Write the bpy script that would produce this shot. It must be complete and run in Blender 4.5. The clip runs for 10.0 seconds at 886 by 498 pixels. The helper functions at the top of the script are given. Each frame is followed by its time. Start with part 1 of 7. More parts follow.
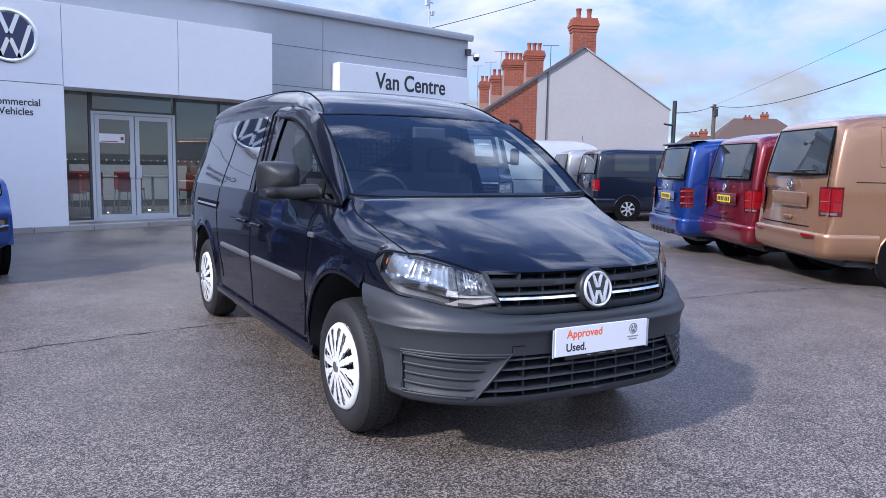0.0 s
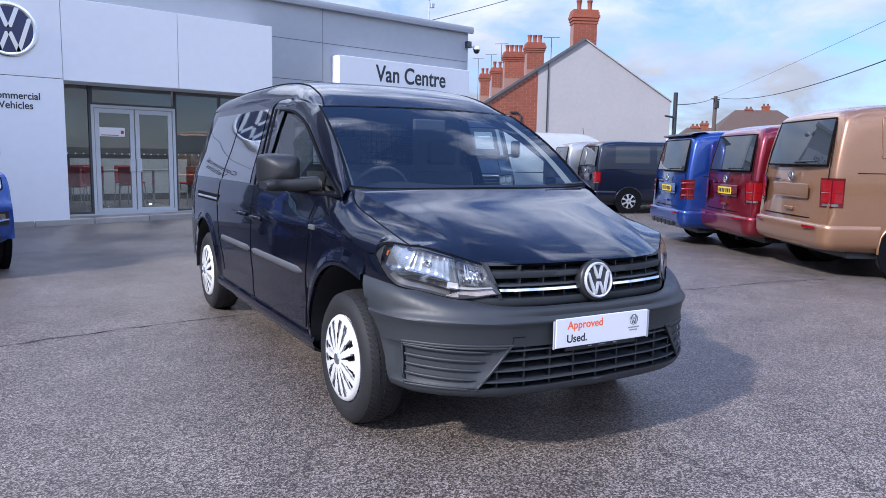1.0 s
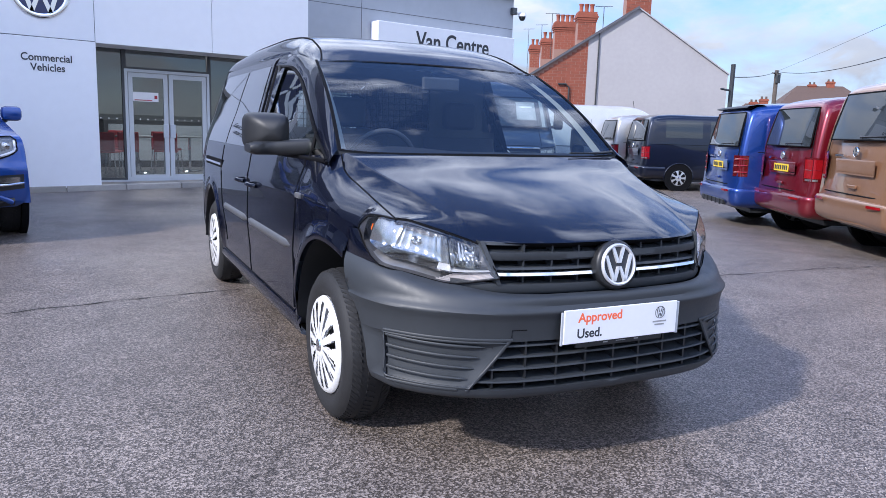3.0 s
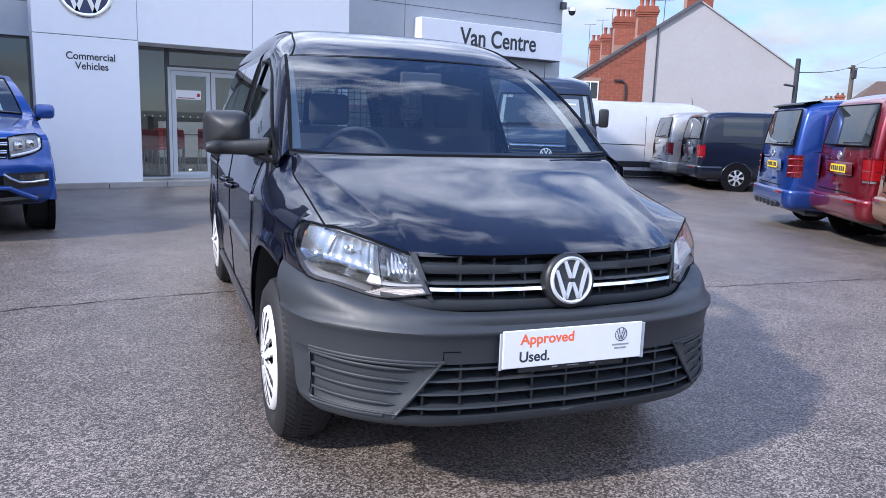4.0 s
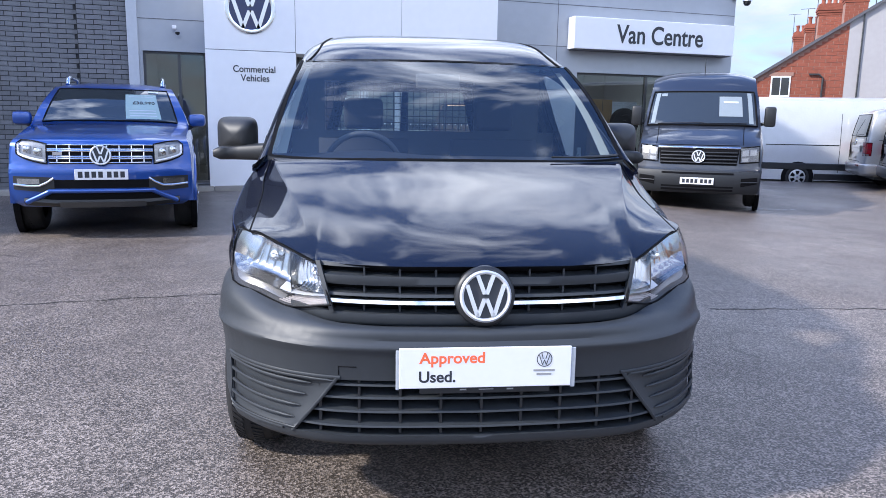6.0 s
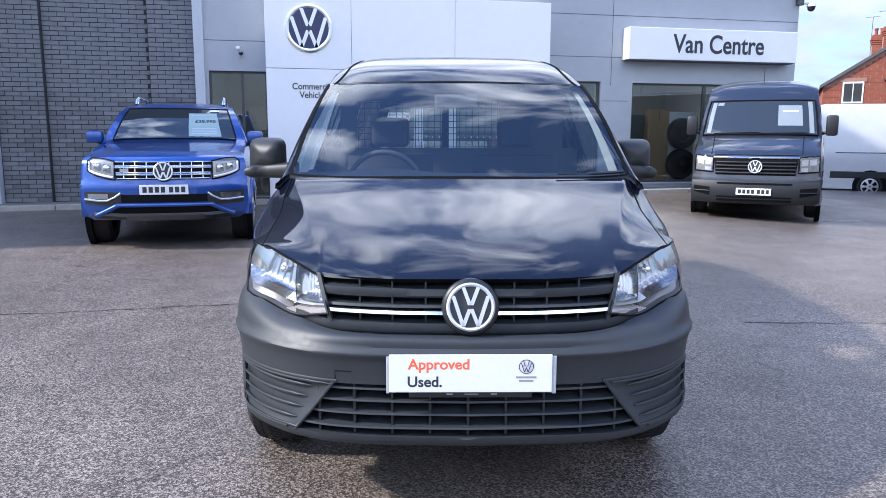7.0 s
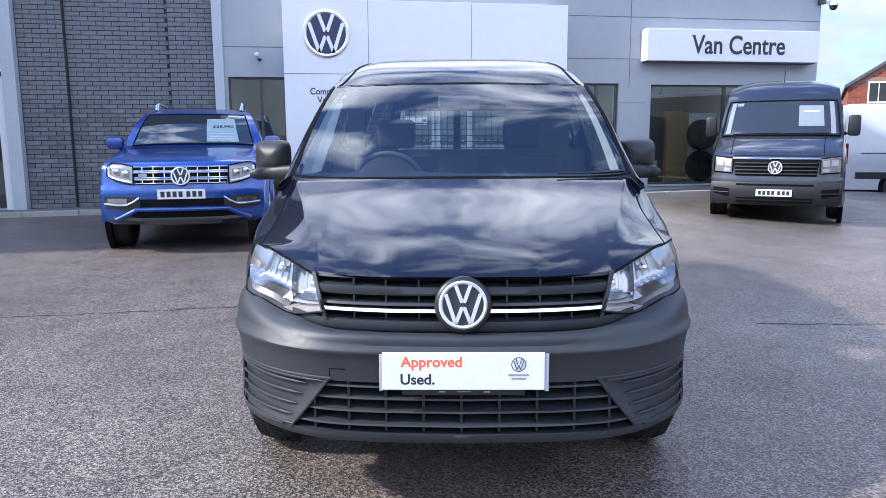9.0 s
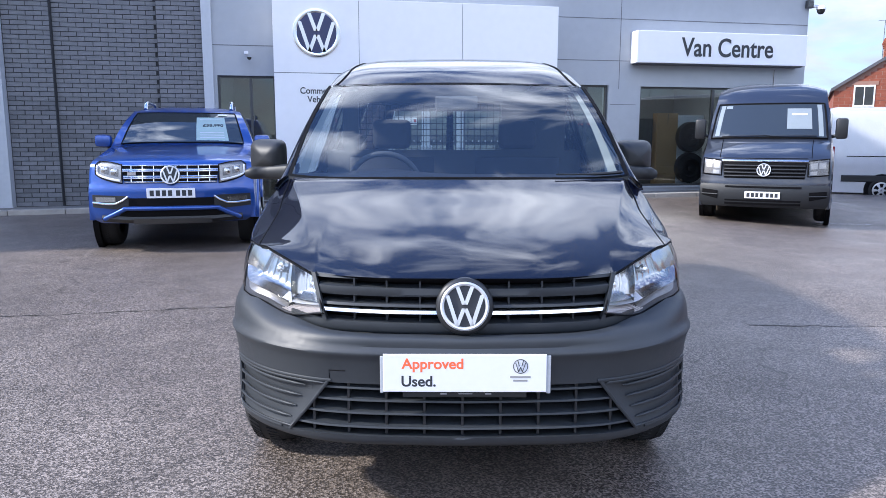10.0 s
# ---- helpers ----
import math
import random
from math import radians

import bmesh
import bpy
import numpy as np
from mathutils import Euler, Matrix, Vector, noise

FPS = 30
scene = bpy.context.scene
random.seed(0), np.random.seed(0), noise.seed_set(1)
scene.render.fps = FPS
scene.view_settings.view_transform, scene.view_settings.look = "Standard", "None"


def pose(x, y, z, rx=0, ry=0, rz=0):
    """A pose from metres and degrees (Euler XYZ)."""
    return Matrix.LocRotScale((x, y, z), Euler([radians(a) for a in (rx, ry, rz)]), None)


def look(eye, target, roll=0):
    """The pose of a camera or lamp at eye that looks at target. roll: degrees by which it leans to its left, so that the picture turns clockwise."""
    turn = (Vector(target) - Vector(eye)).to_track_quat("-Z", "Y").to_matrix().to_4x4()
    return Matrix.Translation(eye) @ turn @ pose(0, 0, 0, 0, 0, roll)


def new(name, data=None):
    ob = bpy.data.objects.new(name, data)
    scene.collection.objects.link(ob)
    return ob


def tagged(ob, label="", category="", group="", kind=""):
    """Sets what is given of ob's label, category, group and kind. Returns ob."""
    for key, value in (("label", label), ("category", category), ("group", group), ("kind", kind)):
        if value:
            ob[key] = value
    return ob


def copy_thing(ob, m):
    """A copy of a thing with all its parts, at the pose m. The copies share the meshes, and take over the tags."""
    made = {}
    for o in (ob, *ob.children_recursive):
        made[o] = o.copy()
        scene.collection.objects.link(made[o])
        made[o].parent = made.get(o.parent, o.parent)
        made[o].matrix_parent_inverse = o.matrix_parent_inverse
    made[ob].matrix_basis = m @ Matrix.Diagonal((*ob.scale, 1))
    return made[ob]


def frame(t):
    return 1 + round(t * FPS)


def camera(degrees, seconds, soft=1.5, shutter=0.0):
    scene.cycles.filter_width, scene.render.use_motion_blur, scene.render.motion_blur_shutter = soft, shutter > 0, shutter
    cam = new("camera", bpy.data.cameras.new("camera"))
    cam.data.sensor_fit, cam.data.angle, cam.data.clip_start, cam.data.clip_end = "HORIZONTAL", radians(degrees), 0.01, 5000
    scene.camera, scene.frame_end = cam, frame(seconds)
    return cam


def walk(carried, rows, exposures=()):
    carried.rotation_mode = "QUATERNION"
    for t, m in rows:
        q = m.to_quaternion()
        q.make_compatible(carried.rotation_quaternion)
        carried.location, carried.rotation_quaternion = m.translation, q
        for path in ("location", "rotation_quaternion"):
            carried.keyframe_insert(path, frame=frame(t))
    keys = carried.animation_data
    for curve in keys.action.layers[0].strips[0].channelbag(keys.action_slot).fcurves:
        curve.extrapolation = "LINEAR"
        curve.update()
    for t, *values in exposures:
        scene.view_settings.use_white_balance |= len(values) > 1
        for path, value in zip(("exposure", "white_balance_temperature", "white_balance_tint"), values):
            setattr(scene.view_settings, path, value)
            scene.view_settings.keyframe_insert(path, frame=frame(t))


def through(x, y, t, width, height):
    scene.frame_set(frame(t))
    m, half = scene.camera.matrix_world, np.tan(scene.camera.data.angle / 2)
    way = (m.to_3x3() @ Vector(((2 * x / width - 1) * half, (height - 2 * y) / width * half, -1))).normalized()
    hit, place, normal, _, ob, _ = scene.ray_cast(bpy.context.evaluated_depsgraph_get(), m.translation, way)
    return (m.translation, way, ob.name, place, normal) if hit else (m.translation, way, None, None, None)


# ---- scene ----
# camera and its walk
cam = camera(62.6, 10.0, soft=0.8)
PATH = [
    (0, (-2.588, -1.914, 1.312), (-1.288, -0.413, 1.079), 1.2),
    (0.5, (-2.574, -1.907, 1.312), (-1.274, -0.405, 1.073), 1.1),
    (1, (-2.588, -1.917, 1.306), (-1.291, -0.416, 1.054), 1.0),
    (1.5, (-2.578, -1.915, 1.299), (-1.29, -0.408, 1.032), 0.9),
    (2, (-2.449, -1.901, 1.311), (-1.182, -0.38, 1.026), 1.0),
    (2.5, (-2.295, -1.838, 1.278), (-1.06, -0.295, 0.973), 1.4),
    (2.7, (-2.239, -1.765, 1.256), (-1.02, -0.211, 0.939), 1.5),
    (3.8, (-1.723, -1.658, 1.26), (-0.634, -0.015, 0.921), 2.4),
    (4, (-1.618, -1.739, 1.274), (-0.567, -0.071, 0.936), 1.9),
    (4.5, (-1.366, -1.796, 1.267), (-0.415, -0.07, 0.925), 1.7),
    (5, (-1.147, -1.815, 1.284), (-0.315, -0.03, 0.936), 1.5),
    (5.2, (-1.076, -1.835, 1.288), (-0.297, -0.024, 0.951), 0.8),
    (6.3, (-0.676, -2.052, 1.302), (-0.157, -0.15, 0.962), 1.0),
    (6.5, (-0.652, -2.104, 1.314), (-0.17, -0.191, 0.985), 0.7),
    (7, (-0.554, -2.191, 1.333), (-0.147, -0.258, 1.018), 0.2),
    (7.5, (-0.449, -2.22, 1.329), (-0.091, -0.276, 1.026), -0.1),
    (8, (-0.427, -2.232, 1.323), (-0.089, -0.283, 1.024), -0.2),
    (8.5, (-0.434, -2.236, 1.321), (-0.099, -0.288, 1.02), -0.2),
    (9, (-0.46, -2.225, 1.315), (-0.114, -0.278, 1.012), -0.3),
    (9.5, (-0.483, -2.205, 1.315), (-0.119, -0.262, 1.01), -0.0),
    (10, (-0.503, -2.201, 1.315), (-0.123, -0.261, 1.013), 0.1),
]
walk(cam, [(t, look(eye, target, roll)) for t, eye, target, roll in PATH], exposures=[(0, 1.17, 6000, 14), (2.5, 1.31, 6050, 13), (5, 1.49, 6200, 11), (7, 1.64, 6250, 10), (10, 1.64, 6250, 10)])

# sky, sun and exposure
SUN_EL, SUN_AZ = 36.0, -92.0          # height, and the compass turn from +y towards +x, in degrees
world = bpy.data.worlds.new("sky")
scene.world = world
world.use_nodes = True
wn = world.node_tree.nodes
wl = world.node_tree.links
wn.clear()
w_out = wn.new("ShaderNodeOutputWorld")
w_bg = wn.new("ShaderNodeBackground")
w_sky = wn.new("ShaderNodeTexSky")
w_sky.sky_type = "NISHITA"
w_sky.sun_disc = False
w_sky.sun_elevation = radians(SUN_EL)
w_sky.sun_rotation = radians(SUN_AZ)
w_sky.air_density, w_sky.dust_density, w_sky.ozone_density = 1.0, 0.25, 2.0
w_bg.inputs["Strength"].default_value = 0.14


def wmath(op, a, b=None, clamp=False):
    n = wn.new("ShaderNodeMath")
    n.operation, n.use_clamp = op, clamp
    for i, v in enumerate((a, b)):
        if v is None:
            continue
        if isinstance(v, (int, float)):
            n.inputs[i].default_value = v
        else:
            wl.new(v, n.inputs[i])
    return n.outputs[0]


# broken cloud on a flat layer over the whole sky
w_geo = wn.new("ShaderNodeTexCoord")
w_sep = wn.new("ShaderNodeSeparateXYZ")
wl.new(w_geo.outputs["Generated"], w_sep.inputs[0])
w_h = wmath("ADD", wmath("MAXIMUM", w_sep.outputs[2], 0.0), 0.32)
w_com = wn.new("ShaderNodeCombineXYZ")
wl.new(wmath("DIVIDE", w_sep.outputs[0], w_h), w_com.inputs[0])
wl.new(wmath("DIVIDE", w_sep.outputs[1], w_h), w_com.inputs[1])
w_com.inputs[2].default_value = 0.6
w_n1 = wn.new("ShaderNodeTexNoise")
w_n1.inputs["Scale"].default_value = 3.4
w_n1.inputs["Detail"].default_value = 6
w_n1.inputs["Roughness"].default_value = 0.57
w_n1.inputs["Distortion"].default_value = 0.5
wl.new(w_com.outputs[0], w_n1.inputs["Vector"])
w_ramp = wn.new("ShaderNodeValToRGB")
w_ramp.color_ramp.elements[0].position, w_ramp.color_ramp.elements[1].position = 0.38, 0.72
# the cloud thickens to the north and the south, and thins out overhead
w_north = wmath("MINIMUM", wmath("MAXIMUM", wmath("ABSOLUTE", wmath("DIVIDE", w_sep.outputs[1], w_h)), 0.15), 1.2)
w_cover = wmath("SUBTRACT", wmath("MULTIPLY", wmath("SUBTRACT", w_north, 0.45), 0.12), wmath("MULTIPLY", wmath("SUBTRACT", wmath("MAXIMUM", w_sep.outputs[2], 0.45), 0.45), 0.27))
wl.new(wmath("ADD", w_n1.outputs[0], w_cover), w_ramp.inputs[0])
w_shade = wn.new("ShaderNodeTexNoise")
w_shade.inputs["Scale"].default_value = 5.0
w_shade.inputs["Detail"].default_value = 5
wl.new(w_com.outputs[0], w_shade.inputs["Vector"])
w_cc = wn.new("ShaderNodeMixRGB")
w_cc.inputs[1].default_value = (3.2, 3.75, 4.8, 1)
w_cc.inputs[2].default_value = (6.6, 6.7, 6.9, 1)
wl.new(w_shade.outputs[0], w_cc.inputs[0])
# cloud is brighter overhead than along the horizon
w_lift = wn.new("ShaderNodeVectorMath")
w_lift.operation = "SCALE"
wl.new(w_cc.outputs[0], w_lift.inputs[0])
w_rise = wmath("POWER", wmath("MAXIMUM", w_sep.outputs[2], 0.0), 1.7)
wl.new(wmath("ADD", wmath("MULTIPLY", w_rise, 4.7), 0.28), w_lift.inputs["Scale"])
w_mix = wn.new("ShaderNodeMixRGB")
wl.new(w_ramp.outputs[0], w_mix.inputs[0])
w_dim = wn.new("ShaderNodeMixRGB")
w_dim.blend_type = "MULTIPLY"
w_dim.inputs[0].default_value = 1.0
w_dim.inputs[2].default_value = (0.33, 0.385, 0.52, 1)
wl.new(w_sky.outputs[0], w_dim.inputs[1])
w_up = wn.new("ShaderNodeVectorMath")
w_up.operation = "SCALE"
wl.new(w_dim.outputs[0], w_up.inputs[0])
wl.new(wmath("ADD", wmath("MULTIPLY", w_rise, 1.7), 1.0), w_up.inputs["Scale"])
wl.new(w_up.outputs[0], w_mix.inputs[1])
wl.new(w_lift.outputs[0], w_mix.inputs[2])
wl.new(w_mix.outputs[0], w_bg.inputs[0])
wl.new(w_bg.outputs[0], w_out.inputs[0])

sun = new("sun", bpy.data.lights.new("sun", "SUN"))
sun.data.energy, sun.data.angle, sun.data.color = 2.1, radians(3.0), (1.0, 0.94, 0.86)
sd = Vector((math.sin(radians(SUN_AZ)) * math.cos(radians(SUN_EL)), math.cos(radians(SUN_AZ)) * math.cos(radians(SUN_EL)), math.sin(radians(SUN_EL))))
sun.matrix_world = look(sd * 60, (0, 0, 0))

# ---- materials ----
def mat(name, col, rough=0.5, metal=0.0, vary=0.12, scale=6.0, bump=0.0, bscale=60.0, coat=0.0, spec=0.5, alpha=1.0, emit=None, trans=0.0, rnd=0.0, rvary=0.0):
    """A surface: base colour with broad and fine variation, roughness, relief."""
    m = bpy.data.materials.new(name)
    m.use_nodes = True
    n, l = m.node_tree.nodes, m.node_tree.links
    b = n["Principled BSDF"]
    b.inputs["Roughness"].default_value = rough
    b.inputs["Metallic"].default_value = metal
    b.inputs["Specular IOR Level"].default_value = spec
    b.inputs["Coat Weight"].default_value = coat
    b.inputs["Coat Roughness"].default_value = 0.03
    b.inputs["Transmission Weight"].default_value = trans
    b.inputs["Base Color"].default_value = (*col, 1)
    if emit:
        b.inputs["Emission Color"].default_value = (*emit[0], 1)
        b.inputs["Emission Strength"].default_value = emit[1]
    tc = n.new("ShaderNodeTexCoord")
    if vary or rnd or rvary:
        a = n.new("ShaderNodeTexNoise")
        a.inputs["Scale"].default_value, a.inputs["Detail"].default_value = scale, 6
        l.new(tc.outputs["Object"], a.inputs["Vector"])
        c = n.new("ShaderNodeTexNoise")
        c.inputs["Scale"].default_value, c.inputs["Detail"].default_value = scale * 9, 3
        l.new(tc.outputs["Object"], c.inputs["Vector"])
        s = n.new("ShaderNodeMath")
        s.operation = "ADD"
        l.new(a.outputs[0], s.inputs[0])
        l.new(c.outputs[0], s.inputs[1])
        r = n.new("ShaderNodeMapRange")
        r.inputs[1].default_value, r.inputs[2].default_value = 0.6, 1.4
        r.inputs[3].default_value, r.inputs[4].default_value = 1 - vary, 1 + vary
        l.new(s.outputs[0], r.inputs[0])
        v = n.new("ShaderNodeVectorMath")
        v.operation = "SCALE"
        v.inputs[0].default_value = col
        last = r.outputs[0]
        if rnd:
            o = n.new("ShaderNodeObjectInfo")
            rr = n.new("ShaderNodeMapRange")
            rr.inputs[3].default_value, rr.inputs[4].default_value = 1 - rnd, 1 + rnd
            l.new(o.outputs["Random"], rr.inputs[0])
            mm = n.new("ShaderNodeMath")
            mm.operation = "MULTIPLY"
            l.new(last, mm.inputs[0])
            l.new(rr.outputs[0], mm.inputs[1])
            last = mm.outputs[0]
        l.new(last, v.inputs["Scale"])
        l.new(v.outputs[0], b.inputs["Base Color"])
        if rvary:
            q = n.new("ShaderNodeMapRange")
            q.inputs[1].default_value, q.inputs[2].default_value = 0.6, 1.4
            q.inputs[3].default_value, q.inputs[4].default_value = rough - rvary, rough + rvary
            l.new(s.outputs[0], q.inputs[0])
            l.new(q.outputs[0], b.inputs["Roughness"])
    if bump:
        d = n.new("ShaderNodeTexNoise")
        d.inputs["Scale"].default_value, d.inputs["Detail"].default_value = bscale, 4
        l.new(tc.outputs["Object"], d.inputs["Vector"])
        e = n.new("ShaderNodeBump")
        e.inputs["Strength"].default_value, e.inputs["Distance"].default_value = bump, 0.01
        l.new(d.outputs[0], e.inputs["Height"])
        l.new(e.outputs[0], b.inputs["Normal"])
    return m


def glass(name, tint, rough=0.0, through=0.75, ior=1.85):
    """Window glass: a clear gloss over a tinted see-through sheet."""
    m = bpy.data.materials.new(name)
    m.use_nodes = True
    n, l = m.node_tree.nodes, m.node_tree.links
    n.clear()
    out = n.new("ShaderNodeOutputMaterial")
    t = n.new("ShaderNodeBsdfTransparent")
    t.inputs[0].default_value = (*[c * through for c in tint], 1)
    g = n.new("ShaderNodeBsdfGlossy")
    g.inputs["Roughness"].default_value = rough
    f = n.new("ShaderNodeLayerWeight")
    f.inputs[0].default_value = 0.5
    p = n.new("ShaderNodeMath")
    p.operation = "POWER"
    l.new(f.outputs["Facing"], p.inputs[0])
    p.inputs[1].default_value = 5.0
    f0 = ((ior - 1) / (ior + 1)) ** 2
    q = n.new("ShaderNodeMath")
    q.operation = "MULTIPLY_ADD"
    l.new(p.outputs[0], q.inputs[0])
    q.inputs[1].default_value, q.inputs[2].default_value = 1 - f0, f0
    mx = n.new("ShaderNodeMixShader")
    l.new(q.outputs[0], mx.inputs[0])
    l.new(t.outputs[0], mx.inputs[1])
    l.new(g.outputs[0], mx.inputs[2])
    l.new(mx.outputs[0], out.inputs[0])
    return m


# ---- mesh tools ----
class Mesh(object):
    """Collects boxes, prisms, sheets and tubes into one mesh."""

    def __init__(self):
        self.v, self.f = [], []

    def add(self, vs, fs):
        k = len(self.v)
        self.v += [tuple(p) for p in vs]
        self.f += [tuple(i + k for i in q) for q in fs]
        return self

    def box(self, x0, x1, y0, y1, z0, z1, b=0.0):
        if b <= 0:
            vs = [(x, y, z) for z in (z0, z1) for y in (y0, y1) for x in (x0, x1)]
            return self.add(vs, [(0, 2, 3, 1), (4, 5, 7, 6), (0, 1, 5, 4), (2, 6, 7, 3), (0, 4, 6, 2), (1, 3, 7, 5)])
        bm = bmesh.new()
        bmesh.ops.create_cube(bm, size=1)
        for p in bm.verts:
            p.co = Vector(((x0 + x1) / 2 + p.co.x * (x1 - x0), (y0 + y1) / 2 + p.co.y * (y1 - y0), (z0 + z1) / 2 + p.co.z * (z1 - z0)))
        bmesh.ops.bevel(bm, geom=bm.edges[:], offset=b, segments=2, affect="EDGES", profile=0.5)
        bm.verts.index_update()
        self.add([p.co for p in bm.verts], [[p.index for p in q.verts] for q in bm.faces])
        bm.free()
        return self

    def prism(self, poly, axis, a, b):
        """A polygon in the plane across axis, drawn out from a to b. poly: pairs of the other two coordinates in order."""
        n = len(poly)

        def pt(p, w):
            return {"x": (w, p[0], p[1]), "y": (p[0], w, p[1]), "z": (p[0], p[1], w)}[axis]
        vs = [pt(p, a) for p in poly] + [pt(p, b) for p in poly]
        fs = [tuple(range(n)), tuple(range(2 * n - 1, n - 1, -1))] + [(i, i + n, (i + 1) % n + n, (i + 1) % n) for i in range(n)]
        return self.add(vs, fs)

    def sheet(self, rows, close_u=False, close_v=False):
        """A skin over rows of points."""
        n, w = len(rows), len(rows[0])
        fs = []
        for i in range(n if close_u else n - 1):
            for j in range(w if close_v else w - 1):
                a, b = i * w + j, i * w + (j + 1) % w
                c, d = ((i + 1) % n) * w + (j + 1) % w, ((i + 1) % n) * w + j
                fs.append((a, b, c, d))
        return self.add([p for r in rows for p in r], fs)

    def lathe(self, profile, centre, axis="x", seg=32):
        """A turned form: pairs of (radius, along)."""
        rows = []
        for k in range(seg):
            a = 2 * math.pi * k / seg
            row = []
            for r, h in profile:
                u, w = r * math.cos(a), r * math.sin(a)
                row.append({"x": (centre[0] + h, centre[1] + u, centre[2] + w), "y": (centre[0] + u, centre[1] + h, centre[2] + w), "z": (centre[0] + u, centre[1] + w, centre[2] + h)}[axis])
            rows.append(row)
        return self.sheet(rows, close_u=True)

    def tube(self, pts, r, seg=8, closed=False):
        """A round bar along points; r may be one radius or one for each point."""
        pts = [Vector(p) for p in pts]
        n = len(pts)
        rs = r if isinstance(r, (list, tuple)) else [r] * n
        rows = []
        for i, p in enumerate(pts):
            d = (pts[(i + 1) % n] - pts[i - 1]) if closed else (pts[min(i + 1, n - 1)] - pts[max(i - 1, 0)])
            d.normalize()
            u = d.cross(Vector((0, 0, 1)) if abs(d.z) < 0.95 else Vector((1, 0, 0))).normalized()
            w = d.cross(u)
            rows.append([tuple(p + rs[i] * (math.cos(2 * math.pi * k / seg) * u + math.sin(2 * math.pi * k / seg) * w)) for k in range(seg)])
        self.sheet(rows, close_u=closed, close_v=True)
        if not closed:
            k = len(self.v)
            self.f.append(tuple(range(k - seg, k)))
            self.f.append(tuple(range(k - seg * n + seg - 1, k - seg * n - 1, -1)))
        return self

    def mirror(self):
        """Adds the same again on the other side of x = 0."""
        k = len(self.v)
        self.v += [(-x, y, z) for x, y, z in self.v]
        self.f += [tuple(i + k for i in reversed(q)) for q in self.f]
        return self

    def moved(self, m):
        self.v = [tuple(m @ Vector(p)) for p in self.v]
        return self

    def data(self, name, material, smooth=None):
        me = bpy.data.meshes.new(name)
        me.from_pydata(self.v, [], self.f)
        bm = bmesh.new()
        bm.from_mesh(me)
        bmesh.ops.remove_doubles(bm, verts=bm.verts[:], dist=0.0002)
        bmesh.ops.recalc_face_normals(bm, faces=bm.faces[:])
        if smooth is not None:
            for q in bm.faces:
                q.smooth = True
            for e in bm.edges:
                if len(e.link_faces) == 2 and e.calc_face_angle(0) > radians(smooth):
                    e.smooth = False
        bm.to_mesh(me)
        bm.free()
        me.materials.append(material)
        return me


def part(name, mesh, material, parent, label="", smooth=None):
    """One mesh as a part of a thing or of another part."""
    ob = new(name, mesh.data(name, material, smooth) if isinstance(mesh, Mesh) else mesh)
    ob.parent = parent
    if label:
        tagged(ob, label)
    return ob


def thing(name, label, category, m=None, group="", kind=""):
    """The empty at a thing's base that holds its parts."""
    ob = new(name)
    if m is not None:
        ob.matrix_basis = m
    return tagged(ob, label, category, group, kind)


def solo(name, mesh, material, label, category, kind="", group="", smooth=None, m=None):
    """A thing that is one mesh."""
    ob = new(name, mesh.data(name, material, smooth))
    if m is not None:
        ob.matrix_basis = m
    return tagged(ob, label, category, group, kind)


def spline(pts, x):
    """A smooth curve through (x, value) pairs, monotone in x."""
    if x <= pts[0][0]:
        return pts[0][1]
    if x >= pts[-1][0]:
        return pts[-1][1]
    i = max(k for k in range(len(pts) - 1) if pts[k][0] <= x)

    def slope(k):
        if k == 0 or k == len(pts) - 1:
            a, b = (0, 1) if k == 0 else (-2, -1)
            return (pts[b][1] - pts[a][1]) / (pts[b][0] - pts[a][0])
        s0 = (pts[k][1] - pts[k - 1][1]) / (pts[k][0] - pts[k - 1][0])
        s1 = (pts[k + 1][1] - pts[k][1]) / (pts[k + 1][0] - pts[k][0])
        return 0.0 if s0 * s1 <= 0 else 2 * s0 * s1 / (s0 + s1)
    (x0, y0), (x1, y1) = pts[i], pts[i + 1]
    h = x1 - x0
    t = (x - x0) / h
    return y0 * (1 + 2 * t) * (1 - t) ** 2 + h * slope(i) * t * (1 - t) ** 2 + y1 * t * t * (3 - 2 * t) + h * slope(i + 1) * t * t * (t - 1)


def kerb_z(x):
    """The pavement climbs gently along the showroom."""
    return .083 + .0115 * (max(-16.0, min(9.0, x)) + 5.4)


def ground_z(x, y):
    """The yard falls a little to the far side and rises to the kerb."""
    z = -min(.18, .045 * max(0.0, x - 5.5))
    k = max(0.0, min(1.0, (y - 9.0) / 2.2)) * max(0.0, min(1.0, (12.0 - x) / 3.0))
    return z + (kerb_z(x) - .085 - z) * k * k * (3 - 2 * k)


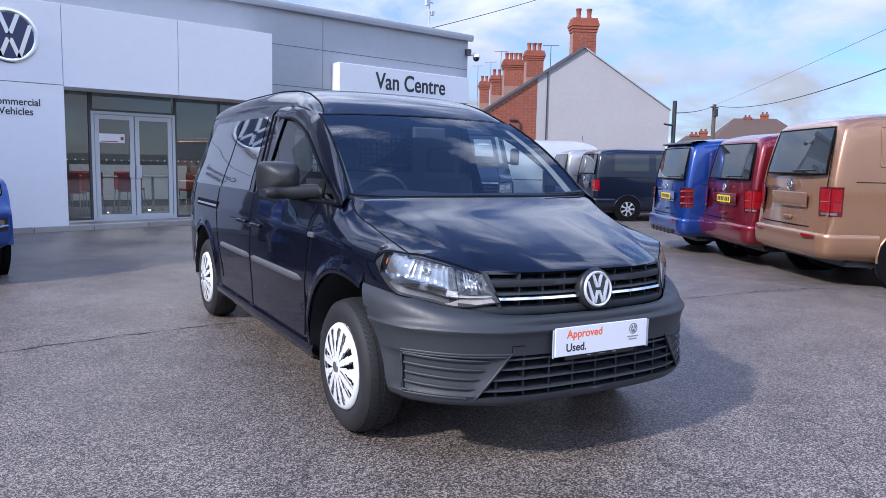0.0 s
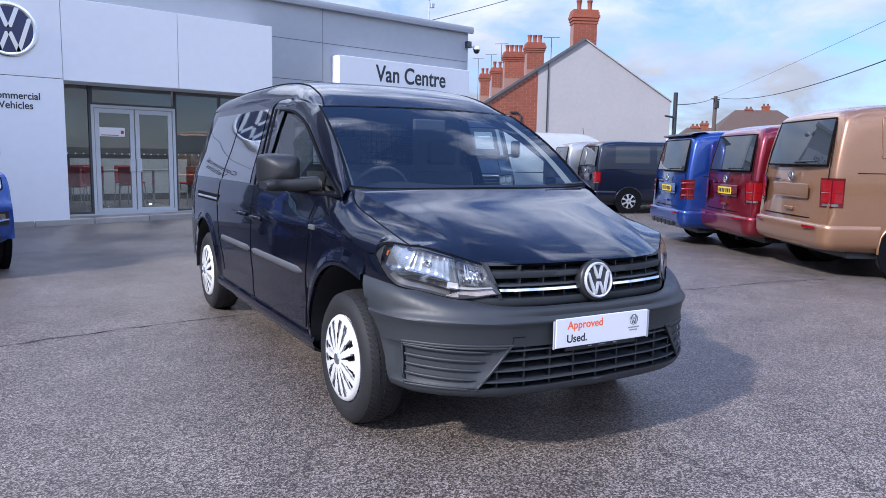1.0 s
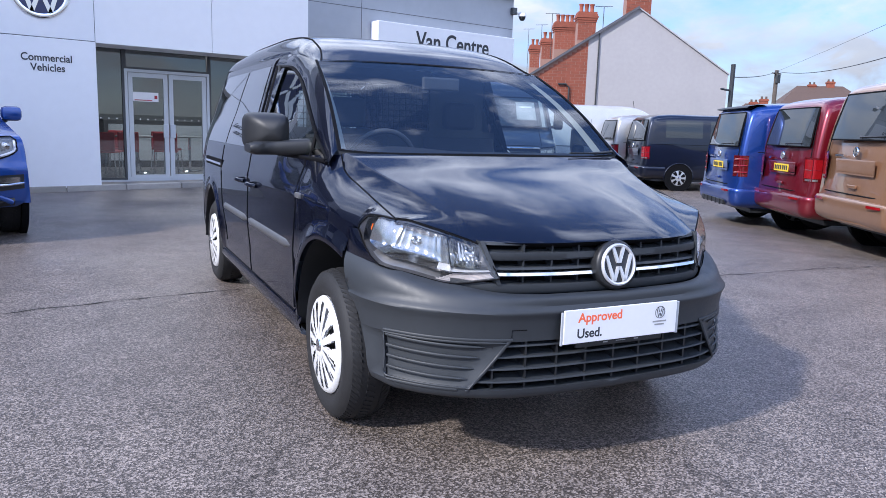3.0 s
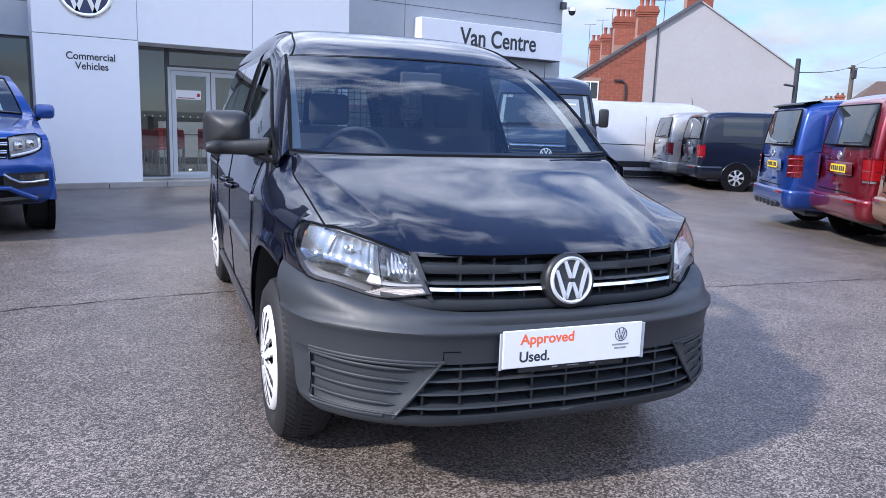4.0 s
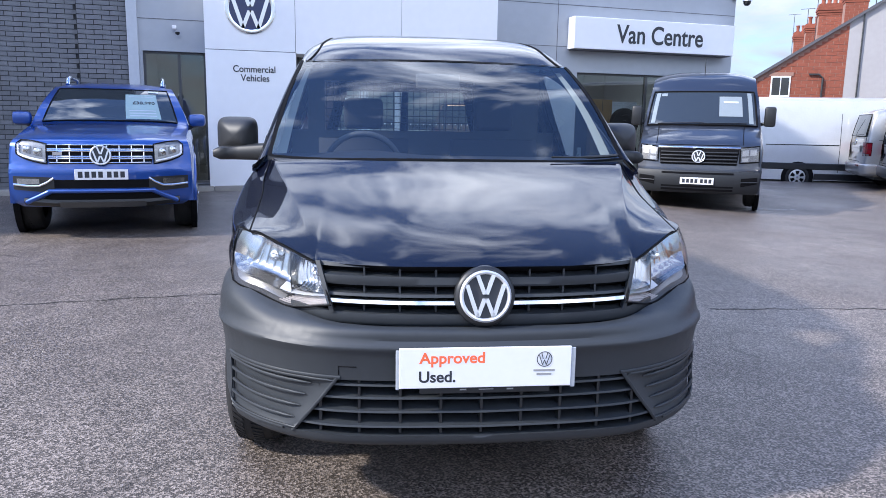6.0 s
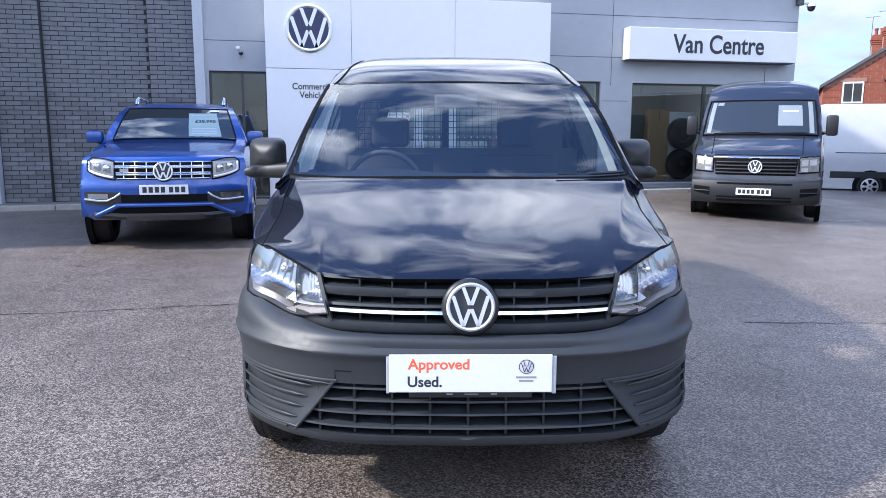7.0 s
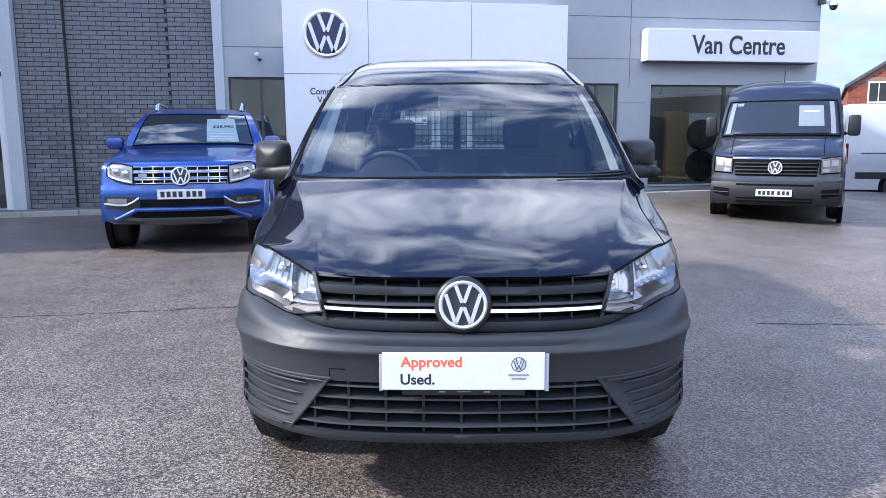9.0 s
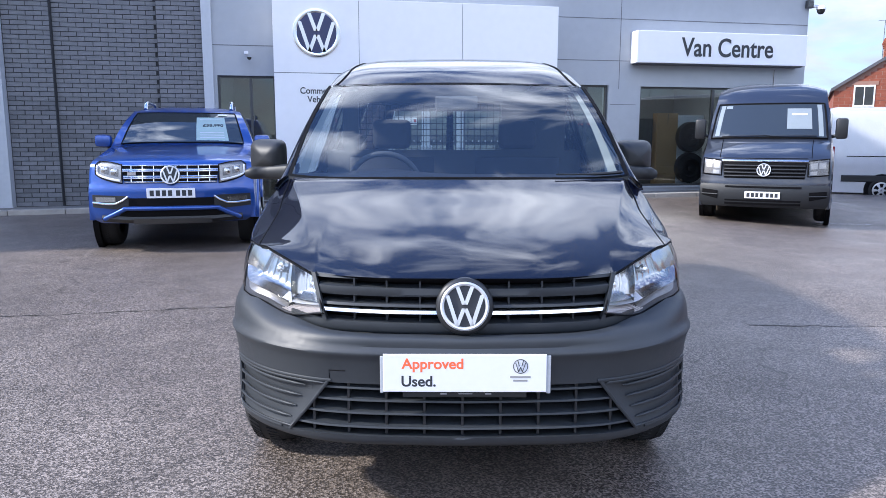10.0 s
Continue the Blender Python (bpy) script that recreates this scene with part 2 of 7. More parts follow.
def text(name, words, size, m, material, parent=None, label="", align="LEFT", depth=0.003, bold=0.0, category="sign", fit=None):
    """Lettering as flat raised strokes. fit: the width and height that the words fill."""
    c = bpy.data.curves.new(name, "FONT")
    c.body, c.size, c.extrude, c.align_x, c.offset = words, size, depth, align, bold
    tmp = bpy.data.objects.new(name, c)
    scene.collection.objects.link(tmp)
    me = bpy.data.meshes.new_from_object(tmp.evaluated_get(bpy.context.evaluated_depsgraph_get()))
    bpy.data.objects.remove(tmp)
    bpy.data.curves.remove(c)
    me.materials.clear()
    me.materials.append(material)
    if fit:
        xs, ys = [v.co.x for v in me.vertices], [v.co.y for v in me.vertices]
        kx, ky = fit[0] / (max(xs) - min(xs)), fit[1] / (max(ys) - min(ys))
        x0, y0 = min(xs), min(ys)
        for v in me.vertices:
            v.co.x, v.co.y = (v.co.x - x0) * kx, (v.co.y - y0) * ky
    ob = new(name, me)
    ob.matrix_basis = m
    ob.parent = parent
    return tagged(ob, label, category if parent is None else "")


# ---- the surfaces of the place ----
M_navy = mat("navy_paint", (0.0022, 0.0032, 0.0095), 0.4, 0.0, vary=0.06, scale=3, coat=0.85, spec=0.05)
M_bumper = mat("grey_bumper_plastic", (0.027, 0.031, 0.036), 0.50, vary=0.1, scale=5, bump=0.05, bscale=900, rvary=0.06)
M_blackpl = mat("black_plastic", (0.016, 0.017, 0.019), 0.42, vary=0.15, scale=9, bump=0.04, bscale=700)
M_rub = mat("grey_strip_plastic", (0.085, 0.088, 0.094), 0.36, vary=0.1, scale=6, bump=0.03, bscale=800)
# near-black for shut lines, also for shade painted in arches and grilles
M_gap = mat("gap_and_shade_black", (0.004, 0.004, 0.005), 0.7, vary=0.1, spec=0.12)
M_rubber = mat("tyre_rubber", (0.014, 0.014, 0.015), 0.7, vary=0.25, scale=14, bump=0.12, bscale=220)
M_chrome = mat("chrome", (0.82, 0.83, 0.85), 0.09, 1.0, vary=0.03, scale=20)
M_trim = mat("silver_wheel_trim", (0.72, 0.72, 0.72), 0.35, 0.1, vary=0.05, scale=12)
M_lampglass = glass("clear_lamp_lens", (0.98, 0.98, 0.98), 0.0, 0.97, 1.75)
M_reflector = mat("lamp_reflector", (0.50, 0.495, 0.48), 0.2, 1.0, vary=0.04, scale=30)
M_lampdark = mat("lamp_housing", (0.08, 0.08, 0.085), 0.35, 0.4, vary=0.1)
M_lampgrey = mat("lamp_silver_trim", (0.24, 0.24, 0.245), 0.3, 0.6, vary=0.15, scale=18, bump=0.1, bscale=60)
M_reflex = mat("ridged_lamp_panel", (0.50, 0.46, 0.45), 0.3, 0.3, vary=0.1, scale=30)
M_amber = mat("amber_lens", (0.75, 0.16, 0.02), 0.15, vary=0.08, scale=30)
M_screen = glass("windscreen_glass", (0.88, 0.95, 0.97), 0.0, 0.92, 2.0)
M_sideglass = glass("side_window_glass", (0.82, 0.92, 0.90), 0.0, 0.9)
M_privacy = mat("privacy_glass", (0.006, 0.007, 0.009), 0.015, vary=0.0, spec=1.0, coat=1.0)
M_dash = mat("black_dashboard_plastic", (0.016, 0.017, 0.02), 0.75, vary=0.1, scale=8, spec=0.2)
M_cabin = mat("cabin_plastic", (0.05, 0.052, 0.056), 0.65, vary=0.12, scale=8)
M_seat = mat("seat_cloth", (0.020, 0.021, 0.025), 0.9, vary=0.2, scale=16)
M_cream = mat("pale_pillar_trim", (0.19, 0.205, 0.19), 0.6, vary=0.05)
M_mesh = mat("bulkhead_mesh_wire", (0.012, 0.013, 0.015), 0.7, 0.0, vary=0.1)
M_plate = mat("white_card", (0.8, 0.8, 0.82), 0.35, vary=0.02)
M_orange = mat("orange_print", (0.9, 0.16, 0.06), 0.5, vary=0.03)
M_ink = mat("dark_ink", (0.03, 0.033, 0.04), 0.5, vary=0.05)
M_silver = mat("satin_silver", (0.72, 0.73, 0.75), 0.28, 0.45, vary=0.03, scale=20)
M_mirror = mat("dark_mirror_plastic", (0.013, 0.014, 0.016), 0.5, vary=0.1, scale=6, bump=0.04, bscale=700)
M_logoblue = mat("navy_enamel", (0.012, 0.02, 0.09), 0.25, vary=0.05, coat=0.6)

# ---- pieces shared by several things ----
def lin(a, b, n):
    return [a + (b - a) * i / (n - 1) for i in range(n)]


def grid(fn, us, vs):
    return [[fn(u, v) for v in vs] for u in us]


def build_wheel(parent, hub, side, trim_mat, radius=0.325, rim=0.205, width=0.205, trim=True, spokes=14):
    """A wheel at a place on the car: tyre, rim, trim disc. side is -1 or 1."""
    w = new("wheel", Mesh().lathe([(rim + .004, -width / 2 + .012), (rim + .012, 0), (rim + .004, width / 2 - .02)], (0, 0, 0), "x", 40).data("rim_well", M_blackpl, 40))
    w.parent = parent
    w.location = hub
    pr = [(rim, -width / 2 + .02), (rim + .03, -width / 2), (radius - .045, -width / 2 - .004), (radius - .014, -width / 2 + .018), (radius - .004, -width / 2 + .045),
          (radius, 0), (radius - .004, width / 2 - .045), (radius - .014, width / 2 - .018), (radius - .045, width / 2 + .004), (rim + .03, width / 2), (rim, width / 2 - .02)]
    ty = Mesh().lathe(pr, (0, 0, 0), "x", 56)
    part("tyre", ty, M_rubber, w, smooth=45)
    tr = Mesh()
    for k in range(72):
        a = 2 * math.pi * k / 72
        for xa, xb, tw, ra, rb in ((-width / 2 + .02, -width / 2 + .055, .10, radius - .012, radius - .002), (width / 2 - .055, width / 2 - .02, -.10, radius - .002, radius - .012), (-.02, .02, .06, radius + .001, radius + .001)):
            ring = []
            for up in (-.004, .002):
                for x, ang, rr in ((xa, a, ra), (xb, a + tw, rb), (xb, a + tw + .045, rb), (xa, a + .045, ra)):
                    ring.append((x, math.cos(ang) * (rr + up), math.sin(ang) * (rr + up)))
            tr.add(ring, [(0, 1, 2, 3), (7, 6, 5, 4), (0, 4, 5, 1), (1, 5, 6, 2), (2, 6, 7, 3), (3, 7, 4, 0)])
    tagged(part("tread", tr, M_rubber, w), kind="stuff")
    f = side * (width / 2 + .002)
    back = Mesh().lathe([(0.001, f - side * .05), (rim, f - side * .05)], (0, 0, 0), "x", 32)
    part("brake_backing", back, M_blackpl, w)
    # the trim: a dished disc pierced by slots
    n = spokes * 10
    rs = [.0, .032, .05, .075, .1, .125, .15, .175, .188, rim - .002, rim + .006]
    rs = [r * rim / .205 if r < rim - .01 else r for r in rs]

    def dish(r):
        return f + side * (.004 + .018 * (1 - (r / rim) ** 2) - (.012 if r > rim else 0))
    t = Mesh()
    rows = [[(dish(r), r * math.cos(2 * math.pi * k / n), r * math.sin(2 * math.pi * k / n)) for k in range(n)] for r in rs]
    vs = [p for row in rows for p in row]
    fs = []
    for i in range(len(rs) - 1):
        for k in range(n):
            ph, turn = k % 10, (1 if (k // 10) % 2 else -1)
            hole = 3 <= i <= 6 and not trim and 2 <= ph <= 7
            if trim and 2 <= i <= 7:
                wide = (1.1, 1.6, 2.1, 2.4, 2.5, 1.7)[i - 2]
                hole = abs(ph + .5 - 5 - turn * (i - 5) * .45) < wide
            if hole:
                continue
            fs.append((i * n + k, i * n + (k + 1) % n, (i + 1) * n + (k + 1) % n, (i + 1) * n + k))
    t.add(vs, fs)
    k0 = len(t.v)
    t.add([(x - side * .012, y, z) for x, y, z in vs], [tuple(reversed(q)) for q in fs])
    part("wheel_trim", t, trim_mat, w, smooth=50)
    part("hub_cap", Mesh().lathe([(.001, f + side * .03), (.026, f + side * .028), (.032, f + side * .018)], (0, 0, 0), "x", 24), M_chrome, w, smooth=40)
    return w


def badge(parent, m, r, ring=M_silver, disc=M_ink, name="badge"):
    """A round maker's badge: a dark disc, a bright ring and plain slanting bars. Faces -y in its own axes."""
    b = new(name, Mesh().lathe([(.0005, -.004), (r * .9, -.004), (r * .92, .012)], (0, 0, 0), "y", 40).data(name, disc, 30))
    b.parent = parent
    b.matrix_basis = m
    part("badge_ring", Mesh().lathe([(r * .84, -.004), (r * .86, -.011), (r * .93, -.014), (r, -.008), (r, .01)], (0, 0, 0), "y", 48), ring, b, smooth=40)
    def bar(x0, z0, x1, z1, w):
        bars = Mesh()
        bars.prism([(x0 - w, z0), (x0 + w, z0), (x1 + w, z1), (x1 - w, z1)] if z0 < z1 else [(x1 - w, z1), (x1 + w, z1), (x0 + w, z0), (x0 - w, z0)], "y", -.012, -.003)
        part("badge_bar", bars, ring, b)
    w = r * .08
    for sg in (-1, 1):
        bar(sg * r * .035, r * .08, sg * r * .31, r * .82, w)
        bar(sg * r * .31, -r * .78, sg * r * .72, r * .46, w)
        bar(sg * r * .31, -r * .78, sg * r * .035, -r * .08, w)
    return b


# ---- the yard and the showroom ----
def asphalt():
    """Worn asphalt: pale chippings in dark binder, damp sheen, broad stains."""
    m = bpy.data.materials.new("asphalt")
    m.use_nodes = True
    n, l = m.node_tree.nodes, m.node_tree.links
    b = n["Principled BSDF"]
    tc = n.new("ShaderNodeTexCoord")

    def noise_tex(sc, det):
        t = n.new("ShaderNodeTexNoise")
        t.inputs["Scale"].default_value, t.inputs["Detail"].default_value = sc, det
        l.new(tc.outputs["Object"], t.inputs["Vector"])
        return t.outputs[0]

    def ramp(v, a, c0, d, c1):
        r = n.new("ShaderNodeValToRGB")
        r.color_ramp.elements[0].position, r.color_ramp.elements[0].color = a, (*c0, 1)
        r.color_ramp.elements[1].position, r.color_ramp.elements[1].color = d, (*c1, 1)
        l.new(v, r.inputs[0])
        return r.outputs[0]

    def mix(kind, f, a, c):
        x = n.new("ShaderNodeMixRGB")
        x.blend_type = kind
        if isinstance(f, float):
            x.inputs[0].default_value = f
        else:
            l.new(f, x.inputs[0])
        l.new(a, x.inputs[1])
        l.new(c, x.inputs[2])
        return x.outputs[0]
    vor = n.new("ShaderNodeTexVoronoi")
    vor.inputs["Scale"].default_value = 140
    l.new(tc.outputs["Object"], vor.inputs["Vector"])
    sep = n.new("ShaderNodeSeparateColor")
    l.new(vor.outputs["Color"], sep.inputs[0])
    chips = ramp(sep.outputs[0], 0.35, (0.066, 0.057, 0.050), 1.0, (0.37, 0.32, 0.285))
    broad = ramp(noise_tex(0.35, 7), 0.3, (0.74, 0.71, 0.70), 0.72, (1.16, 1.12, 1.09))
    mid = ramp(noise_tex(3.0, 6), 0.3, (0.8, 0.8, 0.8), 0.7, (1.12, 1.12, 1.12))
    col = mix("MULTIPLY", 1.0, mix("MULTIPLY", 1.0, chips, broad), mid)
    # fine wandering cracks, broken up
    wob = n.new("ShaderNodeTexNoise")
    wob.inputs["Scale"].default_value, wob.inputs["Detail"].default_value = 1.4, 6
    l.new(tc.outputs["Object"], wob.inputs["Vector"])
    add = n.new("ShaderNodeMixRGB")
    add.blend_type = "ADD"
    add.inputs[0].default_value = 0.9
    l.new(tc.outputs["Object"], add.inputs[1])
    l.new(wob.outputs["Color"], add.inputs[2])
    cr = n.new("ShaderNodeTexVoronoi")
    cr.feature = "DISTANCE_TO_EDGE"
    cr.inputs["Scale"].default_value = 0.32
    l.new(add.outputs[0], cr.inputs["Vector"])
    line = ramp(cr.outputs["Distance"], 0.0008, (0.45, 0.45, 0.45), 0.004, (1, 1, 1))
    part_on = ramp(noise_tex(0.5, 3), 0.50, (0, 0, 0), 0.56, (1, 1, 1))
    col = mix("MULTIPLY", part_on, col, line)
    l.new(col, b.inputs["Base Color"])
    rr = ramp(noise_tex(0.6, 6), 0.35, (0.34, 0.34, 0.34), 0.7, (0.52, 0.52, 0.52))
    l.new(rr, b.inputs["Roughness"])
    b.inputs["Specular IOR Level"].default_value = 0.32
    bp = n.new("ShaderNodeBump")
    bp.inputs["Strength"].default_value, bp.inputs["Distance"].default_value = 0.55, 0.004
    l.new(vor.outputs["Distance"], bp.inputs["Height"])
    l.new(bp.outputs[0], b.inputs["Normal"])
    return m


M_asphalt = asphalt()
M_white = mat("white_panel", (0.84, 0.845, 0.86), 0.38, vary=0.025, scale=0.8)
M_grey = mat("grey_cladding", (0.375, 0.40, 0.435), 0.45, vary=0.05, scale=0.7, bump=0.02, bscale=30)
M_lightgrey = mat("light_grey_frame", (0.50, 0.53, 0.57), 0.4, vary=0.05, scale=2)
M_alu = mat("grey_door_frame", (0.52, 0.55, 0.58), 0.4, 0.2, vary=0.04)
M_dkframe = mat("dark_window_frame", (0.06, 0.065, 0.07), 0.4, vary=0.08)
M_joint = mat("panel_joint", (0.12, 0.125, 0.14), 0.8, vary=0.1)
M_brickd = mat("charcoal_brick", (0.150, 0.156, 0.170), 0.75, vary=0.2, scale=9, bump=0.25, bscale=90, rnd=0.22)
M_mortard = mat("dark_mortar", (0.048, 0.050, 0.055), 0.95, vary=0.15, scale=12)
M_kerb = mat("concrete_kerb", (0.34, 0.32, 0.29), 0.85, vary=0.18, scale=7, bump=0.2, bscale=120, rnd=0.12)
M_paving = mat("concrete_paving", (0.17, 0.165, 0.16), 0.8, vary=0.2, scale=4, bump=0.15, bscale=120)
M_shopglass = glass("showroom_glass", (0.84, 0.90, 0.92), 0.0, 0.82, 1.95)
M_inwall = mat("showroom_wall", (0.27, 0.28, 0.29), 0.8, vary=0.05)
M_infloor = mat("showroom_floor", (0.20, 0.195, 0.19), 0.35, vary=0.1)
M_redchair = mat("red_seat", (0.36, 0.02, 0.03), 0.6, vary=0.1)
M_cardboard = mat("cardboard", (0.42, 0.25, 0.11), 0.85, vary=0.1, scale=3)

xs = [-120, -60, -30, -15, -8, -4, 0, 3, 4, 5, 6, 7, 8, 9, 10, 11, 12, 12.9, 14, 20, 40, 80, 160, 320]
ground = solo("ground", Mesh().sheet([[(x, y, ground_z(x, y)) for x in xs] for y in (-140, -60, -20, -8, -3, 0, 3, 6, 8, 9, 9.4, 9.8, 10.2, 10.6, 11, 11.3, 12, 16, 24, 40, 80, 160, 330)]), M_asphalt, "worn grey asphalt yard with pale chippings and damp sheen", "ground", "structure")

# worn white paint left on the yard
M_paint = mat("worn_white_paint", (0.36, 0.35, 0.34), 0.8, vary=0.35, scale=14, bump=0.1, bscale=120)
for px, py, pa, pl in ((8.0, 8.62, -21, .95),):
    mk = thing("road_marking", "short worn white paint marking on the asphalt", "marking", pose(px, py, ground_z(px, py) + .004, 0, 0, pa), kind="structure")
    for k in range(7):
        part("paint_bar", Mesh().box(k * pl / 7, k * pl / 7 + pl / 11, -.05 + .01 * (k % 3), .05 - .012 * (k % 2), 0, .003), M_paint, mk)

# open joints between two lays of asphalt
M_tar = mat("dark_open_joint", (0.022, 0.021, 0.021), 0.8, vary=0.3, scale=20)
for pts in (((-6.0, 3.82), (-2.4, 3.56), (-.9, 3.60), (.3, 3.50)), ((2.6, 2.33), (3.5, 2.11), (6.2, 1.5))):
    rows, line = [], [pts[0]]
    for (xa, ya), (xb, yb) in zip(pts, pts[1:]):
        n = int((xb - xa) / .09)
        line += [(xa + (xb - xa) * k / n, ya + (yb - ya) * k / n + random.uniform(-.02, .02)) for k in range(1, n + 1)]
    for x, y in line:
        w = random.uniform(.002, .011)
        rows.append([(x, y - w, ground_z(x, y) + .003), (x, y + w, ground_z(x, y) + .003)])
    solo("asphalt_joint", Mesh().sheet(rows), M_tar, "dark crumbling joint in the asphalt", "joint", "structure")

# kerb stones and paving in front of the showroom
kerb = thing("kerb", "pale concrete kerb along the foot of the showroom", "kerb", kind="structure")
kb = Mesh().box(0.004, 0.906, 0, 0.14, -0.25, 0.085, 0.012).data("kerb_stone", M_kerb)
for i in range(28):
    k = new("kerb_stone", kb)
    k.parent = kerb
    x = -16.3 + i * 0.91
    k.matrix_basis = pose(x, 11.26, kerb_z(x + .45) - .085 + random.uniform(-0.004, 0.004), 0, -.66, random.uniform(-0.2, 0.2))
solo("pavement", Mesh().prism([(-16.3, -.3), (9.2, -.3), (9.2, kerb_z(9.2) - .006), (-16.3, kerb_z(-16.3) - .006)], "y", 11.40, 12.0), M_paving, "grey concrete paving strip before the showroom", "pavement", "structure")


def wall_block(name, boxes, material, label, category="wall"):
    w = Mesh()
    for b in boxes:
        w.box(*b)
    return solo(name, w, material, label, category, "structure")


# front wall, with its openings
Y0, Y1, HT = 12.0, 12.3, 4.44
wall = wall_block("wall_front", [
    (-2.13, -1.94, Y0, Y1, -0.3, HT), (-1.94, -0.88, Y0, Y1, 2.44, HT), (-0.88, 0.70, Y0, Y1, -0.3, HT), (0.70, 4.45, Y0, Y1, 2.48, HT),
    (4.45, 4.66, Y0, Y1, -0.3, HT), (4.66, 5.70, Y0, Y1, 2.375, HT), (5.70, 6.40, Y0, Y1, -0.3, HT), (6.40, 9.86, Y0, Y1, 2.36, HT), (6.40, 9.86, Y0, Y1, -0.3, 0.32), (9.86, 10.15, Y0, Y1, -0.3, HT)],
    M_grey, "grey metal-clad showroom front wall")
wall_block("wall_side", [(9.85, 10.15, Y1, 30, -0.5, HT)], M_grey, "grey metal-clad showroom side wall")
wall_block("wall_back", [(-20, 9.85, 17.0, 17.2, 0, HT)], M_inwall, "plain pale showroom back wall")
wall_block("wall_inner", [(-2.2, -2.05, Y1, 17.0, 0, HT)], M_inwall, "plain pale showroom inner wall")
wall_block("roof_slab", [(-2.13, 10.15, Y1, 30, HT - 0.25, HT - 0.02)], M_grey, "flat showroom roof", "roof")
wall_block("ceiling", [(-2.05, 9.85, Y1, 17.0, 2.84, 2.94)], M_inwall, "pale showroom ceiling", "ceiling")
wall_block("floor", [(-2.05, 9.85, 12.0, 17.0, -0.1, 0.18)], M_infloor, "grey showroom floor", "floor")
cap = Mesh().prism([(11.90, HT - 0.06), (11.88, HT + 0.02), (11.90, HT + 0.09), (12.0, HT + 0.12), (12.4, HT + 0.12), (12.4, HT - 0.0), (12.0, HT), (11.98, HT - 0.06)], "x", -2.15, 10.24)
solo("roof_trim", cap, M_grey, "grey rounded roof edge trim of the showroom", "trim", "structure", smooth=50)
# cladding joints
for z, x0, x1 in ((3.68, 4.40, 10.14), (2.86, 4.40, 6.14), (2.98, -2.12, -0.90)):
    part("cladding_joint", Mesh().box(x0, x1, 11.996, 12.0, z - 0.006, z + 0.006), M_joint, wall)
for x in (5.92,):
    part("cladding_joint", Mesh().box(x - 0.005, x + 0.005, 11.996, 12.0, 2.3, HT - 0.06), M_joint, wall)
part("cladding_joint", Mesh().box(5.74, 6.30, 11.996, 12.0, 1.985, 1.995), M_joint, wall)

# white portal round the entrance
portal = thing("entrance_portal", "white panelled entrance portal with a round badge", "portal", kind="structure")
part("portal_panel", Mesh().box(-0.90, 0.605, 11.28, 12.0, 0.12, 2.442, 0.004), M_white, portal)
part("portal_panel", Mesh().box(-0.90, 0.598, 11.28, 12.0, 2.452, 3.74, 0.004), M_white, portal)
part("portal_panel", Mesh().box(0.606, 2.492, 11.28, 12.0, 2.43, 3.74, 0.004), M_white, portal)
part("portal_panel", Mesh().box(2.500, 4.338, 11.28, 12.0, 2.43, 3.74, 0.004), M_white, portal)
part("portal_core", Mesh().box(-0.895, 0.60, 11.30, 11.99, 2.40, 2.50).box(0.59, 4.33, 11.30, 11.99, 2.46, 3.72), M_joint, portal)
part("portal_foot", Mesh().box(-0.88, 0.59, 11.32, 11.98, 0.0, 0.12), M_joint, portal)
badge(portal, pose(-0.145, 11.268, 3.14), 0.412, ring=M_chrome, disc=M_logoblue, name="wall_badge")
text("wall_word", "Commercial", 0.14, pose(-0.455, 11.278, 2.085, 90), M_ink, portal, "dark lettering", fit=(0.705, 0.115), bold=0.002)
text("wall_word", "Vehicles", 0.14, pose(-0.335, 11.278, 1.935, 90), M_ink, portal, "dark lettering", fit=(0.48, 0.115), bold=0.002)

# sign box
sign = thing("sign_box", "white box sign with dark lettering on the showroom wall", "sign")
part("box", Mesh().box(6.148, 9.946, 11.70, 11.998, 2.805, 3.432, 0.01), M_white, sign)
part("box_shadow_gap", Mesh().box(6.19, 9.90, 11.74, 11.998, 2.785, 2.805), M_joint, sign)
text("sign_word", "Van Centre", 0.4, pose(7.10, 11.699, 2.945, 90), M_ink, sign, "dark grey lettering", fit=(2.06, 0.375), bold=0.006, depth=0.006)

# entrance doors
doors = thing("door_1", "grey-framed glazed double doors, closed, with bright push plates", "door", kind="structure")


def frame_rect(mesh, x0, x1, z0, z1, w, y0, y1):
    mesh.box(x0, x0 + w, y0, y1, z0, z1).box(x1 - w, x1, y0, y1, z0, z1).box(x0 + w, x1 - w, y0, y1, z1 - w, z1).box(x0 + w, x1 - w, y0, y1, z0, z0 + w)
    return mesh


fr = frame_rect(Mesh(), 1.20, 2.69, 0.18, 2.11, 0.05, 12.02, 12.10)
part("door_frame", fr, M_alu, doors)
for x0, x1 in ((1.26, 1.935), (1.955, 2.63)):
    leaf = part("door_leaf", frame_rect(Mesh(), x0, x1, 0.19, 2.05, 0.075, 12.03, 12.08), M_alu, doors)
    part("pane", Mesh().box(x0 + 0.075, x1 - 0.075, 12.05, 12.056, 0.265, 1.975), M_shopglass, leaf).visible_shadow = False
    hx = 1.885 if x0 < 1.5 else 2.005
    part("push_plate", Mesh().box(hx - 0.045, hx + 0.045, 12.005, 12.028, 0.93, 1.17, 0.006), M_lightgrey, leaf, "bright push plate")
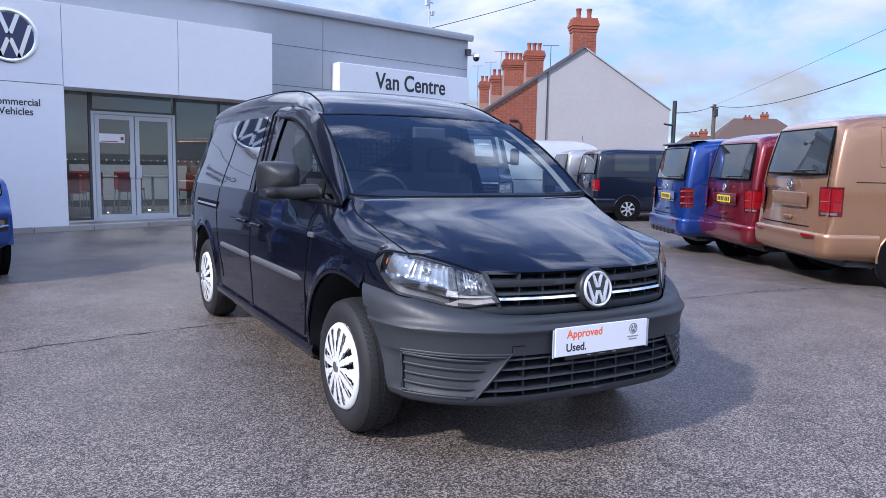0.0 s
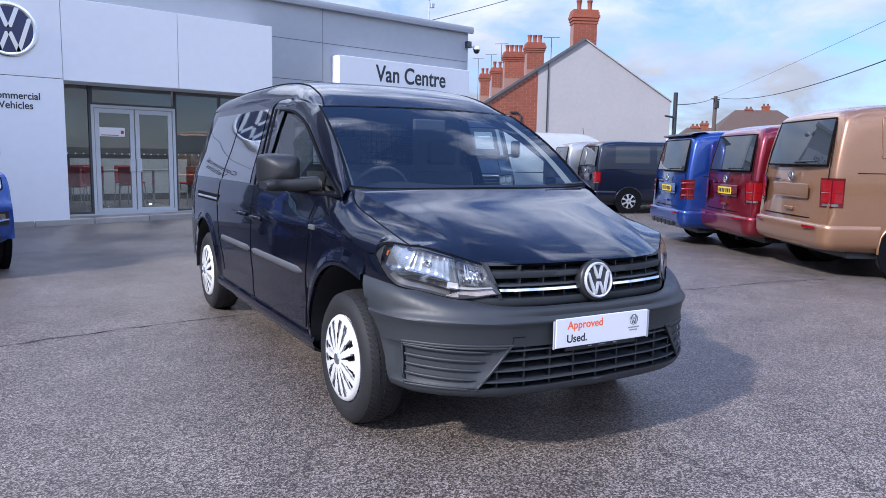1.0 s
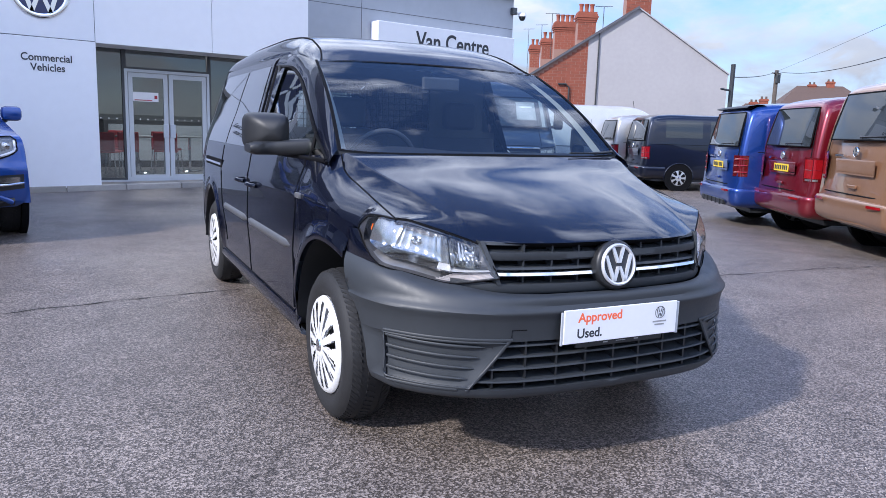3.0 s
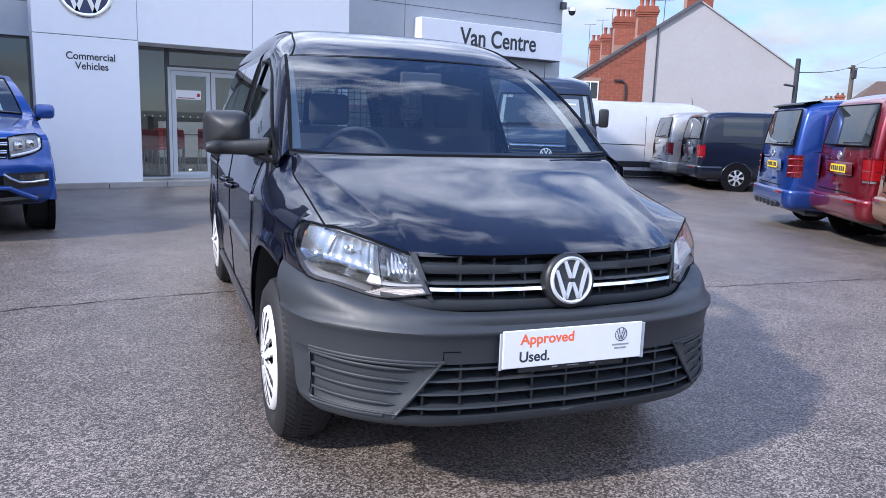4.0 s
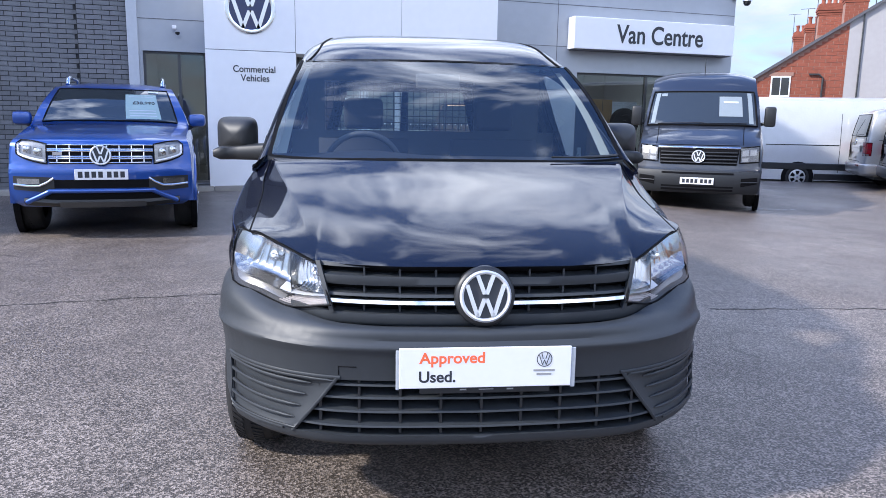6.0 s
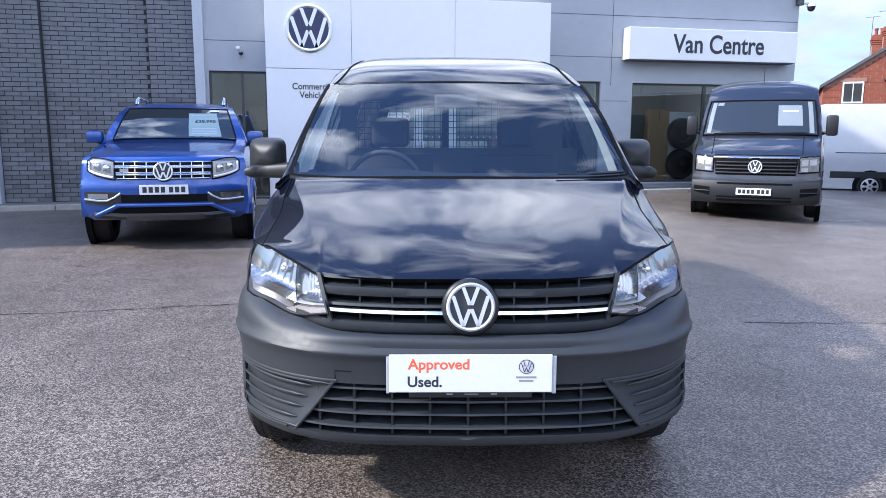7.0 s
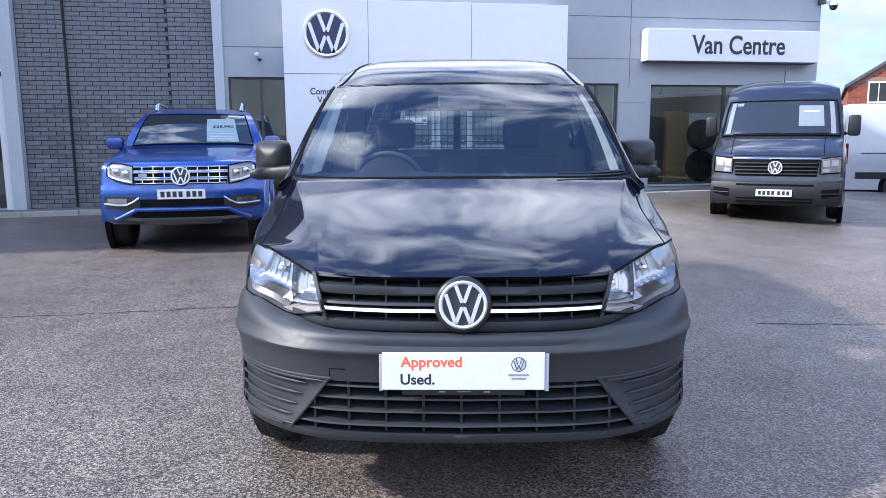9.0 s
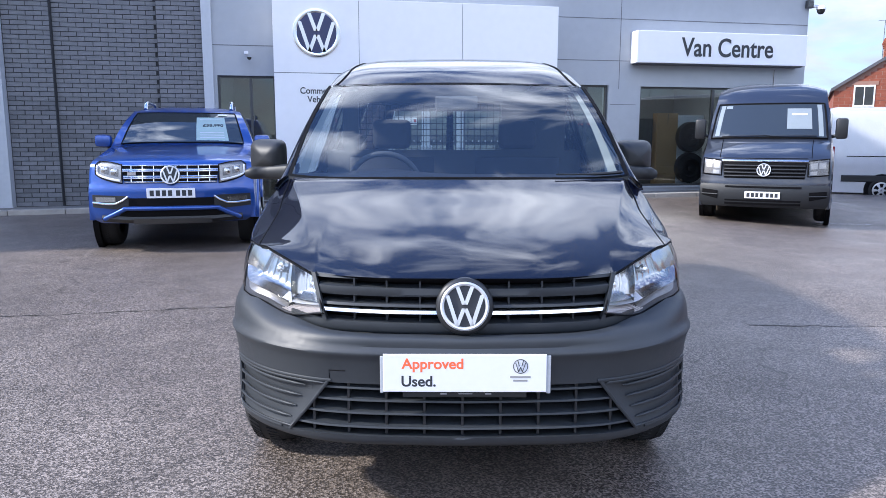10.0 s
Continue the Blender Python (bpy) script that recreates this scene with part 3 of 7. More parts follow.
part("door_sign", Mesh().box(1.33, 1.77, 12.036, 12.046, 1.56, 1.72), M_plate, doors, "white paper notice")
part("door_sign_bar", Mesh().box(1.36, 1.66, 12.033, 12.036, 1.575, 1.59).box(1.70, 1.75, 12.033, 12.036, 1.61, 1.67), M_redchair, doors, "bars of print")
# dots across the glass
for x in [0.80 + 0.13 * i for i in range(26)]:
    if 1.90 < x < 2.00:
        continue
    part("manifestation_dot", Mesh().lathe([(0.0005, 0), (0.011, 0)], (x, 12.047, 1.25), "y", 8), M_plate, doors)

win = thing("window_1", "grey-framed glazed screen beside the entrance doors", "window", kind="structure")
wf = frame_rect(Mesh(), 0.70, 1.20, 0.18, 2.48, 0.035, 12.03, 12.10)
frame_rect(wf, 2.69, 4.45, 0.18, 2.48, 0.035, 12.03, 12.10)
frame_rect(wf, 1.20, 2.69, 2.11, 2.48, 0.035, 12.03, 12.10)
wf.box(3.56, 3.60, 12.03, 12.10, 0.21, 2.44)
part("window_frame", wf, M_dkframe, win)
for x0, x1, z0, z1 in ((0.735, 1.165, 0.215, 2.445), (2.725, 3.56, 0.215, 2.445), (3.60, 4.415, 0.215, 2.445), (1.235, 2.655, 2.145, 2.445)):
    part("pane", Mesh().box(x0, x1, 12.06, 12.066, z0, z1), M_shopglass, win).visible_shadow = False
part("window_sill", Mesh().box(0.70, 4.45, 11.98, 12.10, 0.10, 0.18), M_lightgrey, win)


def shop_window(name, x0, x1, z0, z1, mulls, label):
    w = thing(name, label, "window", kind="structure")
    f = frame_rect(Mesh(), x0, x1, z0, z1, 0.04, 12.06, 12.14)
    e = [x0 + 0.04] + [v for mx in mulls for v in (mx - 0.025, mx + 0.025)] + [x1 - 0.04]
    for mx in mulls:
        f.box(mx - 0.025, mx + 0.025, 12.06, 12.14, z0 + 0.04, z1 - 0.04)
    part("window_frame", f, M_dkframe, w)
    for a, b in zip(e[::2], e[1::2]):
        part("pane", Mesh().box(a, b, 12.09, 12.096, z0 + 0.04, z1 - 0.04), M_shopglass, w).visible_shadow = False
    part("window_sill", Mesh().box(x0, x1, 11.97, 12.06, z0 - 0.03, z0), M_lightgrey, w)
    return w


shop_window("window_2", 6.40, 9.86, 0.32, 2.36, (8.08, 8.95), "large dark-framed showroom window")
shop_window("window_3", 4.66, 5.70, 0.18, 2.375, (5.25,), "tall dark-framed showroom window")
shop_window("window_4", -1.94, -0.90, 0.14, 2.44, (-1.35,), "dark-framed glazed side opening")

# charcoal brick wall with two piers
brick_wall = wall_block("wall_brick", [(-5.50, -2.17, 12.16, 12.5, -0.3, 8.6), (-5.50, -4.72, 12.05, 12.16, -0.3, 8.6), (-2.96, -2.17, 12.05, 12.16, -0.3, 8.6)], M_mortard, "charcoal brick wall between piers")
# assumed taller hall, built up out of view to shade the yard
wall_block("wall_west", [(-20, -5.42, 12.31, 12.6, 2.5, 8.6), (-20.3, -20, 12.3, 30, -0.3, 8.6), (-20, -2.13, 29.7, 30, -0.3, 8.6)], M_grey, "grey clad upper wall of the assumed taller hall")
wall_block("roof_west", [(-20, -2.13, 12.5, 29.7, 8.3, 8.6)], M_grey, "flat roof of the assumed taller hall", "roof")
# unseen wing, added to cast the shade band before the showroom
wall_block("wall_wing", [(-20, -8.5, 6.8, 12.29, -0.3, 8.6)], M_grey, "unseen grey clad wing added to shade the yard")
wall_block("wall_hall", [(-2.33, -2.131, 12.5, 30, HT, 8.6)], M_grey, "grey clad side wall of the assumed taller hall")
# light grey frame and glazing beyond the brick
wall_block("pilaster", [(-5.72, -5.50, 11.86, 12.3, 0.0, 8.6)], M_lightgrey, "light grey metal pilaster beside the brick wall", "pilaster")
wall_block("pilaster_right", [(-2.17, -2.00, 11.93, 12.0, 0.0, 4.44)], M_lightgrey, "pale metal edge strip beside the brick wall", "pilaster")
wall_block("wall_left", [(-8.5, -5.72, 11.95, 12.3, 2.48, 8.6), (-5.86, -5.72, 11.95, 12.3, 0.0, 2.48)], M_white, "pale panelled wall beyond the brick")
shop_window("window_5", -8.5, -5.86, 0.09, 2.48, (-7.5,), "white-framed glazed screen beyond the brick wall")

BRICK_W, BRICK_H = 0.262, 0.081


def lay_bricks(x0, x1, y, z0, z1, first):
    """Bricks laid in bond on a face; each near one is a part, those high up are joined."""
    far = Mesh()
    k = 0
    z = z0
    while z < z1 - 0.03:
        x = x0 - (BRICK_W / 2 if k % 2 else 0)
        while x < x1 - 0.02:
            a, b = max(x, x0), min(x + BRICK_W, x1)
            if b - a > 0.05:
                d = 0.012 + random.uniform(-0.003, 0.003)
                if z < first:
                    kind = (round(b - a, 3))
                    if kind not in brick_meshes:
                        brick_meshes[kind] = Mesh().box(0.006, b - a - 0.006, -0.012, 0.004, 0.006, BRICK_H - 0.006).data("brick", M_brickd)
                    o = new("brick", brick_meshes[kind])
                    o.parent = brick_wall
                    o.matrix_basis = pose(a, y + random.uniform(-0.002, 0.002), z)
                else:
                    far.box(a + 0.006, b - 0.006, y - d, y, z + 0.006, z + BRICK_H - 0.006)
            x += BRICK_W
        z += BRICK_H
        k += 1
    return far


brick_meshes = {}
high = Mesh()
for x0, x1, y in ((-5.49, -4.725, 12.05), (-4.715, -2.965, 12.16), (-2.955, -2.18, 12.05)):
    f = lay_bricks(x0, x1, y, 0.08, 4.6, 2.0)
    high.add(f.v, f.f)
tagged(part("bricks", high, M_brickd, brick_wall, "charcoal bricks higher on the wall"), kind="stuff")

# unseen wall closing the yard, added for darker reflections in paint and glass
wall_block("wall_yard", [(-30, 34, -26.3, -26, -0.6, 1.5), (-30.3, -30, -26.3, 12, -0.6, 1.5)], mat("unseen_wall", (0.14, 0.125, 0.11), 0.85, vary=0.2, scale=5), "plain low unseen wall, added to darken reflections")

# the showroom's contents
def chair(m):
    c = thing("chair", "red moulded chair with thin bright metal legs", "chair", m, "chairs in the showroom")
    part("seat", Mesh().box(-0.22, 0.22, -0.22, 0.22, 0.44, 0.48, 0.015), M_redchair, c)
    part("backrest", Mesh().box(-0.22, 0.22, 0.18, 0.22, 0.48, 0.82, 0.015), M_redchair, c)
    for x in (-0.2, 0.2):
        for y in (-0.2, 0.2):
            part("leg", Mesh().tube([(x, y, 0.44), (x * 1.15, y * 1.15, 0.0)], 0.011, 6), M_chrome, c)
    return c


chairs = chair(pose(1.45, 13.4, 0.18, 0, 0, 200))
for x, y, a in ((1.05, 12.9, 150), (2.25, 13.3, 160), (2.55, 14.3, 20), (1.7, 14.6, 350), (0.9, 14.2, 40), (3.6, 13.5, 180)):
    copy_thing(chairs, pose(x, y, 0.18, 0, 0, a))


def table(m):
    t = thing("table", "round pale table on a steel foot", "table", m, "tables in the showroom")
    part("tabletop", Mesh().lathe([(0.001, 0.0), (0.40, 0.0), (0.41, 0.015), (0.40, 0.03), (0.001, 0.03)], (0, 0, 0.71), "z", 28), M_inwall, t, smooth=40)
    part("stem", Mesh().tube([(0, 0, 0.0), (0, 0, 0.71)], 0.03, 10), M_chrome, t)
    part("foot", Mesh().lathe([(0.001, 0.02), (0.22, 0.012), (0.23, 0)], (0, 0, 0), "z", 24), M_chrome, t)
    return t


tables = table(pose(1.85, 13.9, 0.18))
copy_thing(tables, pose(3.0, 14.2, 0.18))
desk = thing("reception_desk", "dark reception desk with a pale grey front", "desk", pose(3.0, 15.6, 0.18))
part("carcass", Mesh().box(-1.4, 1.4, 0, 0.7, 0, 1.05, 0.01), M_dkframe, desk)
part("front_panel", Mesh().box(-1.3, 1.3, -0.02, 0, 0.15, 0.95), M_lightgrey, desk)

# assumed ceiling panels and their lamps, added to brighten the showroom inside
M_panel = mat("lamp_diffuser", (0.9, 0.9, 0.88), 0.5, vary=0.0, emit=((1.0, 0.97, 0.92), 1.0))
for lx, ly in ((1.9, 13.9), (3.9, 13.9), (7.9, 13.9)):
    cl = thing("ceiling_light", "assumed square white lit ceiling panel, added to brighten the showroom", "lamp", pose(lx, ly, 2.84), "showroom ceiling lights")
    part("frame", frame_rect(Mesh(), -.32, .32, -.32, .32, .03, 0, .02).moved(pose(0, 0, 0, 90)), M_alu, cl)
    part("diffuser", Mesh().box(-.29, .29, -.29, .29, -.012, -.006), M_panel, cl, "lit white diffuser")
    lamp_ob = new("added_panel_lamp", bpy.data.lights.new("added_panel_lamp", "AREA"))
    lamp_ob.data.energy, lamp_ob.data.size, lamp_ob.data.color = 20, .56, (1.0, 0.97, 0.92)
    lamp_ob.matrix_world = pose(lx, ly, 2.81)

# tyre display behind the large window
board = thing("display_board", "white display board with two mounted tyres", "display", pose(7.80, 12.48, 0.18))
part("panel", Mesh().box(-0.34, 0.34, 0, 0.06, 0, 1.62, 0.004), M_white, board)
for z in (0.50, 1.16):
    ty = part("tyre", Mesh().lathe([(0.19, -0.20), (0.23, -0.21), (0.31, -0.20), (0.325, -0.15), (0.325, -0.05), (0.30, 0), (0.20, 0)], (-0.02, 0, z), "y", 40), M_rubber, board, "black display tyre", smooth=45)
    part("alloy_rim", Mesh().lathe([(0.001, -0.15), (0.05, -0.16), (0.07, -0.12), (0.17, -0.13), (0.195, -0.19)], (-0.02, 0, z), "y", 32), M_blackpl, board, smooth=45)
box = thing("cardboard_box", "tall brown cardboard box standing by the window", "box", pose(7.26, 12.42, 0.18))
part("carton", Mesh().box(-0.24, 0.24, 0, 0.22, 0, 1.66, 0.006), M_cardboard, box)
part("tape", Mesh().box(0.0, 0.012, -0.003, 0, 1.42, 1.64), M_ink, box, "dark tape mark")
cab = thing("stand", "slim black display stand by the window", "stand", pose(6.85, 12.6, 0.18))
part("upright", Mesh().box(-0.16, 0.16, 0, 0.05, 0, 1.55), M_dkframe, cab)
part("leaflet", Mesh().box(-0.06, 0.04, -0.006, 0, 0.35, 0.62), M_plate, cab, "white leaflet")

# small wall camera by the portal, dome camera on the roof's corner
def wall_camera(m, dome):
    c = thing("security_camera", "white dome security camera on a bracket" if dome else "small white wall security camera", "camera", m)
    part("bracket", Mesh().tube([(0, 0, 0), (0, -0.10, 0.0), (0.0, -0.22 if dome else -0.12, 0.02)], 0.025 if dome else 0.014, 8), M_plate, c, smooth=50)
    part("housing", Mesh().lathe([(0.001, 0.09), (0.06, 0.085), (0.09, 0.05), (0.095, 0.0)], (0, -0.26, -0.06), "z", 20) if dome else Mesh().box(-0.035, 0.035, -0.17, -0.10, -0.02, 0.045, 0.012), M_plate, c, smooth=50)
    part("lens_dome", Mesh().lathe([(0.08, 0), (0.075, -0.05), (0.045, -0.09), (0.001, -0.10)], (0, -0.26, -0.06), "z", 20) if dome else Mesh().lathe([(0.001, -0.055), (0.035, -0.035), (0.04, 0.0)], (0.05, -0.12, -0.06), "z", 14), M_blackpl, c, smooth=50)
    return c


wall_camera(pose(-1.40, 12.0, 2.82), False)
wall_camera(pose(10.15, 12.05, 4.06, 0, 0, 60), True)
fl = thing("floodlight", "small grey floodlight on the corner of the showroom", "lamp", pose(10.12, 11.99, 4.10))
part("lamp_body", Mesh().box(-0.07, 0.07, -0.09, 0.01, -0.08, 0.08, 0.01), M_dkframe, fl)
part("lamp_glass", Mesh().box(-0.055, 0.055, -0.096, -0.09, -0.06, 0.06), M_lampglass, fl)
lk = thing("key_box", "small dark entry reader on the pale frame", "box", pose(-5.79, 11.95, 2.45))
part("case", Mesh().box(-0.04, 0.04, -0.04, 0, -0.04, 0.04, 0.006), M_blackpl, lk)
mast = thing("roof_mast", "thin grey mast with aerials on the showroom roof", "mast", pose(9.86, 13.2, HT - 0.02))
part("mast_pole", Mesh().tube([(0, 0, 0), (0, 0, 1.3)], 0.018, 8), M_lightgrey, mast)
part("aerial", Mesh().tube([(-0.12, 0, 1.05), (0.12, 0, 1.05)], 0.02, 6), M_lightgrey, mast)
part("aerial", Mesh().box(0.03, 0.14, -0.05, 0.05, 0.72, 0.84, 0.01), M_lightgrey, mast)
part("aerial", Mesh().box(-0.13, -0.03, -0.04, 0.04, 0.95, 1.12, 0.01), M_lightgrey, mast)

# ---- houses, poles and wires behind the yard ----
M_render = mat("pale_render", (0.37, 0.352, 0.352), 0.9, vary=0.06, scale=0.6, bump=0.1, bscale=40)
M_redbrick = mat("red_brick", (0.27, 0.075, 0.042), 0.85, vary=0.25, scale=3, bump=0.2, bscale=60, rnd=0.15)
M_rmortar = mat("brick_joint", (0.30, 0.17, 0.13), 0.9, vary=0.1)
M_slate = mat("slate_roof", (0.085, 0.085, 0.095), 0.7, vary=0.2, scale=5, bump=0.2, bscale=20)
M_tile = mat("brown_roof_tile", (0.10, 0.062, 0.045), 0.8, vary=0.2, scale=6, bump=0.3, bscale=14)
M_wood = mat("pole_wood", (0.10, 0.08, 0.065), 0.85, vary=0.25, scale=5)
M_metal = mat("dark_pole_paint", (0.03, 0.033, 0.035), 0.5, vary=0.1)
M_upvc = mat("white_window_frame", (0.75, 0.75, 0.75), 0.4, vary=0.03)


def courses(x0, x1, z0, z1, y, along="x", h=0.15, proud=0.012, seed=3):
    """Rows of brick, two courses to a strip, joined into one skin."""
    rnd = random.Random(seed)
    m = Mesh()
    z, k = z0, 0
    while z < z1 - 0.02:
        x = x0 - (0.22 if k % 2 else 0)
        while x < x1:
            a, b = max(x, x0), min(x + 0.43, x1)
            d = proud + rnd.uniform(-0.004, 0.004)
            if b - a > 0.06:
                if along == "x":
                    m.box(a + 0.01, b - 0.01, y - d, y, z + 0.008, min(z + h, z1) - 0.008)
                else:
                    m.box(y - d, y, a + 0.01, b - 0.01, z + 0.008, min(z + h, z1) - 0.008)
            x += 0.44
        z += h
        k += 1
    return m


def chimney(parent, x, y, z0, w, d, h, pots):
    st = new("chimney", Mesh().box(x - w / 2 + .01, x + w / 2 - .01, y - d / 2 + .01, y + d / 2 - .01, z0 - 1.4, z0 + h).data("chimney", M_rmortar))
    st.parent = parent
    part("chimney_bricks", courses(x - w / 2, x + w / 2, z0 - .1, z0 + h * .62, y - d / 2 + .012), M_redbrick, st)
    flip = courses(-(y + d / 2), -(y - d / 2), z0 - .1, z0 + h * .62, -x + w / 2 - 0.012, "x")
    flip.v = [(-q, -p, r) for p, q, r in flip.v]
    part("chimney_bricks", flip, M_redbrick, st)
    crown = Mesh()
    for i, (dz, o) in enumerate(((.62, .03), (.70, .07), (.78, .11), (.86, .07), (.93, .03))):
        crown.box(x - w / 2 - o, x + w / 2 + o, y - d / 2 - o, y + d / 2 + o, z0 + h * dz, z0 + h * (dz + .075))
    part("chimney_crown", crown, M_redbrick, st)
    for i in range(pots):
        px = x + (i - (pots - 1) / 2) * w / max(pots, 1) * .9
        part("chimney_pot", Mesh().lathe([(.12, 0), (.14, .08), (.11, .12), (.125, .42), (.15, .46), (.15, .52), (.10, .52)], (px, y, z0 + h), "z", 14), M_redbrick, st, smooth=50)
    return st


def aerial(parent, x, y, z, h=1.3):
    a = Mesh().tube([(x, y, z), (x, y, z + h)], .022, 6).tube([(x - .5, y, z + h), (x + .5, y, z + h + .05)], .014, 5)
    for i in range(6):
        a.tube([(x - .45 + i * .17, y - .22, z + h + .02), (x - .45 + i * .17, y + .22, z + h + .02)], .008, 4)
    return part("aerial", a, M_metal, parent, "thin roof aerial")


# the end of the terrace: pale gable, brick beside it, roof running back
HOUSE = Matrix.Scale(.75, 4)
terrace = thing("terrace_house", "brick terrace with a pale rendered gable end and tall chimneys", "house", pose(20.07, 16.23, -0.01, 0, 0, -37.5) @ HOUSE)
GW, GL, GE, GR = 4.6, 6.0, 4.80, 7.75
GEL = GR - .645 * GL
sx = -2.35
zx = GR + (GEL - GR) * abs(sx) / GL
part("gable_wall", Mesh().prism([(sx, 0), (GW, 0), (GW, GE), (0, GR), (sx, zx)], "y", 0, 0.3), M_render, terrace, "pale rendered gable wall")
part("downpipe", Mesh().tube([(sx + .5, -.06, 2.4), (sx + .5, -.06, zx + .3)], .03, 8), M_metal, terrace, "dark downpipe")
bw = Mesh().prism([(-GL, 0), (sx, 0), (sx, zx), (-GL, GEL)], "y", 0.01, 0.3)
bwall = part("brick_gable", bw, M_rmortar, terrace, "red brick gable wall")
bc = courses(-GL, sx, 0.2, zx, 0.012, h=0.15)
keep_v, keep = Mesh(), []
for i in range(0, len(bc.v), 8):
    c = bc.v[i:i + 8]
    if max(p[2] for p in c) < GR - (GR - GEL) * max(abs(p[0]) for p in c) / GL:
        keep_v.add(c, [(0, 2, 3, 1), (4, 5, 7, 6), (0, 1, 5, 4), (2, 6, 7, 3), (0, 4, 6, 2), (1, 3, 7, 5)])
tagged(part("bricks", keep_v, M_redbrick, bwall, "red facing bricks"), kind="stuff")
win_h = part("window", Mesh().box(-5.25, -4.45, -.03, .02, 3.1, 4.0), M_upvc, terrace, "white-framed window")
for a, b in ((-5.19, -4.87), (-4.83, -4.51)):
    part("pane", Mesh().box(a, b, -.036, -.03, 3.17, 3.93), M_privacy, win_h)
part("lintel", Mesh().box(-5.35, -4.35, -.03, .0, 4.0, 4.16), M_rmortar, terrace)
part("wall_pipe", Mesh().tube([(-3.2, -.08, 2.6), (-3.2, -.08, 3.9), (-3.35, -.08, 4.05), (-3.75, -.08, 4.05)], .04, 8), M_metal, terrace, "dark bent pipe")
for sg, gw, ge in ((-1, GL, GEL), (1, GW, GE)):
    lap = .12 if sg < 0 else .05
    ra = Mesh().prism([(sg * (gw + lap), ge - .02 - lap), (sg * (gw + lap), ge - .02), (0, GR + lap), (0, GR)], "y", -lap, 60)
    part("roof_slope", ra, M_slate, terrace, "grey slate roof slope")
    part("verge", Mesh().prism([(sg * (gw + lap), ge - .02 - lap), (sg * (gw + lap), ge), (0, GR + lap + .02), (0, GR)], "y", -lap - .03, -lap), M_slate if sg < 0 else M_render, terrace)
    part("long_wall", Mesh().box(min(sg * gw, sg * (gw - .3)), max(sg * gw, sg * (gw - .3)), .3, 60, 0, ge), M_redbrick, terrace, "red brick long wall")
chimney(terrace, 0, .45, GR - .30, 1.22, .75, 1.80, 2)
chimney(terrace, -.9, 9.5, GR - .35, 1.1, .9, 1.55, 3)
chimney(terrace, -1.46, 14.5, GR - .4, 1.4, .9, 1.70, 4)
chimney(terrace, -1.65, 22, GR - .35, .95, .9, 1.45, 2)
chimney(terrace, -1.76, 30, GR - .35, .85, .9, 1.85, 2)
aerial(terrace, -.43, 6.5, GR - .2, 1.3)
aerial(terrace, -1.88, 18, GR - .8, 3.2)
aerial(terrace, -1.68, 26, GR - .8, 3.5)
aerial(terrace, -1.97, 34, GR - .8, 4.2)


def far_house(m, w, d, eave, ridge, group="houses beyond the yard"):
    h = thing("house", "distant brick house with a brown hipped tile roof and chimneys", "house", m, group)
    part("wall", Mesh().box(-w / 2, w / 2, 0, d, 0, eave), M_redbrick, h)
    r = Mesh()
    e = .35
    r.add([(-w / 2 - e, -e, eave), (w / 2 + e, -e, eave), (w / 2 + e, d + e, eave), (-w / 2 - e, d + e, eave), (-w / 4, d / 2, ridge), (w / 4, d / 2, ridge)],
          [(0, 1, 5, 4), (1, 2, 5), (2, 3, 4, 5), (3, 0, 4), (3, 2, 1, 0)])
    part("roof", r, M_tile, h)
    for x, up in ((-.09 * w, .15), (.11 * w, .45)):
        c = part("chimney", Mesh().box(x - .35, x + .35, d / 2 - .3, d / 2 + .3, ridge - .6, ridge + up).box(x - .40, x + .40, d / 2 - .35, d / 2 + .35, ridge + up - .2, ridge + up - .06), M_redbrick, h)
        for k in (-.2, .2):
            part("chimney_pot", Mesh().lathe([(.11, 0), (.09, .18), (.11, .22)], (x + k, d / 2, ridge + up), "z", 10), M_tile, c)
    for x in (-w / 4, w / 4):
        wd = part("window", Mesh().box(x - .6, x + .6, -.04, 0, eave - 1.6, eave - .4), M_upvc, h)
        part("pane", Mesh().box(x - .52, x + .52, -.05, -.04, eave - 1.52, eave - .48), M_privacy, wd)
    return h


far_house(pose(70.7, 33.6, .25, 0, 0, -52), 8.5, 8, 4.1, 6.5)
far_house(pose(61.7, 34.8, .15, 0, 0, -48), 4.5, 6, 2.9, 4.4)
far_house(pose(84, 20, -.5, 0, 0, -70), 12, 8, 4.2, 7.0)

pole_a = thing("camera_pole", "black steel pole with two white cameras", "pole", pose(17.0, 10.3, -.14))
part("post", Mesh().box(-.05, .05, -.05, .05, 0, 3.45, .015), M_metal, pole_a)
part("pole_camera", Mesh().box(-.28, -.08, -.07, .07, 1.95, 2.08, .02), M_plate, pole_a)
part("pole_camera", Mesh().lathe([(.001, .1), (.1, .08), (.12, 0), (.08, -.08), (.001, -.1)], (.17, 0, 1.8), "z", 14), M_plate, pole_a, smooth=50)
part("lamp_arm", Mesh().tube([(-.1, 0, 2.72), (-.5, 0, 2.74)], .03, 6), M_metal, pole_a)
pole_b = thing("telegraph_pole", "weathered wooden telegraph pole with wires", "pole", pose(45.95, 25.2, 0.0))
part("shaft", Mesh().tube([(0, 0, 0), (0, 0, 5.85)], [.16, .13], 10), M_wood, pole_b)
part("crossbar", Mesh().box(-.5, .5, -.06, .06, 5.6, 5.68), M_wood, pole_b)
part("pole_box", Mesh().box(-.2, .2, -.2, -.05, 5.0, 5.55, .02), M_metal, pole_b)


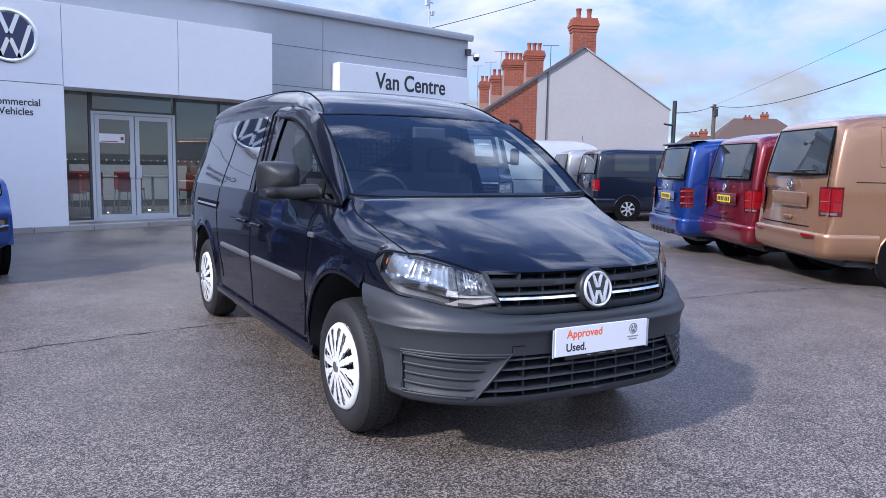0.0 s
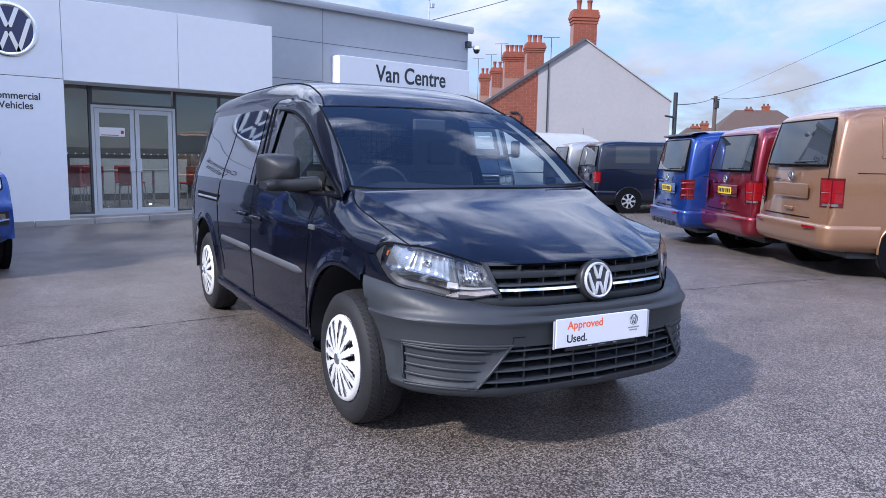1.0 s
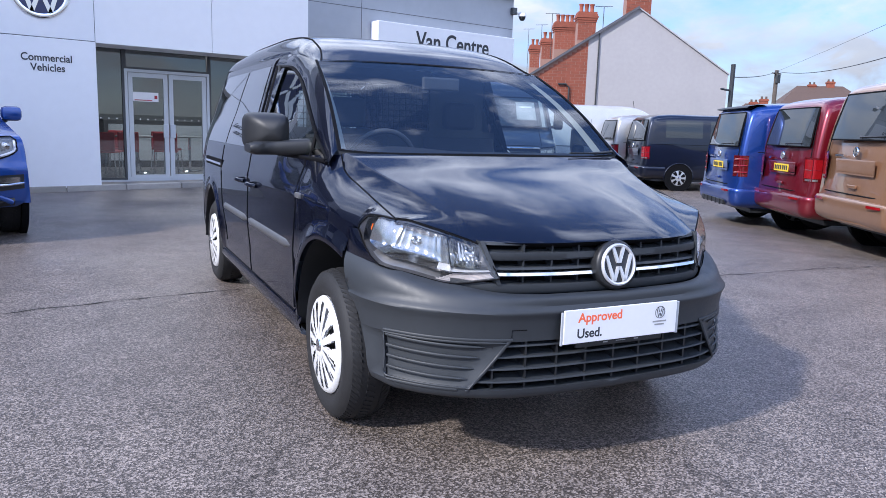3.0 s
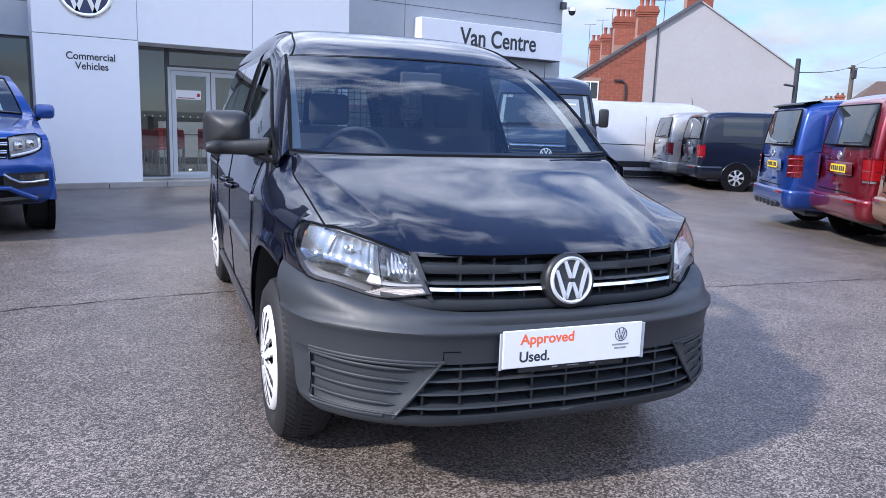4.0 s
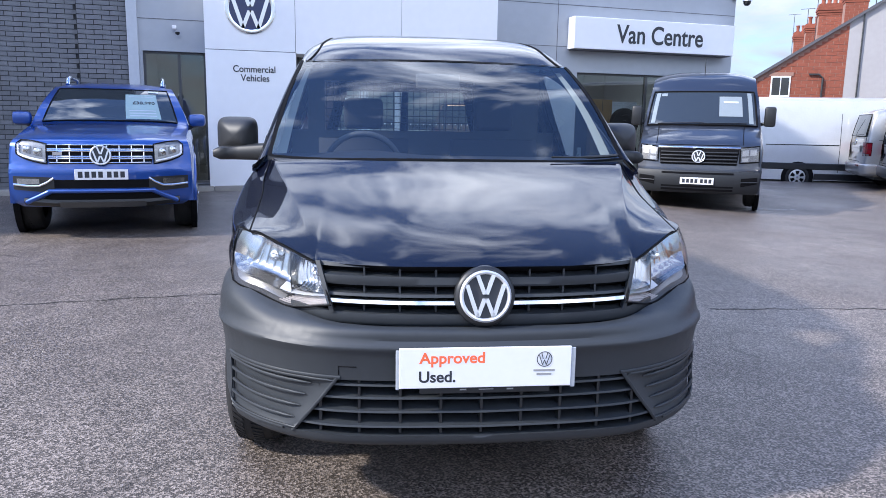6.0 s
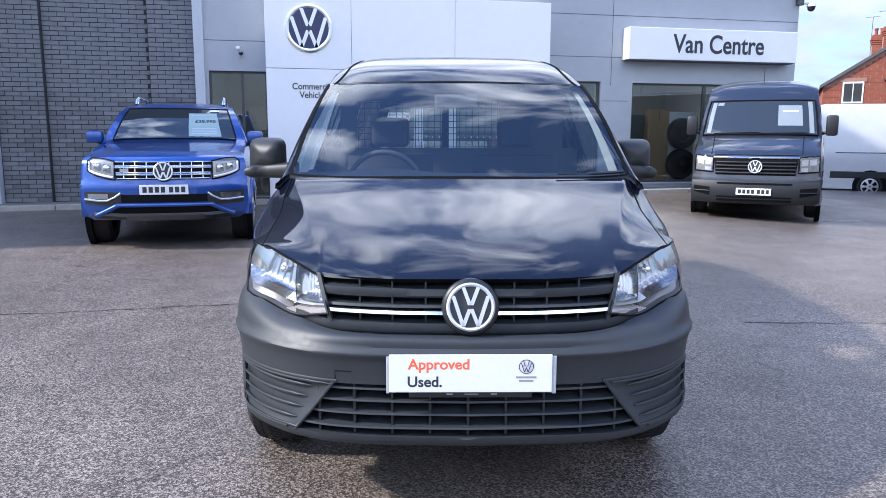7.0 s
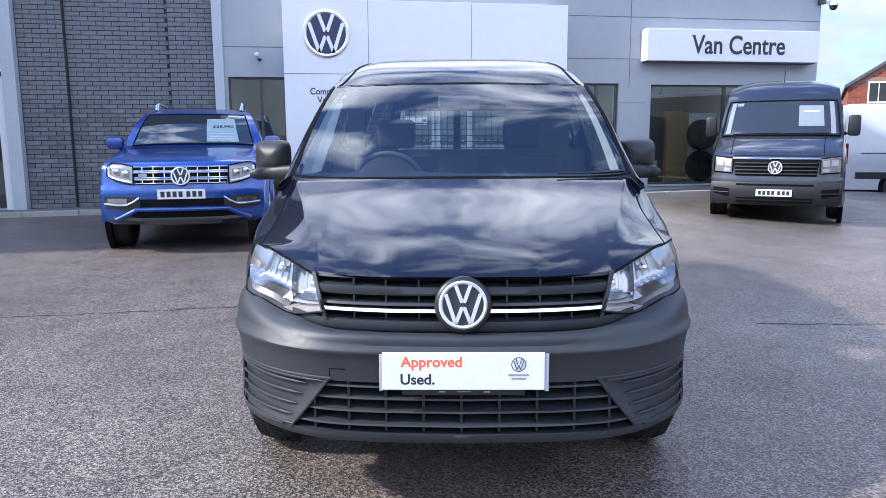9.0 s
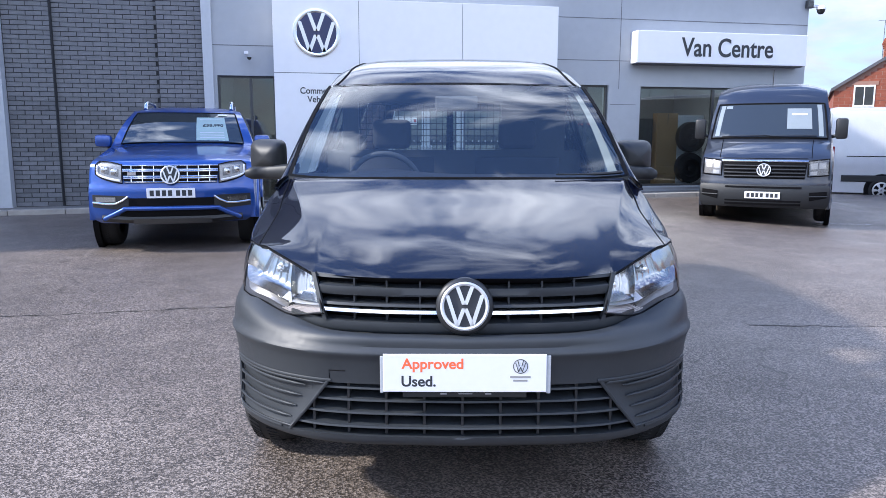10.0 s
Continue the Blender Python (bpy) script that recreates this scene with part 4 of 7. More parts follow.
def wire(name, a, b, sag, r=.022):
    pts = []
    for i in range(25):
        k = i / 24
        p = Vector(a).lerp(Vector(b), k)
        pts.append((p.x, p.y, p.z - sag * 4 * k * (1 - k)))
    return solo(name, Mesh().tube(pts, r, 5), M_metal, "thin black overhead wire", "wire", group="overhead wires")


WIRE_END = (45.95, 25.2, 5.78)
wire("overhead_wire", WIRE_END, (18.0, 4.26, 4.17), .55, .018)
wire("overhead_wire", WIRE_END, (17.0, 10.3, 2.95), .12, .016)
wire("overhead_wire", WIRE_END, (18.0, 4.33, 5.18), .05, .007)
wire("overhead_wire", (8.6, 13.4, HT - .03), (16.4, 14.6, 6.95), .05, .010)
# ---- the dark blue van in the middle of the yard ----
# x across, y backwards from the nose, z up
PLAN_X = [(0, 0), (.2, .28), (.34, .45), (.47, .58), (.59, .69), (.70, .772), (.80, .828), (.90, .867), (1, .884)]
PLAN_Y = [(0, .0), (.2, .012), (.34, .036), (.47, .088), (.59, .165), (.70, .255), (.80, .345), (.90, .465), (1, .60)]
HALF_W = [(.50, .818), (.584, .829), (.66, .850), (.75, .872), (.85, .886), (1.0, .893), (3.6, .893), (4.2, .89), (4.5, .868), (4.7, .828), (4.86, .765)]
SIDE = [(.20, .90), (.28, .955), (.36, .975), (.50, .995), (.66, 1.0), (.90, .995), (1.08, .968), (1.2, .928), (1.33, .872), (1.45, .828), (1.55, .788), (1.6, .768), (1.66, .738)]
ROOF = [(1.70, 1.600), (1.85, 1.672), (2.0, 1.722), (2.2, 1.768), (2.5, 1.806), (2.9, 1.825), (3.5, 1.825), (4.2, 1.80), (4.6, 1.765), (4.83, 1.71)]
SHOULDER = [(.36, .925), (.42, .943), (.6, 1.01), (.8, 1.075), (1.0, 1.125), (1.25, 1.125), (1.6, 1.105), (2.3, 1.095), (4.9, 1.095)]
BONNET = [(.04, .850), (.06, .864), (.09, .880), (.15, .906), (.26, .945), (.4, .986), (.6, 1.038), (.8, 1.088), (.90, 1.118), (.96, 1.137), (1.07, 1.160)]
HUB_F, HUB_R, HUB_Z = 0.859, 3.856, 0.322
ARCHES = ((HUB_F, .435), (HUB_R, .42))
EDGE_DROP = [(.402, .925), (.58, .965), (.753, 1.006), (.88, 1.042), (.95, 1.072), (1.0, 1.106), (1.025, 1.131), (1.10, 1.14)]
DOOR_LINE = [(1.0, 1.085), (1.2, 1.178), (1.454, 1.312), (1.684, 1.436), (1.897, 1.520), (2.176, 1.580), (2.6, 1.604)]


def plan(s, off=0.0):
    """The nose in plan, s from -1 to 1 across; off moves it inwards."""
    a = abs(s)
    x, y = spline(PLAN_X, a), spline(PLAN_Y, a)
    x2, y2 = spline(PLAN_X, min(a + .02, 1)), spline(PLAN_Y, min(a + .02, 1))
    x1, y1 = spline(PLAN_X, max(a - .02, 0)), spline(PLAN_Y, max(a - .02, 0))
    d = Vector((x2 - x1, y2 - y1)).normalized()
    return (x - d.y * off) * (1 if s >= 0 else -1), y + d.x * off


def s_at(x):
    """The s of a half width x."""
    lo, hi = 0.0, 1.0
    for _ in range(30):
        m = (lo + hi) / 2
        lo, hi = (m, hi) if spline(PLAN_X, m) < x else (lo, m)
    return lo


def side_x(y, z):
    ky, kz = max(0.0, min(1.0, (1.75 - y) / .75)), max(0.0, min(1.0, (z - .98) / .14))
    return spline(HALF_W, y) * spline(SIDE, z) - .045 * ky * ky * (3 - 2 * ky) * kz * (1 - max(0.0, (z - 1.12) / .45)) * (z < 1.57)


def bumper_top(s):
    return spline([(0, .680), (.30, .684), (.40, .692), (.47, .703), (.52, .706), (.59, .718), (.7, .738), (.8, .752), (.9, .762), (1, .764)], abs(s))


BROW_X = [(0, 0), (.2, .28), (.34, .45), (.47, .575), (.59, .675), (.70, .750), (.80, .800), (.90, .828), (1, .850)]
BROW_Y = [(0, .040), (.2, .050), (.34, .095), (.47, .190), (.59, .275), (.70, .350), (.80, .420), (.90, .520), (1, .660)]


def bumper_off(z):
    return spline([(.298, .06), (.305, .03), (.325, .008), (.36, .003), (.45, .012), (.52, .012), (.58, .006), (.605, .001), (.625, -.008), (.64, .002), (.655, .014), (.70, .042), (.74, .055), (.82, .05)], z)


def low_edge(z):
    """The slanting side of the lower grille's opening."""
    return .448 + (.528 - z) * .76


def build_caddy(m):
    car = thing("van", "dark navy van with grey plastic bumper and silver wheel trims", "van", m)
    # bonnet
    CREASE = [(0, .69), (.3, .785), (.6, .875), (.85, .94), (1, .985)]

    def bonnet_front(x):
        a = abs(x) / .745
        return spline([(0, .060), (.3, .072), (.5, .115), (.68, .185), (.84, .285), (1, .402)], a)

    def bonnet_pt(t, q):
        a = abs(q)
        x = spline([(0, .745), (.6, .752), (.85, .764), (1, .752)], t) * q
        y0 = bonnet_front(x)
        y1 = .945 + .08 * a ** 2.4
        y = y0 + (y1 - y0) * t
        cr = spline(CREASE, t)
        f = (a - cr) / (1 - cr)
        ye = y - (min(y0, .19) - .06) * (1 - t) ** 1.3       # the profile starts at the swept front edge
        top = spline(BONNET, ye) - .014 * a * a
        drop = spline(BONNET, y - (.19 - .06) * (1 - t) ** 1.3) - .014 - spline(EDGE_DROP, y)
        return (x, y, top - max(0.0, drop) * (math.sqrt(f * f + .0008) + f) / 2.0004)
    edge_line = [bonnet_pt(t, 1) for t in lin(0, 1, 40)]
    EDGE_Z, EDGE_X = [(p[1], p[2]) for p in edge_line], [(p[1], p[0] + .005) for p in edge_line]

    front_edge = [bonnet_pt(0, q) for q in lin(.60, 1, 60)]
    FRONT_Y, FRONT_Z = [(p[0], p[1]) for p in front_edge], [(p[0], p[2]) for p in front_edge]

    def along(pts, u):
        return Vector([spline([(p[0], p[k]) for p in pts], u) for k in (1, 2, 3)])
    corner_z = FRONT_Z[-1][1] - .006
    LAMP_END = [(.78, .745, FRONT_Y[-1][1] - .003, corner_z), (.86, .779, .455, .926), (.92, .803, .505, .925), (.97, .817, .548, .905), (1, .825, .580, .881)]
    LAMP_LOW = [(0, .468, .103, .738), (.36, .61, .225, .707), (.58, .718, .325, .730), (.78, .812, .412, .755), (.90, .828, .500, .802), (1, .829, .584, .864)]

    def lamp_top(u):
        if u <= .78:
            x = .506 + (.745 - .506) * u / .78
            return Vector((x, spline(FRONT_Y, x) - .003, spline(FRONT_Z, x) - .006))
        return along(LAMP_END, u)

    def lamp(sg, u, v, off=0.0):
        """u from the grille outwards, v from the bumper up to the bonnet; off sinks it into the car."""
        p = along(LAMP_LOW, u).lerp(lamp_top(u), v)
        d = (along(LAMP_LOW, min(u + .05, 1)) + lamp_top(min(u + .05, 1))) - (along(LAMP_LOW, max(u - .05, 0)) + lamp_top(max(u - .05, 0)))
        inward = Vector((-d.y, d.x, 0)).normalized()
        p += inward * (off - (.010 + .006 * max(0.0, min(1.0, (u - .45) / .35))) * math.sin(math.pi * v) * min(1, 8 * u, 8 * (1 - u)))
        return (sg * p.x, p.y, p.z)

    def wing_top(y):
        if y < 1.025:
            return spline(EDGE_Z, max(y, .403)) - .002
        return spline([(1.025, spline(EDGE_Z, 1.025) - .002), (1.15, 1.120), (1.35, 1.112), (1.7, 1.102), (2.3, 1.095), (4.9, 1.095)], y)

    def wing_edge(y):
        return spline(EDGE_X, y) if y < 1.025 else spline([(1.025, EDGE_X[-1][1]), (1.14, .80), (1.25, side_x(1.25, 1.115))], y)

    def roll(xl, zl, xe, ze, k):
        """The rounded shoulder between the flank and the bonnet's edge."""
        th = k * math.pi / 2
        return xl - (xl - xe) * (1 - math.cos(th)), zl + (ze - zl) * (.55 * math.sin(th) + .45 * (1 - math.cos(th)))
    # lower sides with the wheel arches left out
    low = Mesh()
    ys = sorted(set([round(v, 4) for v in lin(.584, 4.84, 100)] + [.66, .672] + [v for v in (h + r * math.cos(a) for h, r in ARCHES for a in lin(0, math.pi, 25)) if v > .66]))

    def zlow(y):
        z = .868 if y < .655 else (.765 if y < .672 else .265)
        for h, r in ARCHES:
            d = abs(y - h)
            if d < r and y > .655:
                z = max(z, HUB_Z + math.sqrt(r * r - d * d) * 1.05)
        if y > 4.5:
            z = max(z, .42)
        return z

    def shoulder(y):
        return spline([(.584, .868), (.66, .884), (.8, .918), (1.0, .955), (1.25, .985)], y)

    def side_pt(y, q):
        z0, z1 = zlow(y), wing_top(y)
        z = z0 + (z1 - z0) * q
        x = side_x(y, z)
        if y < 1.25:                       # the wing rolls over to the bonnet's edge
            zs = max(shoulder(y), z0)
            if q <= .5:
                z = z0 + (zs - z0) * q / .5
                x = side_x(y, z)
            else:
                x, z = roll(side_x(y, zs), zs, wing_edge(y), z1, (q - .5) / .5)
                k = max(0.0, (y - 1.05) / .20)
                x = x + (side_x(y, z) - x) * k * k * (3 - 2 * k)
        # swelling round the arches
        for h, r in ARCHES:
            d = math.hypot(y - h, (z - HUB_Z) / 1.05)
            x += .014 * math.exp(-((d - r - .015) / .035) ** 2) * max(0.0, min(1.0, (y - .60) / .08))
        # a crease along the flanks
        x += .006 * max(0.0, 1 - abs(z - .94) / .05) * max(0.0, min(1.0, (y - 1.0) / .25))
        x -= .012 * max(0.0, 1 - abs(z - .50) / .16) if 1.3 < y < 3.4 else 0
        return (x, y, z)

    def flank_x(y, z):
        """How far out the lower side stands at a height."""
        lo, hi = 0.0, 1.0
        for _ in range(18):
            m = (lo + hi) / 2
            lo, hi = (m, hi) if side_pt(y, m)[2] < z else (lo, m)
        return side_pt(y, lo)[0]
    low.sheet(grid(side_pt, ys, lin(0, 1, 31)))
    # over the lamp's outer end
    rows = []
    for u in lin(.78, 1, 14):
        p = lamp_top(u)
        y = max(.403, p.y + (.003 if u < 1 else .004))
        rows.append([(lambda r: (r[0], y, r[1]))(roll(p.x + .002, p.z + .004, wing_edge(y), wing_top(y), k)) for k in lin(0, 1, 16)])
    low.sheet(rows)
    # behind the lamp, down to the bumper
    rows = []
    for u in lin(.78, 1, 10):
        a = along(LAMP_LOW, u) + Vector((.001, .004, 0))
        b = Vector((side_pt(.66, 0)[0], .66, a.z))
        b.x = side_x(.66, a.z)
        rows.append([tuple(a.lerp(b, c) + Vector((.004, 0, 0)) * math.sin(math.pi * c)) for c in lin(0, 1, 9)])
    low.sheet(rows)
    body = part("body", low.mirror(), M_navy, car, smooth=50)
    # wheel arch liners
    for h, r in ARCHES:
        rows = []
        for a in lin(-.04, math.pi + .04, 24):
            yy, zz = h + r * math.cos(a), HUB_Z + r * 1.05 * math.sin(a)
            xo = spline([(.4, .79), (.6, .825), (.7, .855), (.8, .870), (.9, .882), (4.6, .884)], yy)
            rows.append([(xo, yy, zz), (xo - .01, yy, zz), (.56, yy, zz)])
        for sg in (-1, 1):
            part("wheel_arch", Mesh().sheet([[(sg * x, y, z) for x, y, z in r] for r in rows]), M_blackpl, car, "black wheel arch liner", smooth=60)
    # upper rear sides and pillars
    up = Mesh()

    def up_pt(y, q):
        z0 = spline(SHOULDER, y)
        z1 = min(1.66, spline(ROOF, y) - .125)
        z = z0 + (z1 - z0) * q
        yy = y
        if y > 4.5:
            yy = y - .16 * q * (y - 4.5) / .34
        return (side_x(y, z), yy, z)
    up.sheet(grid(up_pt, lin(2.30, 4.84, 40), lin(0, 1, 14)))
    part("rear_side", up.mirror(), M_navy, car, smooth=60)
    # roof
    def edge_at(y):
        """The roof's edge: follows the pillar's top forward of the doors."""
        z = min(1.66, spline(ROOF, y) - .125)
        x = side_x(max(y, 2.0), z)
        if y < 2.2:
            x = spline([(1.70, .676), (1.86, .680), (2.0, .685), (2.2, side_x(2.2, 1.652))], y)
            z = spline([(1.70, 1.583), (1.86, 1.612), (2.0, 1.634), (2.2, 1.652)], y)
        return x, z

    def roof_pt(y, q):
        xe, ze = edge_at(y)
        zc = spline(ROOF, y)
        a = abs(q)
        x = xe * a
        z = ze + (zc - .016 * a * a - ze) * (1 - a ** 9) ** .6
        yy = y + .020 * (a ** 2.2) * max(0, 1 - (y - 1.70) / .5)
        if y > 4.5:
            yy -= .10 * a ** 3 * (y - 4.5) / .34
        return (x * (1 if q >= 0 else -1), yy, z)
    part("roof", Mesh().sheet(grid(roof_pt, lin(1.70, 4.83, 46), [math.copysign(1 - (1 - abs(k)) ** 1.8, k) for k in lin(-1, 1, 61)])), M_navy, car, smooth=50)
    # rear end
    rear = Mesh()
    def rear_pt(z, q):
        zz = min(z, 1.66)
        x = side_x(4.84, zz) * q
        return (x, 4.84 - .10 * abs(q) ** 6 - .16 * max(0, (z - 1.095) / .6), z)
    rear.sheet(grid(rear_pt, lin(.42, 1.10, 8), lin(-1, 1, 15)))
    rear.sheet(grid(rear_pt, lin(1.56, 1.70, 4), lin(-1, 1, 15)))
    for q0, q1 in ((-1, -.86), (-.05, .05), (.86, 1)):
        rear.sheet(grid(rear_pt, lin(1.10, 1.56, 6), lin(q0, q1, 4)))
    part("rear_end", rear, M_navy, car, smooth=60)
    # seams along the roof sides
    for sg in (-1, 1):
        gutter = []
        for y in lin(1.702, 4.6, 60):
            g = roof_pt(y, spline([(1.70, .955), (1.78, .915), (1.90, .875), (2.1, .850), (2.5, .838), (4.7, .83)], y))
            gutter.append((sg * g[0], g[1], g[2] + .001))
        part("roof_joint", Mesh().tube(gutter, .005, 6), M_gap, car, "black roof joint strip", smooth=60)
    # bonnet
    def bonnet_skin(t, w):
        """w runs from -2 to 2, with the crease at -1 and 1."""
        cr = spline(CREASE, t)
        a = cr * abs(w) if abs(w) < 1 else cr + (1 - cr) * (abs(w) - 1)
        return bonnet_pt(t, math.copysign(a, w))
    half = lin(0, .94, 32) + [.96, .98, .99, 1.0, 1.012, 1.03, 1.06] + lin(1.12, 2, 14)
    part("bonnet", Mesh().sheet(grid(bonnet_skin, [0, .01, .025, .05, .08] + lin(.12, 1, 26), [-w for w in half[:0:-1]] + half)), M_navy, car, smooth=40)
    lip = Mesh()
    lip.sheet([[bonnet_pt(0, q) for q in lin(-1, 1, 61)], [(bonnet_pt(0, q)[0], bonnet_pt(0, q)[1] + .03, bonnet_pt(0, q)[2] - .02) for q in lin(-1, 1, 61)]])
    part("bonnet_lip", lip, M_gap, car)
    for sg in (-1, 1):
        line = [(bonnet_pt(t, sg)[0] + sg * .004, bonnet_pt(t, sg)[1], bonnet_pt(t, sg)[2] - .002) for t in lin(0.01, 1, 24)]
        part("bonnet_gap", Mesh().tube(line, .0028, 6), M_gap, car, smooth=60)
    # windscreen, its black edge and the pillars
    def screen_pt(t, q):
        a = abs(q)
        b = Vector((.768 * q, .952 + .085 * a ** 2.4, 1.136 - .010 * a * a + .020 * a ** 6))
        e = Vector((.678 * q, 1.70 + .020 * a ** 2.2, 1.600 - .014 * a ** 2.5))
        p = b.lerp(e, t)
        bulge = .035 * math.sin(math.pi * t)
        return tuple(p + Vector((0, -.62, .78)) * bulge)
    ws = part("windscreen", Mesh().sheet(grid(screen_pt, lin(0, 1, 18), lin(-1, 1, 31))), M_screen, car, "clear tinted windscreen", smooth=70)
    ws.visible_shadow = False
    frit = Mesh()
    def lift(p, d=.003):
        return (p[0], p[1] - d * .62, p[2] + d * .78)
    for sg in (-1, 1):
        frit.sheet([[lift(screen_pt(t, sg * .98)) for t in lin(0, 1, 18)], [lift(screen_pt(t, sg)) for t in lin(0, 1, 18)]])
    frit.sheet([[lift(screen_pt(k, q)) for q in lin(-1, 1, 31)] for k in lin(0, .012, 2)])
    frit.sheet([[lift(screen_pt(.988, q)) for q in lin(-.965, .965, 31)], [lift(screen_pt(1, q)) for q in lin(-.965, .965, 31)]])
    part("screen_border", frit, M_gap, car, "black printed windscreen border", smooth=70)
    head = Mesh()
    head.sheet([[screen_pt(1, q) for q in lin(-.96, .96, 31)], [lift(roof_pt(1.702, q), .004) for q in lin(-.96, .96, 31)]])
    part("screen_header", head, M_navy, car, smooth=60)
    cowl = Mesh().sheet([[(.752 * q, .948 + .078 * abs(q) ** 2.4, 1.085 - .01 * q * q) for q in lin(-1, 1, 31)], [screen_pt(0.004, q) for q in lin(-1, 1, 31)]])
    part("cowl", cowl, M_blackpl, car, "black plastic scuttle panel")
    def door_front(t):
        """The front edge of the door glass, from the mirror up to the roof."""
        y = 1.0 + .80 * t
        z = spline(DOOR_LINE, y)
        return Vector((side_x(max(y, 1.0), z) - .004, y, z))
    for sg in (-1, 1):
        # the front pillar, which runs on as the rail over the door into the roof's edge
        rows = []

        def across(a, b, out):
            row = [a + out * (4 * f * (1 - f)) + (b - a) * f for f in (0, .06, .15, .3, .5, .7, .88, 1)]
            rows.append([(sg * p.x, p.y, p.z) for p in row + [b + Vector((-.025, .02, -.005))]])
        for t in lin(0, 1, 24)[:-1]:
            across(Vector(screen_pt(t, 1.0)) + Vector((.002, -.001, .003)), door_front(t), Vector((.007, -.014 + .008 * t, .003 + .002 * t)))
        for y in lin(1.70, 2.46, 20):
            xe, ze = edge_at(y)
            yd = 1.80 + (y - 1.70) * .80 / .76
            zd = spline(DOOR_LINE, yd)
            across(Vector((xe, roof_pt(y, 1)[1], ze)), Vector((side_x(yd, zd), yd, zd)), Vector((.007, -.006 * max(0, 1 - (y - 1.7) / .3), .005)))
        part("front_pillar", Mesh().sheet(rows), M_navy, car, smooth=75)
    # front door glass with frame, quarter light, pillar
    def on_side(y, z, off=.003):
        return (side_x(y, z) + off, y, z)
    for sg in (-1, 1):
        nm = "front_door_window"
        def door_glass(u, v):
            z = 1.108 + .482 * v
            lo, hi = 1.0, 2.6
            for _ in range(18):
                m2 = (lo + hi) / 2
                lo, hi = (m2, hi) if spline(DOOR_LINE, m2) < z + .012 else (lo, m2)
            yf = max(1.275, lo + .012)
            y = yf + (2.335 + .155 * v - yf) * u
            p = on_side(y, z, -.012)
            return (sg * p[0], p[1], p[2])
        part(nm, Mesh().sheet(grid(door_glass, lin(0, 1, 12), lin(0, 1, 12))), M_sideglass, car, "tinted door window", smooth=70).visible_shadow = False
        fr = Mesh()
        fr.tube([(sg * (side_x(1.27, z) - .003), 1.27 + .09 * (z - 1.10), z) for z in lin(1.10, 1.222, 6)], .009, 6)
        fr.tube([(sg * (side_x(y, spline(DOOR_LINE, y)) - .004), y + .008, spline(DOOR_LINE, y) - .004) for y in lin(1.02, 2.49, 30)], .010, 6)
        fr.tube([(sg * (side_x(2.36, z) - .004), 2.342 + .32 * (z - 1.10), z) for z in lin(1.10, 1.60, 10)], .012, 6)
        fr.tube([(sg * side_x(y, 1.10), y, 1.10) for y in lin(1.04, 2.345, 16)], .010, 6)
        part("window_frame", fr, M_gap, car, "black door window frame", smooth=60)
        q = Mesh().add([(sg * (side_x(y, z) - .008), y, z) for y, z in ((1.06, 1.108), (1.262, 1.108), (1.268, 1.205))], [(0, 1, 2)])
        part("quarter_light", q, M_sideglass, car, "small triangular quarter window")
        # privacy windows on the sliding door and behind it
        for y0, y1, lab in ((2.545, 3.325, "dark sliding door window"), (3.355, 4.34, "dark rear quarter window")):
            def pane(u, v):
                z = 1.105 + .505 * v
                ya, yb = y0 + (.13 * v if y0 < 3 else 0), y1 - (.14 * v * v if y1 > 3.5 else 0)
                y = ya + (yb - ya) * u
                p = on_side(y, z, .005)
                return (sg * p[0], p[1], p[2])
            part("rear_side_window", Mesh().sheet(grid(pane, lin(0, 1, 10), lin(0, 1, 8))), M_privacy, car, lab, smooth=70)
        up_seam = []
        for k in lin(0, 1, 8):
            xe, ze = edge_at(2.44)
            a, b = Vector((side_x(2.6, 1.604), 2.585, 1.604)), Vector((xe, 2.47, ze))
            p = a.lerp(b, k) + Vector((.010, 0, .004)) * math.sin(math.pi * min(1, k + .1))
            up_seam.append((sg * p.x, p.y, p.z))
        part("roof_side_seam", Mesh().tube(up_seam, .0035, 5), M_gap, car)
        # rear door post in black between the doors
        post = Mesh().sheet([[(sg * (side_x(y, z) + .002), y + .28 * (z - 1.1), z) for z in lin(1.095, 1.612, 10)] for y in (2.36, 2.44, 2.53)])
        part("door_post", post, M_navy, car, smooth=60)
        part("post_gap", Mesh().tube([(sg * (side_x(y, z) + .005), y, z) for y, z in [(2.43 + .28 * (z - 1.1), z) for z in lin(1.10, 1.61, 8)]], .005, 6), M_gap, car)
        # shut lines
        seams = Mesh()
        def seam(pts, r=.003):
            seams.tube([(sg * (flank_x(y, z) + .001), y, z) for y, z in pts], r, 6)
        seam([(spline([(.336, 1.405), (.5, 1.37), (.757, 1.324), (.91, 1.30), (1.09, 1.285)], z), z) for z in lin(.36, 1.085, 16)])
        seam([(2.43 + .04 * max(0, .9 - z), z) for z in lin(.34, 1.09, 16)])
        seam([(3.40 if z > .82 else 3.40 - .35 * (.82 - z), z) for z in lin(.42, 1.09, 12)])
        seam([(y, .345) for y in lin(1.40, 3.30, 30)])
        part("door_seams", seams, M_gap, car, "dark shut lines of the doors", smooth=60)
        # rubbing strips
        for y0, y1 in ((1.39, 2.41), (2.45, 3.28)):
            rows = []
            for y in lin(y0, y1, 14):
                k = min(1.0, (y - y0) / .05, (y1 - y) / .03 + .35) if y0 < 2 else min(1.0, (y - y0) / .03 + .35, (y1 - y) / .05)
                k = max(k, .25)
                bx = side_x(y, .672) - .004
